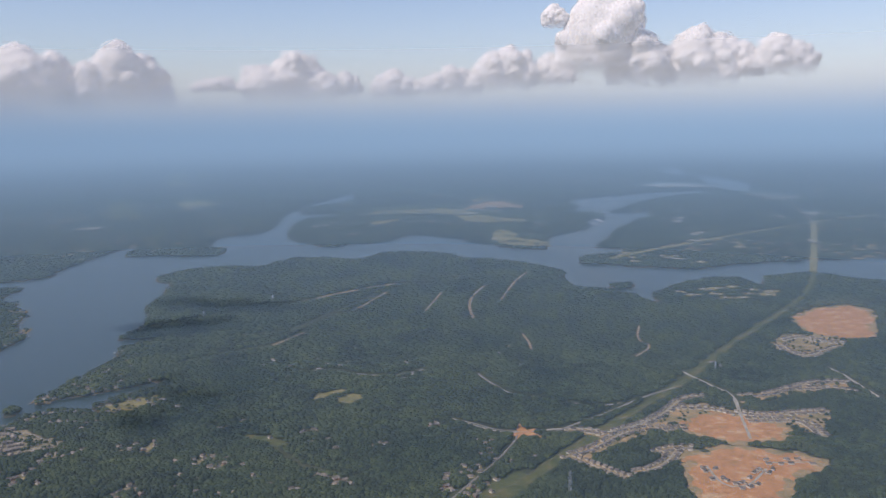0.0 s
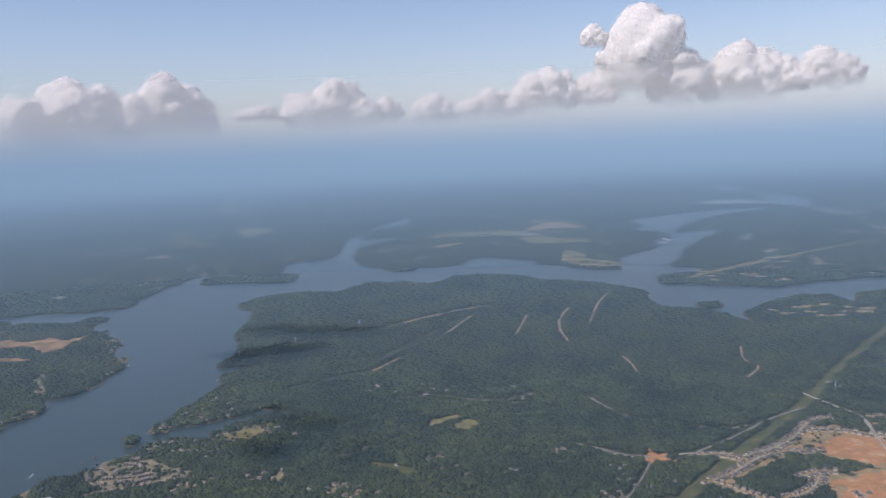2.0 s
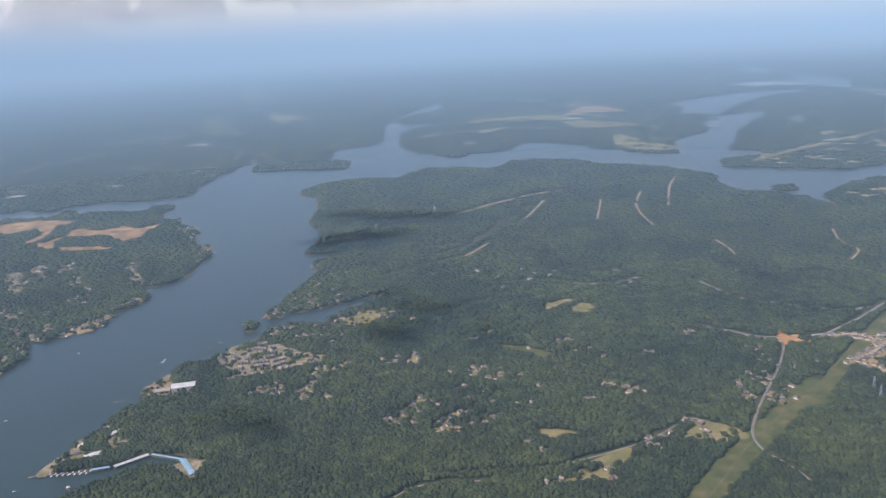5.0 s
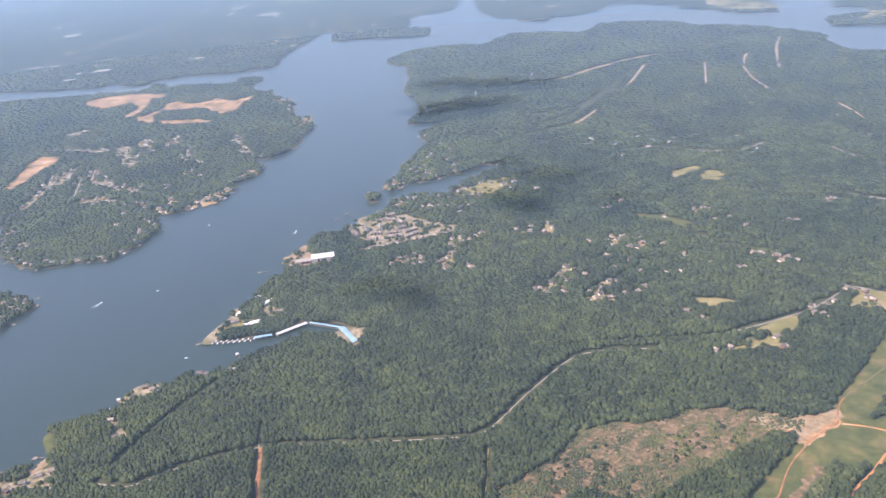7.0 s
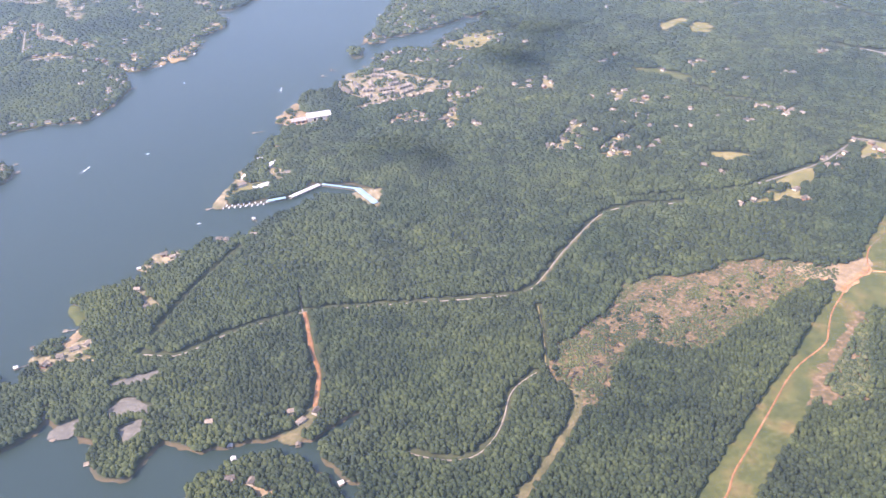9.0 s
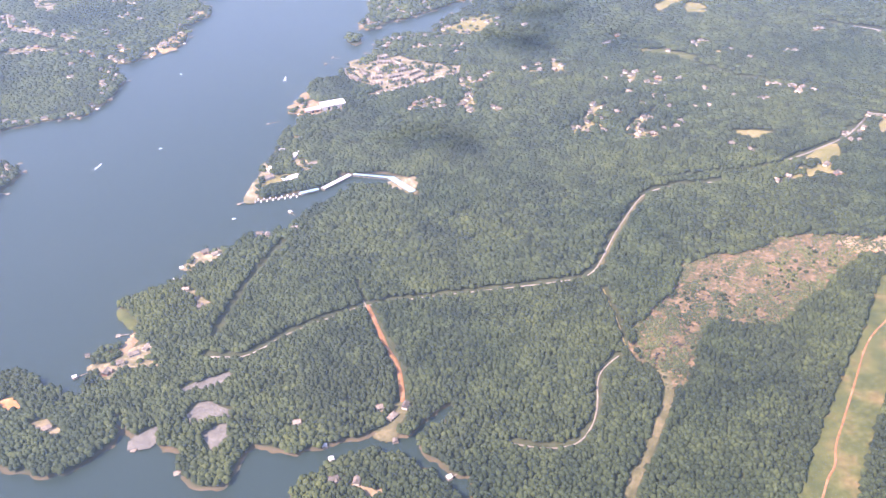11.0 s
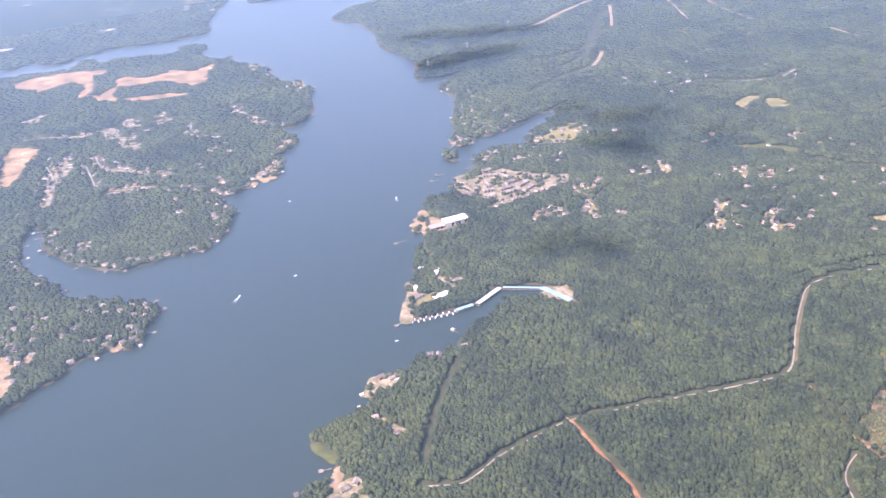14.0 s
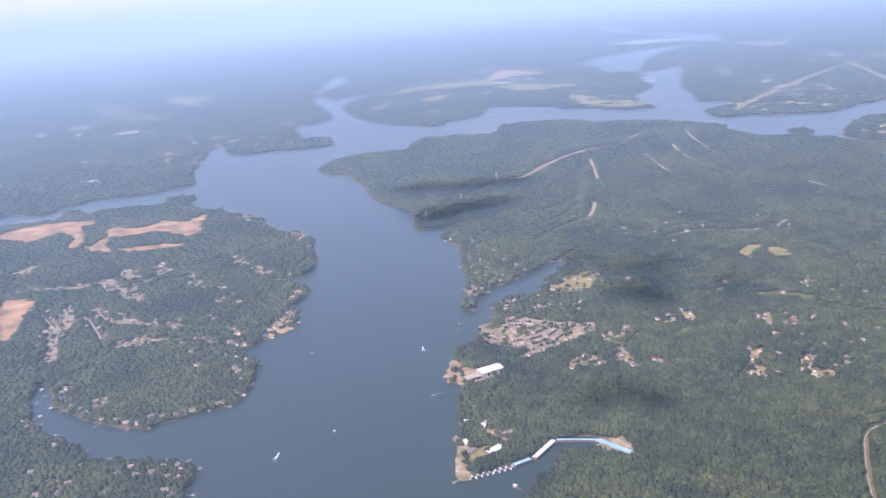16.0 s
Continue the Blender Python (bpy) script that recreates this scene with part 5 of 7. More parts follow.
for k, lot in enumerate(WOOD_LOTS):
    sheet("lot_ground", lot, M["yard"], GROUND + 0.046 + 0.003 * (k % 5), "sunny house lot cleared in the woods", "house lot", None, 0.7, 160 + k)
    OPEN_AREAS.append((lot, -0.4))
sheet("clay_ground", TRACK_CORNER, M["scrub_clay"], GROUND + 0.063, "bare red clay where forest tracks meet", "bare ground", None, 0.8, 180, grow=0.3)
OPEN_AREAS.append((TRACK_CORNER, 0.0))
sheet("clearing", PALE_A, M["gravel"], GROUND + 0.061, "distant pale clearing", "clearing", None, 7, 84)
OPEN_AREAS.append((PALE_A, 0.3))
sheet("clearing", PALE_B, M["gravel"], GROUND + 0.045, "distant pale clearing", "clearing", None, 7, 85)
OPEN_AREAS.append((PALE_B, 0.3))
sheet("clearing", PALE_C, M["gravel"], GROUND + 0.049, "distant pale clearing", "clearing", None, 7, 86)
OPEN_AREAS.append((PALE_C, 0.3))
sheet("clearing", LOT_A, M["lot_paving"], GROUND + 0.053, "grey paved parking lot in the trees", "parking lot", None, 0.35, 87)
OPEN_AREAS.append((LOT_A, -0.5))
sheet("clearing", LOT_B, M["lot_paving"], GROUND + 0.057, "grey paved parking lot in the trees", "parking lot", None, 0.35, 88)
OPEN_AREAS.append((LOT_B, -0.5))
sheet("clearing", LOT_C, M["lot_paving"], GROUND + 0.061, "grey paved parking lot in the trees", "parking lot", None, 0.35, 89)
OPEN_AREAS.append((LOT_C, -0.5))
sheet("clearing", RAMP, M["lot_paving"], GROUND + 0.045, "pale concrete boat ramp", "boat ramp", None, 0.35, 90)
OPEN_AREAS.append((RAMP, -0.5))
sheet("sand_yard", MARINA_YARD, M["sand"], GROUND + 0.049, "pale paved marina yard", "yard", None, 2.6, 91)
OPEN_AREAS.append((MARINA_YARD, 0.3))
sheet("field", CAMP_YARD, M["grass"], GROUND + 0.053, "sunny lakeside camp lawn", "lawn", None, 0.35, 92)
OPEN_AREAS.append((CAMP_YARD, 0.3))
sheet("sand_yard", END_YARD, M["condo"], GROUND + 0.057, "bare sandy yard by the docks", "yard", None, 0.35, 93)
OPEN_AREAS.append((END_YARD, 0.3))
sheet("lot_ground", TOWN_LOT_A, M["estate"], GROUND + 0.061, "new estate lots with lawns and drives", "estate ground", None, 2.6, 94)
OPEN_AREAS.append((TOWN_LOT_A, 0.3))
sheet("lot_ground", TOWN_LOT_C, M["estate"], GROUND + 0.049, "new estate lots with lawns and drives", "estate ground", None, 2.6, 96)
OPEN_AREAS.append((TOWN_LOT_C, 0.3))
sheet("lot_ground", TOWN_LOT_D, M["estate"], GROUND + 0.053, "new estate lots with lawns and drives", "estate ground", None, 2.6, 97)
OPEN_AREAS.append((TOWN_LOT_D, 0.3))
sheet("lot_ground", TOWN_LOT_E, M["estate"], GROUND + 0.057, "new estate lots with lawns and drives", "estate ground", None, 2.6, 98)
OPEN_AREAS.append((TOWN_LOT_E, 0.3))
sheet("lot_ground", CONDO_LOT, M["condo"], GROUND + 0.061, "paved and planted condominium grounds", "estate ground", None, 2.6, 99)
OPEN_AREAS.append((CONDO_LOT, 0.3))
sheet("lot_ground", SHORE_YARD_A, M["condo"], GROUND + 0.045, "lawn and sandy yard at the shore", "yard", None, 0.35, 100)
OPEN_AREAS.append((SHORE_YARD_A, -0.5))
sheet("lot_ground", SHORE_YARD_B, M["condo"], GROUND + 0.049, "lawn and sandy yard at the shore", "yard", None, 0.35, 101)
OPEN_AREAS.append((SHORE_YARD_B, -0.5))
sheet("field", SHORE_YARD_C, M["corridor"], GROUND + 0.053, "curved green lawn above a small beach", "lawn", None, 0.35, 102, grow=-0.35)
OPEN_AREAS.append((SHORE_YARD_C, -0.5))
sheet("lot_ground", SHORE_YARD_D, M["verge"], GROUND + 0.057, "dry grass and sandy yard at the shore", "yard", None, 0.35, 103, grow=-0.5)
OPEN_AREAS.append((SHORE_YARD_D, -0.5))
sheet("lot_ground", SHORE_YARD_E, M["condo"], GROUND + 0.061, "lawn and sandy yard at the shore", "yard", None, 0.35, 104)
OPEN_AREAS.append((SHORE_YARD_E, -0.5))
sheet("lot_ground", SHORE_YARD_F, M["condo"], GROUND + 0.045, "lawn and sandy yard at the shore", "yard", None, 0.35, 105)
OPEN_AREAS.append((SHORE_YARD_F, -0.5))
sheet("lot_ground", SHORE_YARD_G, M["clay"], GROUND + 0.049, "lawn and sandy yard at the shore", "yard", None, 0.35, 106)
OPEN_AREAS.append((SHORE_YARD_G, -0.5))
sheet("sand_yard", SOUTH_YARD, M["sand"], GROUND + 0.053, "sandy clearing above the cove", "clearing", None, 0.35, 107)
OPEN_AREAS.append((SOUTH_YARD, 0.3))
sheet("sand_yard", HEAD_YARD, M["sand"], GROUND + 0.057, "sandy beach on the headland", "beach", None, 2.6, 108)
OPEN_AREAS.append((HEAD_YARD, 0.3))
sheet("field", PARK_YARD, M["grass"], GROUND + 0.061, "pale lawn by the creek", "lawn", None, 2.6, 109)
OPEN_AREAS.append((PARK_YARD, 0.3))
sheet("lot_ground", SHORE_YARD_H, M["estate"], GROUND + 0.045, "lawn and sandy yard at the shore", "yard", None, 2.6, 110)
OPEN_AREAS.append((SHORE_YARD_H, -0.5))
sheet("lot_ground", SHORE_YARD_I, M["estate"], GROUND + 0.049, "lawn and sandy yard at the shore", "yard", None, 2.6, 111)
OPEN_AREAS.append((SHORE_YARD_I, -0.5))
sheet("lot_ground", SHORE_YARD_J, M["estate"], GROUND + 0.053, "lawn and sandy yard at the shore", "yard", None, 2.6, 112)
OPEN_AREAS.append((SHORE_YARD_J, -0.5))
sheet("lot_ground", SHORE_YARD_K, M["estate"], GROUND + 0.057, "lawn and sandy yard at the shore", "yard", None, 2.6, 113)
OPEN_AREAS.append((SHORE_YARD_K, -0.5))
sheet("lot_ground", SHORE_YARD_L, M["estate"], GROUND + 0.061, "lawn and sandy yard at the shore", "yard", None, 2.6, 114)
OPEN_AREAS.append((SHORE_YARD_L, -0.5))
sheet("sand_yard", SOUTH_YARD_B, M["sand"], GROUND + 0.045, "sandy clearing above the cove", "clearing", None, 2.6, 115)
OPEN_AREAS.append((SOUTH_YARD_B, 0.3))
sheet("sand_yard", SOUTH_YARD_C, M["sand"], GROUND + 0.049, "sandy clearing above the cove", "clearing", None, 0.35, 116)
OPEN_AREAS.append((SOUTH_YARD_C, 0.3))
sheet("sand_yard", SOUTH_YARD_D, M["sand"], GROUND + 0.053, "sandy clearing above the cove", "clearing", None, 2.6, 117)
OPEN_AREAS.append((SOUTH_YARD_D, 0.3))
sheet("sand_yard", SOUTH_YARD_E, M["sand"], GROUND + 0.057, "sandy clearing above the cove", "clearing", None, 2.6, 118)
OPEN_AREAS.append((SOUTH_YARD_E, 0.3))
sheet("sand_yard", SOUTH_YARD_F, M["sand"], GROUND + 0.061, "sandy clearing above the cove", "clearing", None, 2.6, 119)
OPEN_AREAS.append((SOUTH_YARD_F, 0.3))
sheet("sand_yard", CLAY_J, M["sand"], GROUND + 0.068, "bare orange soil beside the power corridor", "bare ground", None, 0.8, 120)
OPEN_AREAS.append((CLAY_J, 0.3))
sheet("sand_yard", END_YARD_B, M["condo"], GROUND + 0.049, "bare sandy yard by the docks", "yard", None, 0.35, 121)
OPEN_AREAS.append((END_YARD_B, 0.3))
sheet("sand_yard", END_YARD_C, M["condo"], GROUND + 0.053, "bare sandy yard by the docks", "yard", None, 0.35, 122)
OPEN_AREAS.append((END_YARD_C, 0.3))
sheet("sand_yard", END_YARD_D, M["condo"], GROUND + 0.057, "bare sandy yard by the docks", "yard", None, 0.35, 123)
OPEN_AREAS.append((END_YARD_D, 0.3))
sheet("sand_yard", END_YARD_E, M["condo"], GROUND + 0.061, "bare sandy yard by the docks", "yard", None, 2.6, 124)
OPEN_AREAS.append((END_YARD_E, 0.3))
sheet("sand_yard", END_YARD_F, M["condo"], GROUND + 0.045, "bare sandy yard by the docks", "yard", None, 2.6, 125)
OPEN_AREAS.append((END_YARD_F, 0.3))
sheet("sand_yard", END_YARD_G, M["condo"], GROUND + 0.049, "bare sandy yard by the docks", "yard", None, 0.35, 126)
OPEN_AREAS.append((END_YARD_G, 0.3))
sheet("field", MEADOW_G, M["grass"], GROUND + 0.053, "distant pale green meadow", "meadow", None, 7, 127)
OPEN_AREAS.append((MEADOW_G, 0.3))
sheet("field", MEADOW_H, M["grass"], GROUND + 0.057, "distant pale green meadow", "meadow", None, 7, 128)
OPEN_AREAS.append((MEADOW_H, 0.3))
sheet("field", MEADOW_I, M["grass"], GROUND + 0.061, "distant pale green meadow", "meadow", None, 7, 129)
OPEN_AREAS.append((MEADOW_I, 0.3))
sheet("clearing", PALE_D, M["gravel"], GROUND + 0.045, "distant pale clearing", "clearing", None, 7, 130)
OPEN_AREAS.append((PALE_D, 0.3))
sheet("clearing", PALE_E, M["gravel"], GROUND + 0.049, "distant pale clearing", "clearing", None, 7, 131)
OPEN_AREAS.append((PALE_E, 0.3))
sheet("clearing", PALE_F, M["gravel"], GROUND + 0.053, "distant pale clearing", "clearing", None, 7, 132)
OPEN_AREAS.append((PALE_F, 0.3))
sheet("clearing", PALE_G, M["gravel"], GROUND + 0.057, "distant pale clearing", "clearing", None, 7, 133)
OPEN_AREAS.append((PALE_G, 0.3))

# ---- houses ----
def part(name, bm, material, parent, label=""):
    me = bpy.data.meshes.new(name)
    bm.to_mesh(me)
    bm.free()
    me.materials.append(material)
    ob = new(name, me)
    ob.parent = parent
    return tagged(ob, label)


def block(bm, x0, y0, z0, x1, y1, z1):
    v = [bm.verts.new(c) for c in ((x0, y0, z0), (x1, y0, z0), (x1, y1, z0), (x0, y1, z0), (x0, y0, z1), (x1, y0, z1), (x1, y1, z1), (x0, y1, z1))]
    for f in ((3, 2, 1, 0), (4, 5, 6, 7), (0, 1, 5, 4), (1, 2, 6, 5), (2, 3, 7, 6), (3, 0, 4, 7)):
        bm.faces.new([v[a] for a in f])


def gable(bm, x0, y0, x1, y1, z, rise, thick=0.06, hip=0.0):
    """A pitched roof slab along x with its eaves at z."""
    ym = (y0 + y1) / 2
    lo = [(x0, y0, z), (x1, y0, z), (x1, y1, z), (x0, y1, z), (x0 + hip, ym, z + rise), (x1 - hip, ym, z + rise)]
    v = [bm.verts.new(c) for c in lo]
    w = [bm.verts.new((c[0], c[1], c[2] + thick)) for c in lo]
    for f in ((0, 1, 5, 4), (2, 3, 4, 5), (3, 0, 4), (1, 2, 5)):
        bm.faces.new([w[a] for a in f])
        bm.faces.new([v[a] for a in reversed(f)])
    for a, b in ((0, 1), (1, 2), (2, 3), (3, 0)):
        bm.faces.new([v[a], v[b], w[b], w[a]])


def house(lx, ly, wall_h, rise, wing, wall, roof, label, hip=0.0, chimney=True):
    """A small house: walls, pitched roof, a wing, doors and windows."""
    root = tagged(new("house"), label, "house")
    bm = bmesh.new()
    block(bm, -lx / 2, -ly / 2, -0.3, lx / 2, ly / 2, wall_h)
    for s in (-1, 1):                  # gable ends
        if not hip:
            a = [bm.verts.new((s * lx / 2, -ly / 2, wall_h)), bm.verts.new((s * lx / 2, ly / 2, wall_h)), bm.verts.new((s * lx / 2, 0, wall_h + rise))]
            bm.faces.new(a if s > 0 else a[::-1])
    part("wall", bm, wall, root)
    bm = bmesh.new()
    gable(bm, -lx / 2 - 0.09, -ly / 2 - 0.09, lx / 2 + 0.09, ly / 2 + 0.09, wall_h - 0.01, rise, 0.05, hip)
    roof_ob = part("roof", bm, roof, root)
    if wing:
        bm = bmesh.new()
        block(bm, lx * 0.12, -ly / 2 - wing, -0.3, lx * 0.45, -ly / 2 + 0.003, wall_h * 0.9)
        part("wing", bm, wall, root)
        bm = bmesh.new()
        gable(bm, -ly / 2 - wing - 0.08, -lx * 0.17 - 0.08, 0.0, lx * 0.17 + 0.08, wall_h * 0.9, rise * 0.75, 0.05)
        bm.transform(Matrix.Translation((lx * 0.285, 0, 0)) @ Matrix.Rotation(radians(90), 4, "Z"))
        part("wing_roof", bm, roof, root)
    if chimney:
        bm = bmesh.new()
        block(bm, -lx * 0.3, 0.1, wall_h, -lx * 0.3 + 0.14, 0.26, wall_h + rise + 0.15)
        part("chimney", bm, M["brick"], roof_ob)
    for x in (-lx * 0.32, -lx * 0.08):
        bm = bmesh.new()
        block(bm, x - 0.12, -ly / 2 - 0.015, wall_h * 0.4, x + 0.12, -ly / 2 + 0.01, wall_h * 0.8)
        part("window", bm, M["glass_dark"], root)
    return root


LIVE = random.Random(11)
SPOTS = []                              # places already built on: x, y, clear radius


def free_spot(x, y, gap):
    return all((x - a) ** 2 + (y - b) ** 2 > (gap + c) ** 2 for a, b, c in SPOTS)


MODELS = [
    house(1.8, 1.2, 0.6, 0.42, 0.6, M["siding"], M["shingle"], "pale sided house with a grey shingle roof among trees"),
    house(2.2, 1.25, 0.52, 0.36, 0.0, M["siding"], M["shingle"], "long low house with a weathered grey-brown roof", 0.45),
    house(1.75, 1.3, 0.7, 0.45, 0.55, M["brick"], M["shingle"], "brick house with a brown pitched roof and wing", 0.0),
    house(1.5, 1.15, 0.75, 0.42, 0.0, M["siding"], M["shingle"], "compact two-storey house with white siding and shingle roof"),
]
USED, SINGLE, JOINED = [False] * len(MODELS), [], []


def put_house(x, y, turn, model, group, clear=2.3):
    SPOTS.append((x, y, clear))
    m = pose(x, y, GROUND, 0, 0, turn)
    if len(SINGLE) >= 290:
        JOINED.append((model, m))
        return None
    SINGLE.append(model)
    if not USED[model]:
        USED[model] = True
        ob = MODELS[model]
        ob.matrix_basis = m
    else:
        ob = copy_thing(MODELS[model], m)
    return tagged(ob, group=group)


def scatter_houses(area, count, group, gap=1.6, clear=2.3):
    q = np.array(area, float)
    (x0, y0), (x1, y1) = q.min(0), q.max(0)
    cand = np.array([(LIVE.uniform(x0, x1), LIVE.uniform(y0, y1)) for _ in range(count * 20)])
    cand = cand[within(cand, area)]
    cand = cand[(shore_gap(cand) > 2.2) & (waves(cand, 26, 14) > -0.25)]
    made = 0
    for x, y in cand:
        if made < count and free_spot(x, y, gap):
            put_house(x, y, LIVE.choice((0, 90, 180, 270)) + LIVE.uniform(-25, 25), LIVE.randrange(4), group, clear)
            made += 1


def street(points, spacing, group, material="gravel", width=0.6, chance=0.85, setback=2.0, loose=0.25, lots=0.0):
    """A lane with houses along both sides, each with its front to the lane."""
    ribbon("road", points, width, M[material], GROUND + 0.085, "pale residential street between houses", seed=9)
    OPEN_LINES.append((points, width + 2.2))
    if lots:
        ribbon("lot_ground", points, lots, M["estate"], GROUND + 0.058, "sandy front yards along a new street", "estate ground", 0.25, 21)
        OPEN_LINES.append((points, lots * 0.9))
    q = smooth_line(points, spacing)
    t = np.gradient(q, axis=0)
    for side in (-1, 1):
        for (x, y), (dx, dy) in zip(q, t):
            n = math.hypot(dx, dy)
            hx, hy = x - dy / n * setback * side, y + dx / n * setback * side
            if LIVE.random() < chance and free_spot(hx, hy, 0.2) and shore_gap(np.array([[hx, hy]]))[0] > 1.5:
                put_house(hx + LIVE.uniform(-loose, loose), hy + LIVE.uniform(-loose, loose), math.degrees(math.atan2(dy, dx)) + (0 if side > 0 else 180) + LIVE.uniform(-9, 9), LIVE.choice((0, 2, 3)), group, spacing * 0.56)


def townhouse(n):
    """A row of joined homes with one long roof and gabled fronts."""
    root = tagged(new("townhouse_row"), "tan row of joined homes under a long grey-brown roof", "townhouses", "condominium rows")
    box = bmesh.new()
    block(box, -n / 2, -0.95, -0.3, n / 2, 0.95, 0.9)
    part("wall", box, M["tan_siding"], root)
    bm = bmesh.new()
    gable(bm, -n / 2 - 0.08, -1.05, n / 2 + 0.08, 1.05, 0.89, 0.6, 0.05, 0.3)
    part("roof", bm, M["shingle"], root)
    for k in range(int(n / 1.3)):
        x = -n / 2 + 0.65 + k * 1.3
        bm = bmesh.new()
        gable(bm, -1.15, -0.35, 0.0, 0.35, 0.9, 0.42, 0.04)
        bm.transform(Matrix.Translation((x, 0, 0)) @ Matrix.Rotation(radians(90), 4, "Z"))
        part("front_gable", bm, M["shingle"], root)
        bm = bmesh.new()
        block(bm, x - 0.18, -0.98, 0.3, x + 0.18, -0.94, 0.75)
        part("window", bm, M["glass_dark"], root)
    return root


ROWS = {n: townhouse(n) for n in (2.6, 4.0, 5.6)}
ROWS_USED = set()
for lane in (CONDO_LANE_A, CONDO_LANE_B, CONDO_LANE_C, CONDO_LANE_D):
    ribbon("road", lane, 0.7, M["gravel"], GROUND + 0.085, "pale lane between rows of joined homes", seed=4)
    OPEN_LINES.append((lane, 2.0))
for (ax, ay), (bx, by) in zip(CONDO_ROWS[::2], CONDO_ROWS[1::2]):
    far = math.hypot(bx - ax, by - ay)
    n = min(ROWS, key=lambda k: abs(k - far))
    m = pose((ax + bx) / 2, (ay + by) / 2, GROUND, 0, 0, math.degrees(math.atan2(by - ay, bx - ax)))
    for u in (-0.3, 0, 0.3):
        SPOTS.append(((ax + bx) / 2 + u * (bx - ax), (ay + by) / 2 + u * (by - ay), 1.2))
    if n in ROWS_USED:
        copy_thing(ROWS[n], m)
    else:
        ROWS_USED.add(n)
        ROWS[n].matrix_basis = m


def shore_homes(line, step, chance, inset=2.6):
    """Homes in a row behind the water's edge, each on its own cleared lot."""
    q = smooth_line(line, step)
    t = np.gradient(q, axis=0)
    for (x, y), (dx, dy) in zip(q, t):
        n = np.array([-dy, dx]) / math.hypot(dx, dy)
        if LIVE.random() < chance:
            d = inset + LIVE.uniform(-0.5, 1.6)
            both = [(x + d * n[0], y + d * n[1]), (x - d * n[0], y - d * n[1])]
            g = shore_gap(np.array(both))
            hx, hy = both[int(np.argmax(g))]
            if g.max() > 1.6 and free_spot(hx, hy, 0.6):
                put_house(hx, hy, math.degrees(math.atan2(dy, dx)) + LIVE.uniform(-20, 20), LIVE.randrange(4), "homes along the shore", 1.9)


put_house(-84.3, 165.2, 20, 1, "lakeside houses", 1.5)
put_house(-81.7, 166.5, 60, 0, "lakeside houses", 1.5)
put_house(-89.5, 160.3, 70, 2, "lakeside houses", 1.5)
put_house(-86.8, 162.6, 10, 3, "lakeside houses", 1.5)
put_house(-69.6, 202.1, 30, 2, "lakeside houses", 1.5)
put_house(-67.1, 200.3, 10, 3, "lakeside houses", 1.5)
put_house(-73.9, 186.5, 0, 3, "lakeside houses", 1.5)
put_house(-70.3, 178.6, 20, 3, "lakeside houses", 1.5)
put_house(-46.5, 207.6, 0, 0, "lakeside houses", 1.5)
put_house(-55.7, 207.3, 10, 0, "lakeside houses", 1.5)
put_house(-53.7, 205.9, 80, 3, "lakeside houses", 1.5)
put_house(-32.8, 132.4, 40, 1, "lakeside houses", 1.5)
put_house(-29.8, 134.5, 60, 3, "lakeside houses", 1.5)
put_house(-34.8, 135.3, 10, 3, "lakeside houses", 1.5)
put_house(-99.1, 145.9, 30, 3, "lakeside houses", 1.5)
put_house(-45.8, 119.4, 10, 0, "lakeside houses", 1.5)
put_house(-51.1, 135.2, 0, 3, "lakeside houses", 1.5)
put_house(-41.7, 117.8, 70, 3, "lakeside houses", 1.5)
put_house(-61.8, 501.4, 20, 0, "lakeside houses", 1.3)
put_house(-59.1, 496.9, 60, 1, "lakeside houses", 1.3)
put_house(-76.9, 402.1, 20, 0, "lakeside houses", 1.3)
put_house(-74.2, 397.6, 60, 1, "lakeside houses", 1.3)
put_house(-89.2, 365.5, 20, 0, "lakeside houses", 1.3)
put_house(-84.2, 369.6, 60, 1, "lakeside houses", 1.3)
put_house(-86.9, 361.9, 100, 2, "lakeside houses", 1.3)
put_house(-96.3, 474.0, 20, 0, "lakeside houses", 1.3)
put_house(-93.7, 469.0, 60, 1, "lakeside houses", 1.3)
for places, group, turn in ((HOMES_AT_VILLAGE, "houses of the village", 35), (HOMES_AT_MID, "houses in the woods", 20), (HOMES_AT_EAST, "houses by the country road", 40), (HOMES_AT_NEAR, "houses by the power corridor", 15), (HOMES_AT_WEST, "houses on the west shore hills", 10), (HOMES_AT_WEST_B, "houses on the west shore hills", 60), (HOMES_AT_WEST_C, "houses on the west shore hills", 30), (HOMES_AT_CONDO, "houses by the condominiums", 25), (HOMES_AT_CONDO_B, "houses by the condominiums", 50)):
    for x, y in places:
        put_house(x, y, turn + 90 * LIVE.randrange(4) + LIVE.uniform(-18, 18), LIVE.randrange(4), group, LIVE.uniform(1.6, 2.5) if "west" not in group else LIVE.uniform(2.2, 3.4))
for lane in (VILLAGE_STREET_A, VILLAGE_STREET_B, VILLAGE_STREET_C, VILLAGE_STREET_D, EAST_STREET):
    ribbon("road", lane, 0.4, M["asphalt"], GROUND + 0.085, "narrow village street under trees", seed=9)
    OPEN_LINES.append((lane, 1.0))
for lane in (WEST_LANE_A, WEST_LANE_B, WEST_LANE_C, WEST_LANE_D, WEST_LANE_E, WEST_LANE_F, WEST_LANE_G, WEST_LANE_H, WEST_LANE_I):
    street(lane, 4.0, "houses on the west shore streets", "gravel", 0.7, 0.3, 2.3, 0.9)
shore_homes(WEST_SOUTH[:16], 4.4, 0.6)
shore_homes(WEST_NORTH[18:] + WEST_EAST, 4.8, 0.55)
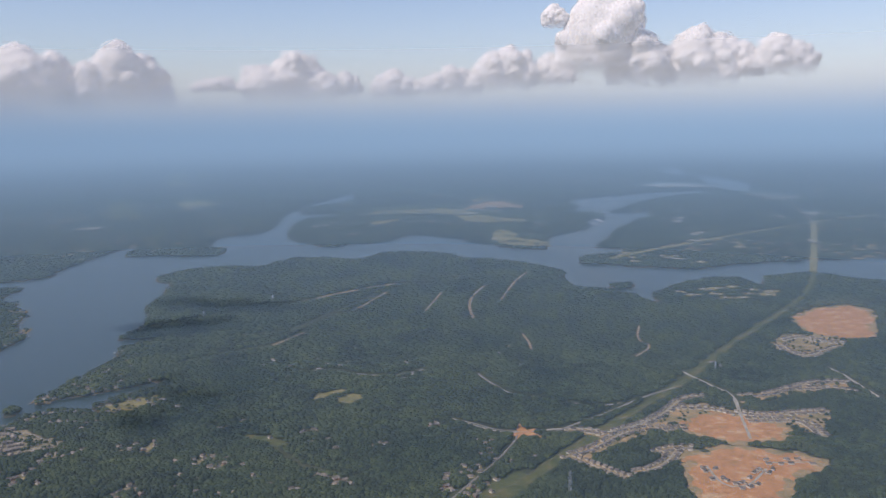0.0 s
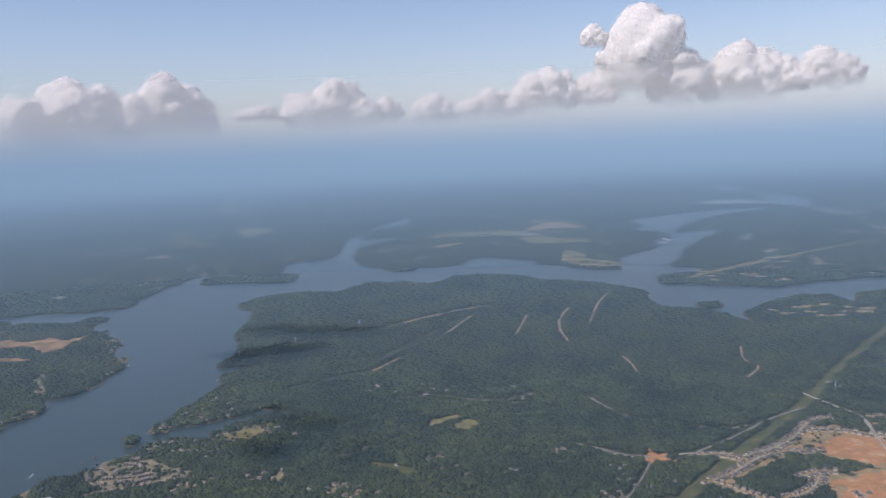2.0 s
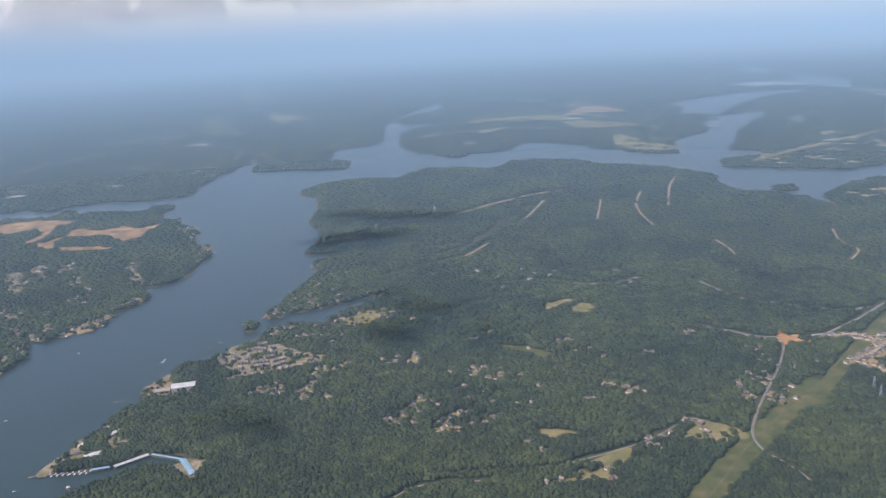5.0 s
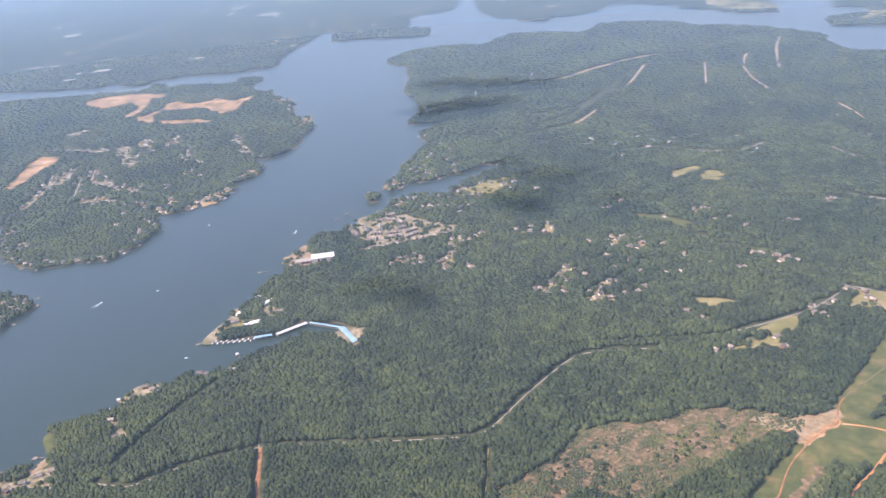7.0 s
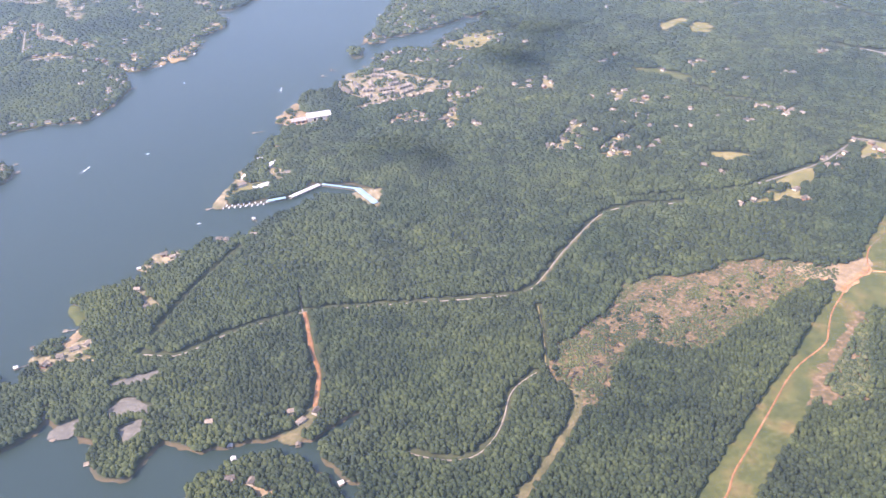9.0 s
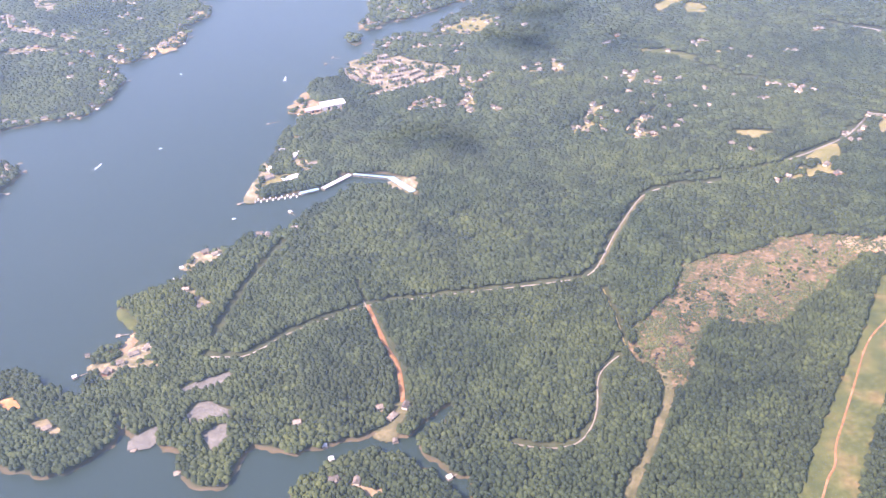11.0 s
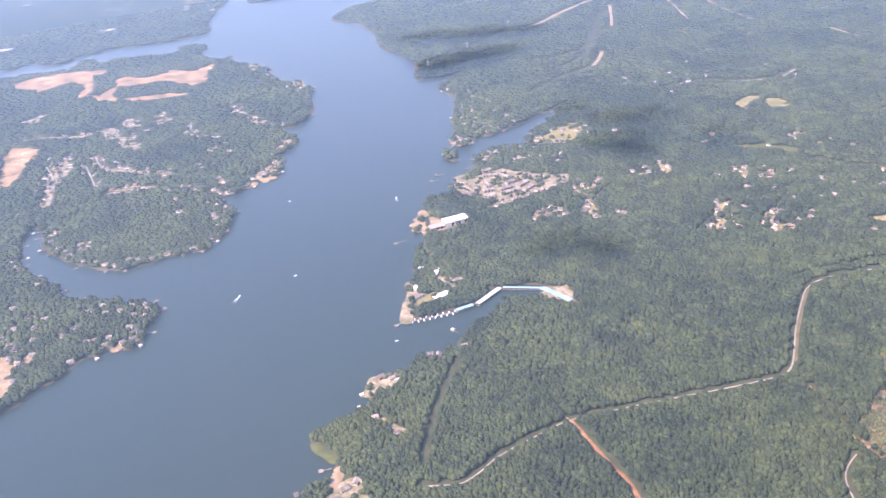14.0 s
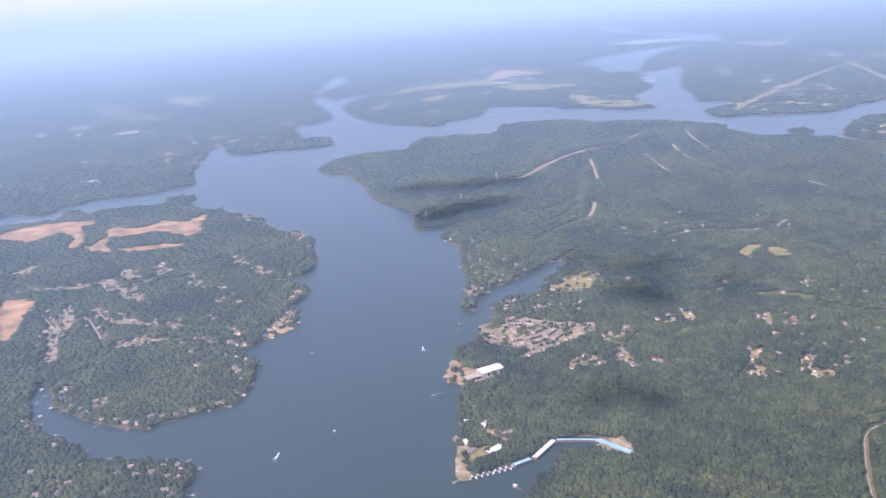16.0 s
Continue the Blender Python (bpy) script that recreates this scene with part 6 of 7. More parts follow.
shore_homes(WEST_TAIL, 4.6, 0.55)
shore_homes(CREEK_S[15:], 5.0, 0.6)
shore_homes(CREEK_N[8:] + HEADLAND[:9], 5.0, 0.6)
for lot in HILL_LOTS:
    scatter_houses(lot, 5, "houses on the west shore hills", 1.3, 1.5)
for lot in WOOD_LOTS:
    scatter_houses(lot, 3, "houses in the middle woods", 1.0, 1.3)
scatter_houses(HOMES_SOUTH_WEST, 22, "houses south west")
scatter_houses(HOMES_WEST_SHORE, 30, "houses west shore")
scatter_houses(HOMES_CREEK_PARK, 8, "houses creek park")
scatter_houses(HOMES_HEADLAND, 14, "houses on the headland")
scatter_houses(HOMES_MID_E, 12, "houses in the middle woods")
scatter_houses(HOMES_MID_C, 16, "houses in the middle woods")
scatter_houses(HOMES_MID_B, 14, "houses in the middle woods")
scatter_houses(HOMES_NORTH_SHORE, 30, "houses of the north shore", 3.5, 8.0)
scatter_houses(HOMES_GOLF, 16, "houses golf", 3.5, 8.0)
scatter_houses(HOMES_NORTH_EAST, 40, "houses north east", 3.5, 8.0)
scatter_houses(HOMES_NORTH_EAST_B, 16, "houses north east", 3.5, 8.0)
scatter_houses(HOMES_TOWN_ROWS, 30, "houses town rows", 3.5, 8.0)
scatter_houses(HOMES_FAR_RIGHT, 24, "houses far right", 3.5, 8.0)
scatter_houses(HOMES_PENINSULA_TIP, 14, "houses peninsula tip", 3.5, 8.0)
street(ESTATE_STREET_A, 2.35, "houses on the estate", "concrete", 0.8, 0.95, 1.9, 0.25, 6.0)
street(ESTATE_STREET_B, 2.35, "houses on the estate", "concrete", 0.8, 0.95, 1.9, 0.25, 6.0)
street(ESTATE_STREET_C, 2.35, "houses on the estate", "concrete", 0.8, 0.95, 1.9, 0.25, 6.0)
street(ESTATE_STREET_D, 2.35, "houses on the estate", "concrete", 0.8, 0.95, 1.9, 0.25, 6.0)
street(ESTATE_STREET_E, 2.35, "houses on the estate", "concrete", 0.8, 0.95, 1.9, 0.25, 6.0)
street(ESTATE_STREET_F, 2.35, "houses on the estate", "concrete", 0.8, 0.95, 1.9, 0.25, 6.0)
street(ESTATE_STREET_G, 2.35, "houses on the estate", "concrete", 0.8, 0.95, 1.9, 0.25, 6.0)
street(ESTATE_STREET_H, 2.35, "houses on the estate", "concrete", 0.8, 0.95, 1.9, 0.25, 6.0)
street(ESTATE_STREET_I, 2.8, "houses on the estate", "concrete", 0.9, 0.95, 2.0, 0.3, 6.4)
street(ESTATE_STREET_J, 2.8, "houses on the estate", "concrete", 0.9, 0.95, 2.0, 0.3, 6.4)
street(ESTATE_STREET_K, 2.6, "houses on the estate", "concrete", 0.9, 0.5, 2.0, 0.35, 5.0)
street(ESTATE_STREET_L, 2.6, "houses on the estate", "concrete", 0.9, 0.5, 2.0, 0.35, 5.0)
street(ESTATE_STREET_M, 2.35, "houses on the estate", "concrete", 0.8, 0.95, 1.9, 0.25, 6.0)
street(ESTATE_STREET_N, 2.35, "houses on the estate", "concrete", 0.8, 0.95, 1.9, 0.25, 6.0)
street(ESTATE_STREET_O, 2.35, "houses on the estate", "concrete", 0.8, 0.95, 1.9, 0.25, 6.0)
street(ESTATE_STREET_P, 2.35, "houses on the estate", "concrete", 0.8, 0.95, 1.9, 0.25, 6.0)



# ---- waterfront ----
def box_part(name, material, parent, *size, label=""):
    bm = bmesh.new()
    block(bm, *size)
    return part(name, bm, material, parent, label)


def between(a, b, z=0.0):
    """The pose of a thing that runs from a to b, its middle at the origin, and its length."""
    dx, dy = b[0] - a[0], b[1] - a[1]
    return pose((a[0] + b[0]) / 2, (a[1] + b[1]) / 2, z, 0, 0, math.degrees(math.atan2(dy, dx))), math.hypot(dx, dy)


def covered_dock(a, b, depth, roof, label, side=1):
    """A roofed row of boat berths: floating deck, finger piers, posts, low-pitched metal roof."""
    m, n = between(a, b)
    root = tagged(new("covered_dock"), label, "dock", "marina docks")
    root.matrix_basis = m
    box_part("deck", M["timber"], root, -n / 2, -0.2, 0.04, n / 2, 0.2, 0.14)
    bm = bmesh.new()
    gable(bm, -n / 2, -depth / 2, n / 2, depth / 2, 0.72, depth * 0.09, 0.05)
    part("roof", bm, roof, root)
    count = max(2, int(n / 1.5))
    for u in range(count + 1):
        x = -n / 2 + 0.1 + (n - 0.2) * u / count
        box_part("finger_pier", M["timber"], root, x - 0.06, -depth / 2, 0.03, x + 0.06, depth / 2, 0.12)
        for s in (-1, 1):
            box_part("post", M["steel"], root, x - 0.035, s * depth / 2 * 0.94 - 0.035, -1.2, x + 0.035, s * depth / 2 * 0.94 + 0.035, 0.74)
    return root


def boat_model(n, wide, label, cabin=True):
    """A motor boat with a pointed hull, deck, windscreen and engine."""
    root = tagged(new("motor_boat"), label, "boat", "boats")
    bm = bmesh.new()
    rows = []
    for x, w, z in ((-0.5, 0.9, 0.0), (-0.1, 1.0, 0.0), (0.25, 0.8, 0.03), (0.42, 0.4, 0.07), (0.5, 0.03, 0.1)):
        rows.append([bm.verts.new((x * n, -w * wide / 2, 0.2 * wide + z)), bm.verts.new((x * n, -w * wide * 0.35, -0.12 * wide)), bm.verts.new((x * n, w * wide * 0.35, -0.12 * wide)), bm.verts.new((x * n, w * wide / 2, 0.2 * wide + z))])
    for p, q in zip(rows, rows[1:]):
        for u in range(3):
            bm.faces.new((p[u], q[u], q[u + 1], p[u + 1]))
        bm.faces.new((p[3], q[3], q[0], p[0]))
    bm.faces.new(rows[0])
    bm.faces.new(rows[-1][::-1])
    bmesh.ops.recalc_face_normals(bm, faces=bm.faces)
    part("hull", bm, M["hull"], root)
    if cabin:
        box_part("cabin", M["hull"], root, -0.12 * n, -0.3 * wide, 0.2 * wide, 0.14 * n, 0.3 * wide, 0.48 * wide)
        box_part("windscreen", M["glass_dark"], root, 0.142 * n, -0.27 * wide, 0.24 * wide, 0.165 * n, 0.27 * wide, 0.44 * wide)
    else:
        box_part("canopy", M["blue_metal"], root, -0.2 * n, -0.42 * wide, 0.62 * wide, 0.15 * n, 0.42 * wide, 0.66 * wide)
        for sx in (-0.18, 0.13):
            for sy in (-0.36, 0.36):
                box_part("canopy_post", M["steel"], root, sx * n - 0.01, sy * wide - 0.01, 0.18 * wide, sx * n + 0.01, sy * wide + 0.01, 0.63 * wide)
    box_part("engine", M["glass_dark"], root, -0.56 * n, -0.12 * wide, 0.02, -0.49 * n, 0.12 * wide, 0.34 * wide)
    return root


BOAT_A = boat_model(1.25, 0.42, "white motor boat with a small cabin")
BOAT_B = boat_model(1.1, 0.46, "white pleasure boat under a blue canopy", False)
BOATS_USED = set()


def put_boat(model, x, y, turn):
    m = pose(x, y, 0.06, 0, 0, turn)
    if model.name in BOATS_USED:
        return copy_thing(model, m)
    BOATS_USED.add(model.name)
    model.matrix_basis = m
    return model


def wake(x, y, turn, n, wide):
    """Foam trailing behind a running boat: two spreading crests."""
    c, s = math.cos(radians(turn)), math.sin(radians(turn))
    v, f = [], []
    for side in (-1, 0, 1):
        base = len(v)
        for k in range(9):
            u = k / 8
            w = 0.16 * (1 - 0.75 * u) * (1 + 0.3 * math.sin(k * 2.3 + side))
            off = side * wide * 0.5 * u
            for e in (-1, 0, 1):
                lx, ly = -0.5 - u * n * (1 if side else 0.55), off + e * w
                v.append((x + lx * c - ly * s, y + lx * s + ly * c, 0.012 + (0.05 * (1 - u) if e == 0 else 0)))
        f += [(base + 3 * k + e, base + 3 * k + e + 1, base + 3 * k + e + 4, base + 3 * k + e + 3) for k in range(8) for e in range(2)]
    ob = from_arrays("boat_wake", np.array(v), np.array(f)[:, ::-1], M["foam"])
    tagged(ob, "white foam wake behind a running boat", "wake", kind="stuff")


def jetty(x, y, turn, n, kind, group="private jetties"):
    """A plank walk on piles out over the water, with an end platform or a small boathouse roof."""
    root = tagged(new("jetty"), "weathered wooden jetty with a boathouse roof" if kind else "weathered wooden jetty with an end platform", "jetty", group)
    root.matrix_basis = pose(x, y, 0, 0, 0, turn)
    box_part("walkway", M["timber"], root, -0.6, -0.11, 0.18, n, 0.11, 0.24)
    box_part("platform", M["timber"], root, n - 0.1, -0.55, 0.176, n + 0.9, 0.55, 0.25)
    for px, py in ((n * 0.4, 0.0), (n, -0.48), (n, 0.48), (n + 0.82, -0.48), (n + 0.82, 0.48)):
        box_part("pile", M["timber"], root, px - 0.04, py - 0.04, -1.5, px + 0.04, py + 0.04, 0.66 if kind and px >= n else 0.3)
    if kind:
        bm = bmesh.new()
        gable(bm, n - 0.15, -0.5, n + 0.9, 0.5, 0.62, 0.18, 0.04)
        part("roof", bm, M["white_metal"] if kind == 1 else M["shingle"], root)
    return root


def big_shed(a, b, depth, tall, wall, roof, label):
    """A long metal-clad building with a low gable roof and big doors."""
    m, n = between(a, b, GROUND)
    root = tagged(new("boat_shed"), label, "building")
    root.matrix_basis = m
    bm = bmesh.new()
    block(bm, -n / 2, -depth / 2, -0.3, n / 2, depth / 2, tall)
    for s in (-1, 1):
        w = [bm.verts.new((s * n / 2, -depth / 2, tall)), bm.verts.new((s * n / 2, depth / 2, tall)), bm.verts.new((s * n / 2, 0, tall + depth * 0.12))]
        bm.faces.new(w if s > 0 else w[::-1])
    part("wall", bm, wall, root)
    bm = bmesh.new()
    gable(bm, -n / 2 - 0.08, -depth / 2 - 0.08, n / 2 + 0.08, depth / 2 + 0.08, tall - 0.01, depth * 0.12, 0.06)
    part("roof", bm, roof, root)
    for u in range(max(2, int(n / 1.6))):
        x = -n / 2 + 0.8 + u * 1.6
        if x < n / 2 - 0.5:
            box_part("door", M["glass_dark"] if u % 3 else M["steel"], root, x - 0.4, -depth / 2 - 0.03, 0, x + 0.4, -depth / 2 + 0.01, tall * 0.75)
    SPOTS.append(((a[0] + b[0]) / 2, (a[1] + b[1]) / 2, depth))
    return root


def pylon(x, y, turn, tall=5.0):
    """A lattice power pylon with three cross-arms."""
    root = tagged(new("power_pylon"), "grey steel lattice power pylon above the trees", "pylon", "power pylons")
    root.matrix_basis = pose(x, y, GROUND, 0, 0, turn)

    def bar(bm, p, q, w):
        d = Vector(q) - Vector(p)
        t = d.to_track_quat("Z", "Y").to_matrix().to_4x4()
        n = bmesh.ops.create_cone(bm, segments=4, radius1=w, radius2=w, depth=d.length, cap_ends=True)["verts"]
        bmesh.ops.transform(bm, verts=n, matrix=Matrix.Translation((Vector(p) + Vector(q)) / 2) @ t)
    for sx, sy in ((-1, -1), (1, -1), (1, 1), (-1, 1)):
        bm = bmesh.new()
        bar(bm, (sx * 0.5, sy * 0.5, 0), (sx * 0.1, sy * 0.1, tall), 0.032)
        for k in range(5):
            z0, z1 = tall * k / 5, tall * (k + 1) / 5
            w0, w1 = 0.5 - 0.4 * k / 5, 0.5 - 0.4 * (k + 1) / 5
            bar(bm, (sx * w0, sy * w0, z0), (-sy * w1, sx * w1, z1), 0.016)
        part("leg", bm, M["steel"], root)
    for z, w in ((0.72, 1.3), (0.84, 1.05), (0.96, 0.8)):
        bm = bmesh.new()
        bar(bm, (-w, 0, z * tall), (w, 0, z * tall), 0.045)
        bar(bm, (-w, 0, z * tall), (0, 0, z * tall + 0.35), 0.03)
        bar(bm, (w, 0, z * tall), (0, 0, z * tall + 0.35), 0.03)
        part("cross_arm", bm, M["steel"], root)
    return root


LAWNS = [(CONDO_LOT, 5.0), (TOWN_LOT_A, 20.0), (TOWN_LOT_C, 9.0), (TOWN_LOT_D, 9.0), (TOWN_LOT_E, 14.0), (CAMP_YARD, 3.0), (SHORE_YARD_A, 6.0), (SHORE_YARD_B, 6.0), (PARK_YARD, 9.0), (GRASS_D, 9.0), (GRASS_E, 7.0), (MARINA_YARD, 14.0), (SHORE_YARD_H, 3.0), (SHORE_YARD_I, 4.0), (SHORE_YARD_J, 4.0), (SHORE_YARD_K, 4.0), (SHORE_YARD_L, 5.0)]
QUAY = [(-56.3, 226), (-43.9, 226)]
YARD_QUAY = (-40.2, 281)
PYLONS = [(12.0, 488), (43.0, 516), (83.0, 559), (200, 229), (202, 236), (305, 350)]
covered_dock((444, 982), (442, 947), 5.0, M["white_metal"], "broad white-roofed dock on the far arm")
covered_dock((426, 943), (429, 920), 5.0, M["white_metal"], "broad white-roofed dock on the far arm")
covered_dock((-43.6, 226), (-38.4, 227), 1.3, M["blue_metal"], "floating dock under a long blue metal roof")
covered_dock((-37.1, 227), (-28.6, 233), 1.5, M["white_metal"], "floating dock under a long white metal roof")
covered_dock((-27.6, 233), (-17.6, 228), 0.9, M["blue_metal"], "narrow dock under a blue metal roof")
covered_dock((-31.5, 278.2), (-26.0, 279.2), 1.1, M["blue_metal"], "narrow dock under a blue-green metal roof")
covered_dock((-17.4, 228), (-12.5, 218), 1.9, M["blue_metal"], "wide dock under a broad blue metal roof")
big_shed((-32.4, 282.6), (-24.3, 283.8), 4.4, 1.5, M["siding"], M["white_metal"], "long white boat storage building by the water")
big_shed((-37.8, 280.9), (-32.7, 281.6), 2.8, 1.0, M["brick"], M["siding"], "low pale-roofed marina building")
big_shed((-47.9, 234), (-43.2, 236), 2.2, 0.9, M["siding"], M["white_metal"], "low white-roofed camp hall")
big_shed((-53.0, 237), (-50.5, 238), 1.6, 0.8, M["siding"], M["shingle"], "small grey-roofed camp building")
big_shed((-40.3, 241), (-37.2, 244), 1.6, 0.8, M["siding"], M["shingle"], "grey-roofed camp lodge in trees")
big_shed((-44.3, 248), (-42.0, 252), 1.4, 0.8, M["siding"], M["white_metal"], "small pale-roofed camp cabin")
big_shed((-48.1, 254), (-46.5, 255), 1.3, 0.7, M["siding"], M["white_metal"], "small pale-roofed camp cabin")
big_shed((-52.1, 241), (-50.8, 244), 1.2, 0.7, M["siding"], M["siding"], "small beach house by camp lawn")
big_shed((-38.5, 242), (-36.5, 243), 1.2, 0.8, M["siding"], M["shingle"], "small grey-roofed camp building")
jetty(-94.2, 161.6, 200, 1.6, 1)
jetty(-91.7, 167.9, 185, 2.2, 2)
jetty(-86.6, 173.2, 180, 1.4, 0)
jetty(-73.8, 197.2, 190, 1.2, 1)
jetty(-75.5, 192.4, 190, 0.8, 1)
jetty(-46.3, 215.6, 120, 1.0, 1)
jetty(-81.7, 137.5, 250, 0.8, 0)
jetty(-72.1, 128.7, 190, 1.4, 0)
jetty(-46.5, 129.2, 270, 0.6, 1)
jetty(-45.4, 123.6, 100, 0.6, 1)
jetty(-24.2, 115.4, 200, 0.8, 1)
jetty(-33.3, 127.1, 270, 0.5, 2)
jetty(-64.9, 199.5, 160, 0.8, 1)
jetty(-58.1, 226.5, 200, 2.5, 0)
jetty(-24.8, 323.6, 180, 1.5, 2)
jetty(-21.0, 328.5, 160, 2.0, 2)
jetty(-47.2, 276.9, 190, 3.0, 0)
put_boat(BOAT_A, -42.3, 315.4, 80)
wake(-42.3, 315.4, 80, 3.4, 1.1)
put_boat(BOAT_A, -102.1, 261.9, 60)
wake(-102.1, 261.9, 60, 3.4, 1.1)
put_boat(BOAT_B, -84.5, 267.9, 20)
put_boat(BOAT_B, -62.3, 217.9, 0)
put_boat(BOAT_B, -80.5, 330.6, 140)
put_boat(BOAT_A, -44.2, 491.5, 90)
# boats moored along the marina walk and by the yard
for k in range(16):
    u = k / 15
    put_boat(BOAT_A if k % 3 else BOAT_B, QUAY[0][0] + (QUAY[1][0] - QUAY[0][0]) * u, QUAY[0][1] + (QUAY[1][1] - QUAY[0][1]) * u + (0.6 if k % 2 else -0.55), 72 + LIVE.uniform(-22, 22))
ribbon("marina_walk", QUAY, 0.35, M["timber"], 0.2, "long timber marina walkway on the water", "walkway", 0.0)
for k in range(9):
    put_boat(BOAT_A if k % 2 else BOAT_B, YARD_QUAY[0] + 0.9 * k, YARD_QUAY[1] - 0.25 * k, 100 + LIVE.uniform(-15, 15))
# private jetties along the built-up shores
def shore_jetties(line, step, chance):
    q = smooth_line(line, step)
    t = np.gradient(q, axis=0)
    for (x, y), (dx, dy) in zip(q, t):
        n = np.array([-dy, dx]) / math.hypot(dx, dy)
        if LIVE.random() < chance:
            side = 1 if shore_gap(np.array([[x + 2 * n[0], y + 2 * n[1]]]))[0] < 0 else -1
            n = n * side
            if shore_gap(np.array([[x + 3.5 * n[0], y + 3.5 * n[1]]]))[0] < -1:
                jetty(x, y, math.degrees(math.atan2(n[1], n[0])), LIVE.uniform(0.8, 1.8), LIVE.choice((0, 0, 1, 2, 2)), "jetties on the lake shore")


shore_jetties(WEST_SOUTH + WEST_TAIL, 6, 0.55)
shore_jetties(WEST_NORTH[18:] + WEST_EAST, 8, 0.5)
shore_jetties(CREEK_S[15:] + CREEK_N + HEADLAND[:9], 9, 0.45)
for x, y in PYLONS:
    pylon(x, y, 35)

# the farther houses of the estates, joined
jv, jw, jr, base = [], [], [], 0
for model, m in JOINED:
    for c in MODELS[model].children:
        me = c.data
        jv += [m @ v.co for v in me.vertices]
        me.calc_loop_triangles()
        (jr if "roof" in c.name else jw).extend([[v + base for v in t.vertices] for t in me.loop_triangles])
        base += len(me.vertices)
if JOINED:
    rest = from_arrays("estate_houses", np.array(jv), np.array(jw + jr), M["siding"], False)
    rest.data.materials.append(M["shingle_mixed"])
    rest.data.polygons.foreach_set("material_index", np.array([0] * len(jw) + [1] * len(jr), np.int32))
    tagged(rest, "pale houses with grey and tan roofs on estates", "houses", kind="stuff")

# yards: pale lawn, drive and soil round every house
rng = np.random.default_rng(4)
yv, yf = [], []
for x, y, r in SPOTS:
    base, turn = len(yv), rng.uniform(0, 6.28)
    rad = r * rng.uniform(0.4, 0.9, 9)
    yv.append((x, y, GROUND + 0.035))
    for s in range(9):
        a = turn + s * 2 * math.pi / 9
        yv.append((x + rad[s] * math.cos(a) * 1.15, y + rad[s] * math.sin(a), GROUND + 0.03))
    yf += [(base, base + 1 + s, base + 1 + (s + 1) % 9) for s in range(9)]
yards = from_arrays("yards", np.array(yv), np.array(yf), M["yard"])
tagged(yards, "pale lawns, drives and bare soil round houses", "yard", kind="stuff")


# ---- woods ----
def path_gap(p):
    return line_gap(p, [(-116, 35), (0, 0), (128, -27)])


def tree_spots(near, far, spacing, seed):
    rng = np.random.default_rng(seed)
    xs, ys = np.arange(-far * 0.95 - 120, far * 0.95 + 130, spacing), np.arange(40, far + 40, spacing)
    gx, gy = np.meshgrid(xs, ys, indexing="ij")
    gx = gx + (np.arange(len(ys)) % 2)[None] * spacing / 2
    p = np.stack([gx.ravel(), gy.ravel()], -1) + rng.uniform(-0.42, 0.42, (gx.size, 2)) * spacing
    bearing = np.degrees(np.arctan2(p[:, 0], p[:, 1] + 150))
    p = p[(bearing > -31) & (bearing < 45)]
    d = path_gap(p)
    p = p[(d >= near) & (d < far)]
    p = p[shore_gap(p) > 0.25 + (0.22 if spacing < 2.3 else 0.55) * spacing + 0.5 * waves(p, 12, 77)]
    keep = np.ones(len(p), bool)
    for line, w in OPEN_LINES:
        keep &= line_gap(p, smooth_line(line, 4)) > w / 2 + spacing * 0.25
    for area, margin in OPEN_AREAS:
        q = np.array(area)
        near_it = np.flatnonzero((p > q.min(0) - 9).all(1) & (p < q.max(0) + 9).all(1))
        if len(near_it):
            g = line_gap(p[near_it], area, True)
            g = np.where(within(p[near_it], area), g, -g)
            keep[near_it] &= g < margin + 0.5 * waves(p[near_it], 6, 8)
    for x, y, r in SPOTS:
        keep &= (p[:, 0] - x) ** 2 + (p[:, 1] - y + 0.25 * r) ** 2 > (r * 0.85) ** 2
    return p[keep], rng


crown_verts = np.array([(0, 0, 1.0)] + [(0.78 * math.cos(k * math.pi / 2), 0.78 * math.sin(k * math.pi / 2), 0.52) for k in range(4)] + [(math.cos((k + 0.5) * math.pi / 2), math.sin((k + 0.5) * math.pi / 2), -0.5) for k in range(4)])
crown_faces = np.array([f for k in range(4) for f in ((0, 1 + k, 1 + (k + 1) % 4), (1 + k, 5 + k, 1 + (k + 1) % 4), (5 + k, 5 + (k + 1) % 4, 1 + (k + 1) % 4))])


def crowns(name, p, spacing, rng, material, label, low=1.35, high=1.95, swell=0.87):
    """Many tree crowns side by side; each has its own size, lean and lumps."""
    n = len(p)
    turn = rng.uniform(0, 6.28, n)
    v = np.repeat(crown_verts[None], n, 0) * rng.uniform(0.66, 1.24, (n, len(crown_verts), 1))
    c, s = np.cos(turn)[:, None], np.sin(turn)[:, None]
    v = np.stack([v[..., 0] * c - v[..., 1] * s, v[..., 0] * s + v[..., 1] * c, v[..., 2]], -1)
    tall = rng.uniform(low, high, n) + 0.25 * waves(p, 60, 12) + 0.22 * waves(p, 7, 13)
    wide = spacing * swell * rng.uniform(0.6, 1.32, n)
    v[..., :2] *= wide[:, None, None]
    v[..., 2] = v[..., 2] * (tall * 0.42)[:, None] + (tall * 0.58)[:, None] + GROUND
    v[..., :2] += p[:, None]
    f = (crown_faces[None] + (np.arange(n) * len(crown_verts))[:, None, None]).reshape(-1, 3)
    return tagged(from_arrays(name, v.reshape(-1, 3), f, material), label, "forest", kind="stuff")


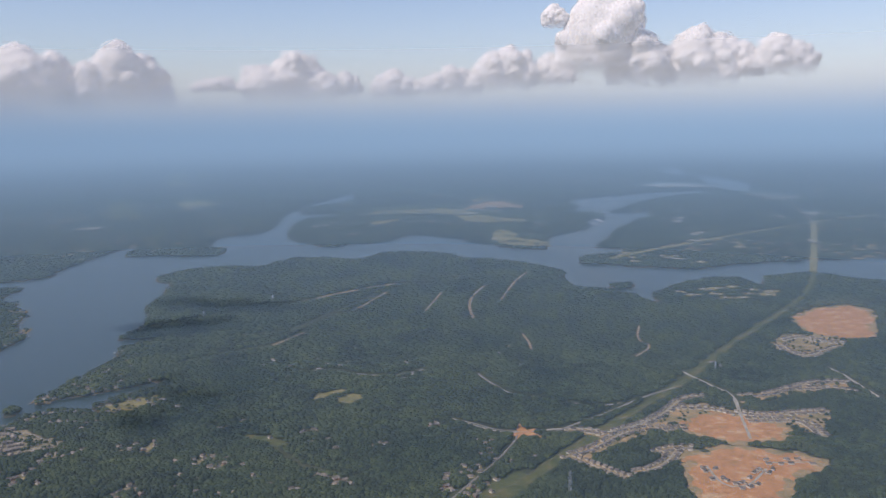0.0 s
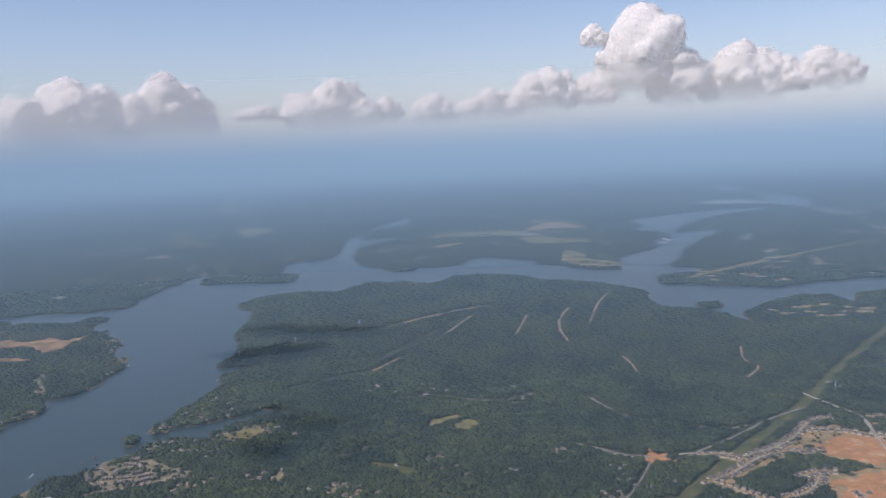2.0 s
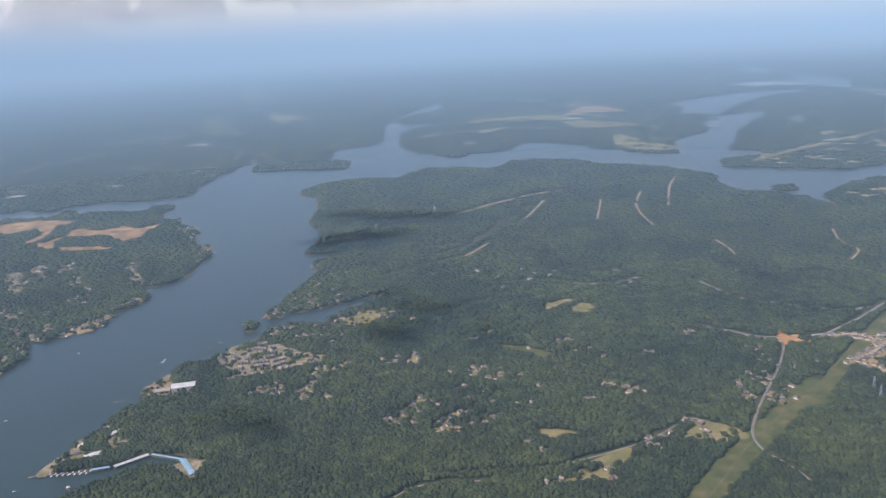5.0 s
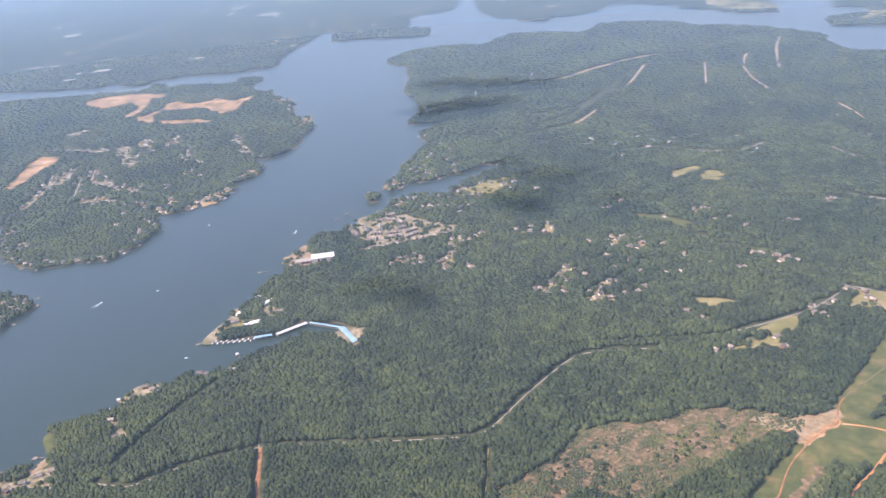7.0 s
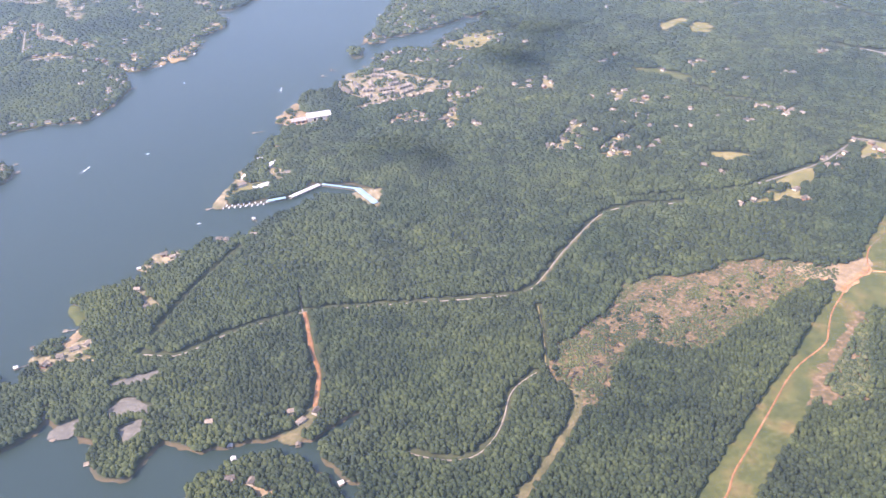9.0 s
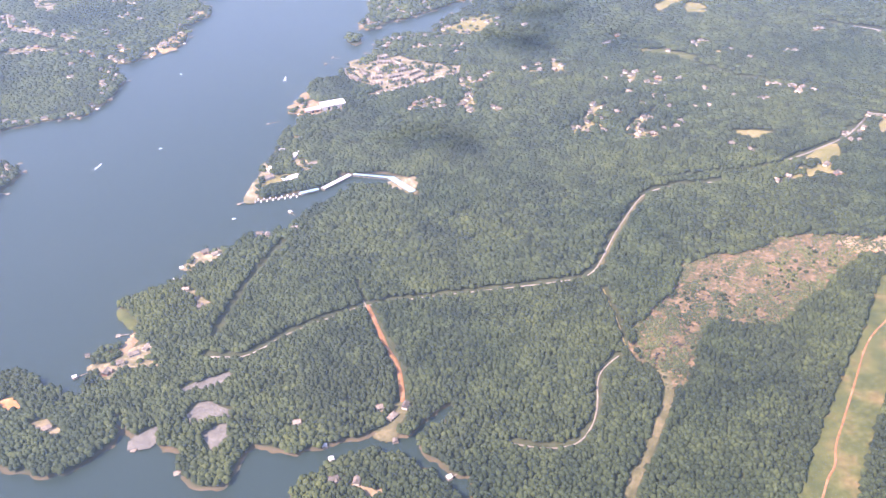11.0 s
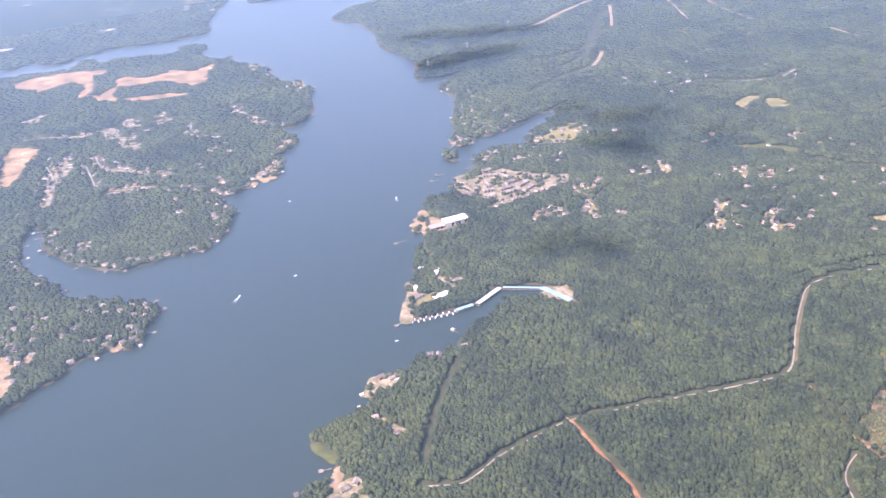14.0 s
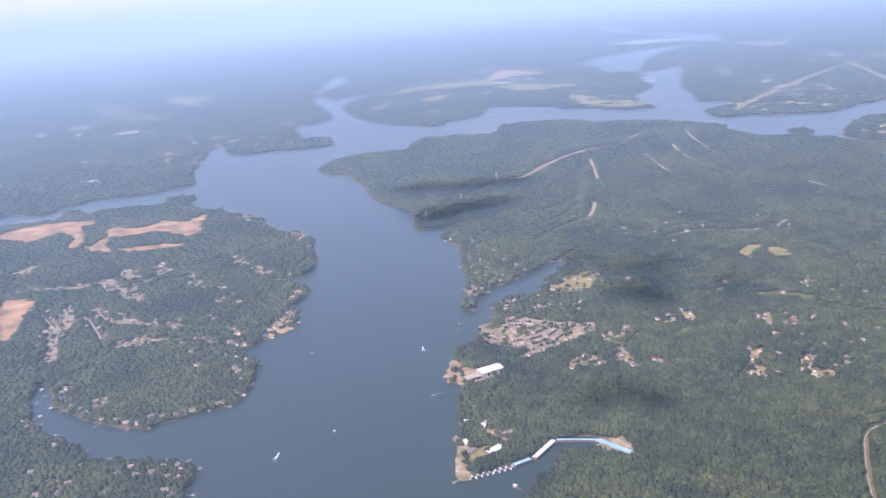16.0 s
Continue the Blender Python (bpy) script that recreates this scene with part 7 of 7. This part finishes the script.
for near, far, spacing, seed in ((60, 168, 0.8, 19), (168, 235, 1.05, 20), (235, 310, 1.35, 21), (310, 410, 1.85, 22), (410, 570, 2.6, 23), (570, 800, 4.0, 24), (800, 1150, 5.8, 25), (1150, 1700, 8.6, 26), (1700, 2400, 13.0, 27)):
    spots, rng = tree_spots(near, far, spacing, seed)
    dark = waves(spots, 45, 31) + 0.5 * waves(spots, 18, 32) + rng.uniform(-0.7, 0.7, len(spots)) > 0.6
    crowns("broadleaf_forest", spots[~dark], spacing, rng, M["crown"], "dense green summer broadleaf forest canopy")
    crowns("pine_forest", spots[dark], spacing, rng, M["pine"], "darker green pines mixed into the forest")

# woods under the flight line
rng = np.random.default_rng(29)
gx, gy = np.meshgrid(np.arange(-10, 190, 2.2), np.arange(-150, 80, 2.2), indexing="ij")
spots = np.stack([gx.ravel(), gy.ravel()], -1) + rng.uniform(-0.9, 0.9, (gx.size, 2))
spots = spots[(shore_gap(spots) > 1.2) & ((path_gap(spots) < 59) | (spots[:, 1] < 0))]
for line, w in OPEN_LINES:
    spots = spots[line_gap(spots, line) > w / 2 + 0.8]
crowns("broadleaf_forest", spots, 2.2, rng, M["crown"], "dense green summer broadleaf forest canopy")

# scrub and left trees on the cut-over slope and in the corridor
rng = np.random.default_rng(51)
q = np.array(CLEARCUT)
p = rng.uniform(q.min(0), q.max(0), (21000, 2))
p = p[within(p, CLEARCUT) & (waves(p, 9, 41) + rng.uniform(-0.5, 0.5, len(p)) > -0.36)]
crowns("scrub", p, 0.36, rng, M["bush"], "scattered regrowing scrub on the cut-over slope", 0.2, 0.5)
p = rng.uniform(q.min(0), q.max(0), (520, 2))
p = p[within(p, CLEARCUT) & (waves(p, 14, 43) > 0.1)]
crowns("left_trees", p, 0.6, rng, M["pine"], "single trees left standing on the cut-over slope", 0.6, 1.4)

heap = rng.uniform(q.min(0), q.max(0), (1500, 2))
heap = heap[within(heap, CLEARCUT)]
way = rng.normal(0.4, 0.5, len(heap))
p = np.vstack([heap + k * 0.34 * np.stack([np.cos(way), np.sin(way)], -1) for k in range(3)])
crowns("slash_piles", p, 0.27, rng, M["slash"], "dark heaps of dead branches on the cut-over slope", 0.12, 0.3)
q = np.array(SCRUB_FIELD)
p = rng.uniform(q.min(0), q.max(0), (3200, 2))
p = p[within(p, SCRUB_FIELD) & (waves(p, 12, 44) + rng.uniform(-0.6, 0.6, len(p)) > -0.5)]
for line, w in OPEN_LINES:
    p = p[line_gap(p, line) > w * 0.5]
crowns("scrub", p, 0.7, rng, M["bush"], "dense brush on open ground beside the corridor", 0.5, 1.1)

# shade trees on lots, lawns and camps
rng = np.random.default_rng(61)
for area, thin in list(LAWNS) + [(lot, 5.0) for lot in HILL_LOTS] + [(lot, 6.0) for lot in WOOD_LOTS]:
    q = np.array(area)
    size = np.ptp(q, axis=0)
    p = rng.uniform(q.min(0), q.max(0), (int(size[0] * size[1] / thin), 2))
    p = p[within(p, area) & (waves(p, 16, 62) > -0.4)]
    for x, y, r in SPOTS:
        p = p[(p[:, 0] - x) ** 2 + (p[:, 1] - y) ** 2 > (r * 0.62) ** 2]
    for line, w in OPEN_LINES:
        p = p[line_gap(p, line) > w * 0.4] if len(p) else p
    if len(p):
        crowns("shade_trees", p, 1.1, rng, M["crown"], "scattered shade trees on lawns and lots", 0.8, 1.5)


# clumps of trees on the distant fairways and meadows
for area in (GOLF_A, GOLF_B, GOLF_C, MEADOW_A, MEADOW_B, MEADOW_C):
    q = np.array(area)
    size = np.ptp(q, axis=0)
    p = rng.uniform(q.min(0), q.max(0), (int(size[0] * size[1] / 170), 2))
    p = p[within(p, area) & (waves(p, 22, 66) > -0.1)]
    crowns("shade_trees", p, 3.4, rng, M["crown"], "clumps of trees on distant fairways and meadows", 1.4, 2.4)


# ---- clouds ----
def ball(level):
    bm = bmesh.new()
    bmesh.ops.create_icosphere(bm, subdivisions=level, radius=1)
    v = np.array([x.co[:] for x in bm.verts])
    f = np.array([[x.index for x in q.verts] for q in bm.faces])
    bm.free()
    return v, f


def cloud(centre, width, tall, lean, seed, label, lumps=7, deep=0.08):
    """A heaped cloud: broad masses with smaller and smaller heads budding out of them, grown into one skin, and a torn thin veil round it."""
    rng = np.random.default_rng(seed)
    across = np.array([centre[1], -centre[0]]) / math.hypot(centre[0], centre[1])
    away = np.array([centre[0], centre[1]]) / math.hypot(centre[0], centre[1])
    heads = []
    for k in range(lumps):
        u = -0.40 + 0.80 * (k + rng.uniform(0.2, 0.8)) / lumps
        top = tall * (1 - (abs(u) / 0.66) ** 2) * rng.uniform(0.6, 1.0)
        if k == lumps // 2:
            top = tall * 0.95
        rz = top * 0.40
        rx = max(width * rng.uniform(0.13, 0.19), rz * 0.7)
        mid = np.array([u * width + lean * rz, rng.normal(0, deep) * width, rz * 0.95])
        heads.append((2, mid, np.array([rx, rx, rz])))
        for n in range(15):
            w = rng.normal(0, 1, 3)
            w /= np.linalg.norm(w)
            w[2] = abs(w[2]) * 1.1 - 0.3
            r = min(rx, rz) * rng.uniform(0.26, 0.52)
            bud = mid + w * (rx, rx, rz) * rng.uniform(0.7, 1.0) + (lean * w[2] * rz, 0, 0)
            heads.append((2, bud, np.array([r, r, r * rng.uniform(0.75, 1.05)])))
            for q in range(3):
                a = rng.normal(0, 1, 3)
                a /= np.linalg.norm(a)
                a[2] = abs(a[2]) - 0.2
                heads.append((1, bud + a * r * 0.8, np.full(3, r * rng.uniform(0.3, 0.5))))
    vs, fs, base = [], [], 0
    for level, mid, radii3 in heads:
        unit, faces = BALLS[level]
        v = unit * radii3 + mid
        v[:, 2] = np.where(v[:, 2] < 0, v[:, 2] * 0.2, v[:, 2])
        vs.append(np.stack([centre[0] + v[:, 0] * across[0] + v[:, 1] * away[0], centre[1] + v[:, 0] * across[1] + v[:, 1] * away[1], centre[2] + v[:, 2]], -1))
        fs.append(faces + base)
        base += len(unit)
    ob = from_arrays("cumulus_cloud", np.vstack(vs), np.vstack(fs), M["cloud"])
    veil = from_arrays("veil", np.vstack(vs), np.vstack(fs), M["cloud_veil"])
    veil.parent = ob
    span = min(width, tall * 1.6)
    for thing, cell, layers in ((ob, 64, ((0.10, 0.05, 0.5), (0.045, 0.026, 0.5))), (veil, 40, ((0.14, 0.12, 0.3),))):
        skin = thing.modifiers.new("skin", "REMESH")
        skin.mode, skin.voxel_size, skin.use_smooth_shade = "VOXEL", max(width, tall) / cell, True
        for size, strength, level in layers:
            lumpy = bpy.data.textures.new("cloud_lumps", "CLOUDS")
            lumpy.noise_scale, lumpy.noise_depth, lumpy.noise_type = span * size, 2, "SOFT_NOISE"
            swell = thing.modifiers.new("swell", "DISPLACE")
            swell.texture, swell.texture_coords, swell.strength, swell.mid_level = lumpy, "GLOBAL", span * strength, level
        calm = thing.modifiers.new("calm", "SMOOTH")
        calm.factor, calm.iterations = 0.5, 7 if thing is veil else 2
    return tagged(ob, label, "cloud", group="clouds")


def fair_cloud(centre, width, seed):
    """A flat torn scrap of cloud."""
    rng = np.random.default_rng(seed)
    unit, faces = BALLS[2]
    vs, fs = [], []
    for k in range(10):
        a, d, r = rng.uniform(0, 6.28), width * 0.3 * math.sqrt(rng.random()), width * rng.uniform(0.16, 0.26)
        vs.append(unit * (r, r * 0.8, r * 0.4) + (centre[0] + d * math.cos(a) * 1.3, centre[1] + d * math.sin(a) * 0.8, centre[2]))
        fs.append(faces + k * len(unit))
    ob = from_arrays("fair_weather_cloud", np.vstack(vs), np.vstack(fs), M["thin_cloud"])
    skin = ob.modifiers.new("skin", "REMESH")
    skin.mode, skin.voxel_size, skin.use_smooth_shade = "VOXEL", width / 40, True
    lumpy = bpy.data.textures.new("cloud_lumps", "CLOUDS")
    lumpy.noise_scale = width * 0.1
    swell = ob.modifiers.new("swell", "DISPLACE")
    swell.texture, swell.texture_coords, swell.strength = lumpy, "GLOBAL", width * 0.12
    return tagged(ob, "small torn fair-weather cloud high above the lake", "cloud", group="small clouds")


BALLS = {1: ball(1), 2: ball(2)}
cloud((-1538, 3959, 97), 816, 265, 0, 47, "long low bank of white cloud")
cloud((-1255, 4044, 174), 587, 448, 0, 47, "broad grey-white cloud bank in haze")
cloud((-857, 4158, 180), 525, 455, 0.05, 53, "broad heaped white cloud with a grey base")
cloud((-380, 4240, 276), 320, 110, 0, 40, "small ragged white cloud")
cloud((-78, 4267, 224), 494, 330, 0.1, 13, "heaped white cloud with trailing shoulder")
cloud((200, 4269, 250), 160, 175, 0, 11, "small torn white cloud", lumps=3)
cloud((425, 4261, 234), 246, 217, 0.1, 64, "ragged low white cloud")
cloud((689, 4234, 246), 339, 211, 0.2, 97, "ragged low white cloud")
cloud((958, 4190, 264), 325, 303, 0.25, 18, "leaning heap of white cloud")
cloud((1178, 4140, 276), 253, 237, 0.2, 22, "broad foot of towering white cloud")
cloud((1358, 4090, 288), 325, 650, 0.3, 83, "tall towering white cloud")
cloud((1601, 4010, 266), 355, 369, 0.05, 26, "large billowing white cloud")
cloud((1849, 3911, 264), 401, 389, 0, 89, "large billowing white cloud")
cloud((2031, 3824, 300), 185, 244, 0, 31, "billowing white cloud over distant haze")
cloud((2172, 3751, 305), 339, 270, 0, 25, "billowing white cloud over distant haze")
cloud((1195, 4115, 559), 114, 165, 0.2, 61, "small torn white cloud beside the tower", lumps=3)
OVERHEAD = [(70, 345, 30, 5), (50, 322, 28, 6), (52, 308, 20, 26), (52, 366, 18, 16), (87, 311, 15, 21), (-2, 247, 19, 7), (11, 238, 15, 8), (28, 480, 42, 31), (48, 490, 40, 9), (14, 476, 30, 12), (30, 552, 36, 10), (60, 540, 40, 13), (88, 532, 30, 14)]

# small far clearings, fields and bare lots scattered through the woods
rng = np.random.default_rng(71)
a, d = np.radians(rng.uniform(-34, 46, 6000)), 560 + 2300 * rng.beta(1.0, 1.8, 6000)
p = np.stack([d * np.sin(a), d * np.cos(a)], -1)
ok = (shore_gap(p) > 8 + d * 0.012) & within(p, NORTH_LAND) & (waves(p, 150, 72) > -0.4)
p, d = p[ok], d[ok]
for line in (NORTH_LEFT, NORTH_GOLF, NORTH_RIVER):
    q = smooth_line(line, 7)
    q = q + rng.normal(0, 4, q.shape)
    q = q[(shore_gap(q) > 1.5) & (rng.random(len(q)) < 0.45)]
    p, d = np.vstack([p, q]), np.r_[d, np.full(len(q), 430.0)]
cv, cf = [], []
for (x, y), far in zip(p, d):
    base, turn, r = len(cv), rng.uniform(0, 6.28), (0.5 + rng.exponential(0.75)) * far / 800
    if far > 560 and rng.random() < 0.16:
        r *= rng.uniform(1.5, 3.0)
    long = rng.uniform(1.0, 2.1)
    cv.append((x, y, 2.6))
    for k in range(11):
        b = k * 2 * math.pi / 11
        u, w = r * long * math.cos(b) * rng.uniform(0.3, 1.1), r * math.sin(b) * rng.uniform(0.3, 1.1)
        cv.append((x + u * math.cos(turn) - w * math.sin(turn), y + u * math.sin(turn) + w * math.cos(turn), 2.5))
    cf += [(base, base + 1 + k, base + 1 + (k + 1) % 11) for k in range(11)]
tagged(from_arrays("far_clearings", np.array(cv), np.array(cf), M["concrete"]), "small pale clearings and fields in distant woods", "clearing", kind="stuff")

# low clouds overhead, seen only by the shade that they throw on the woods
for x, y, w, seed in OVERHEAD:
    c = Vector((x, y, 0)) + sun_way * (230 / sun_way.z)
    fair_cloud(c, w, seed)
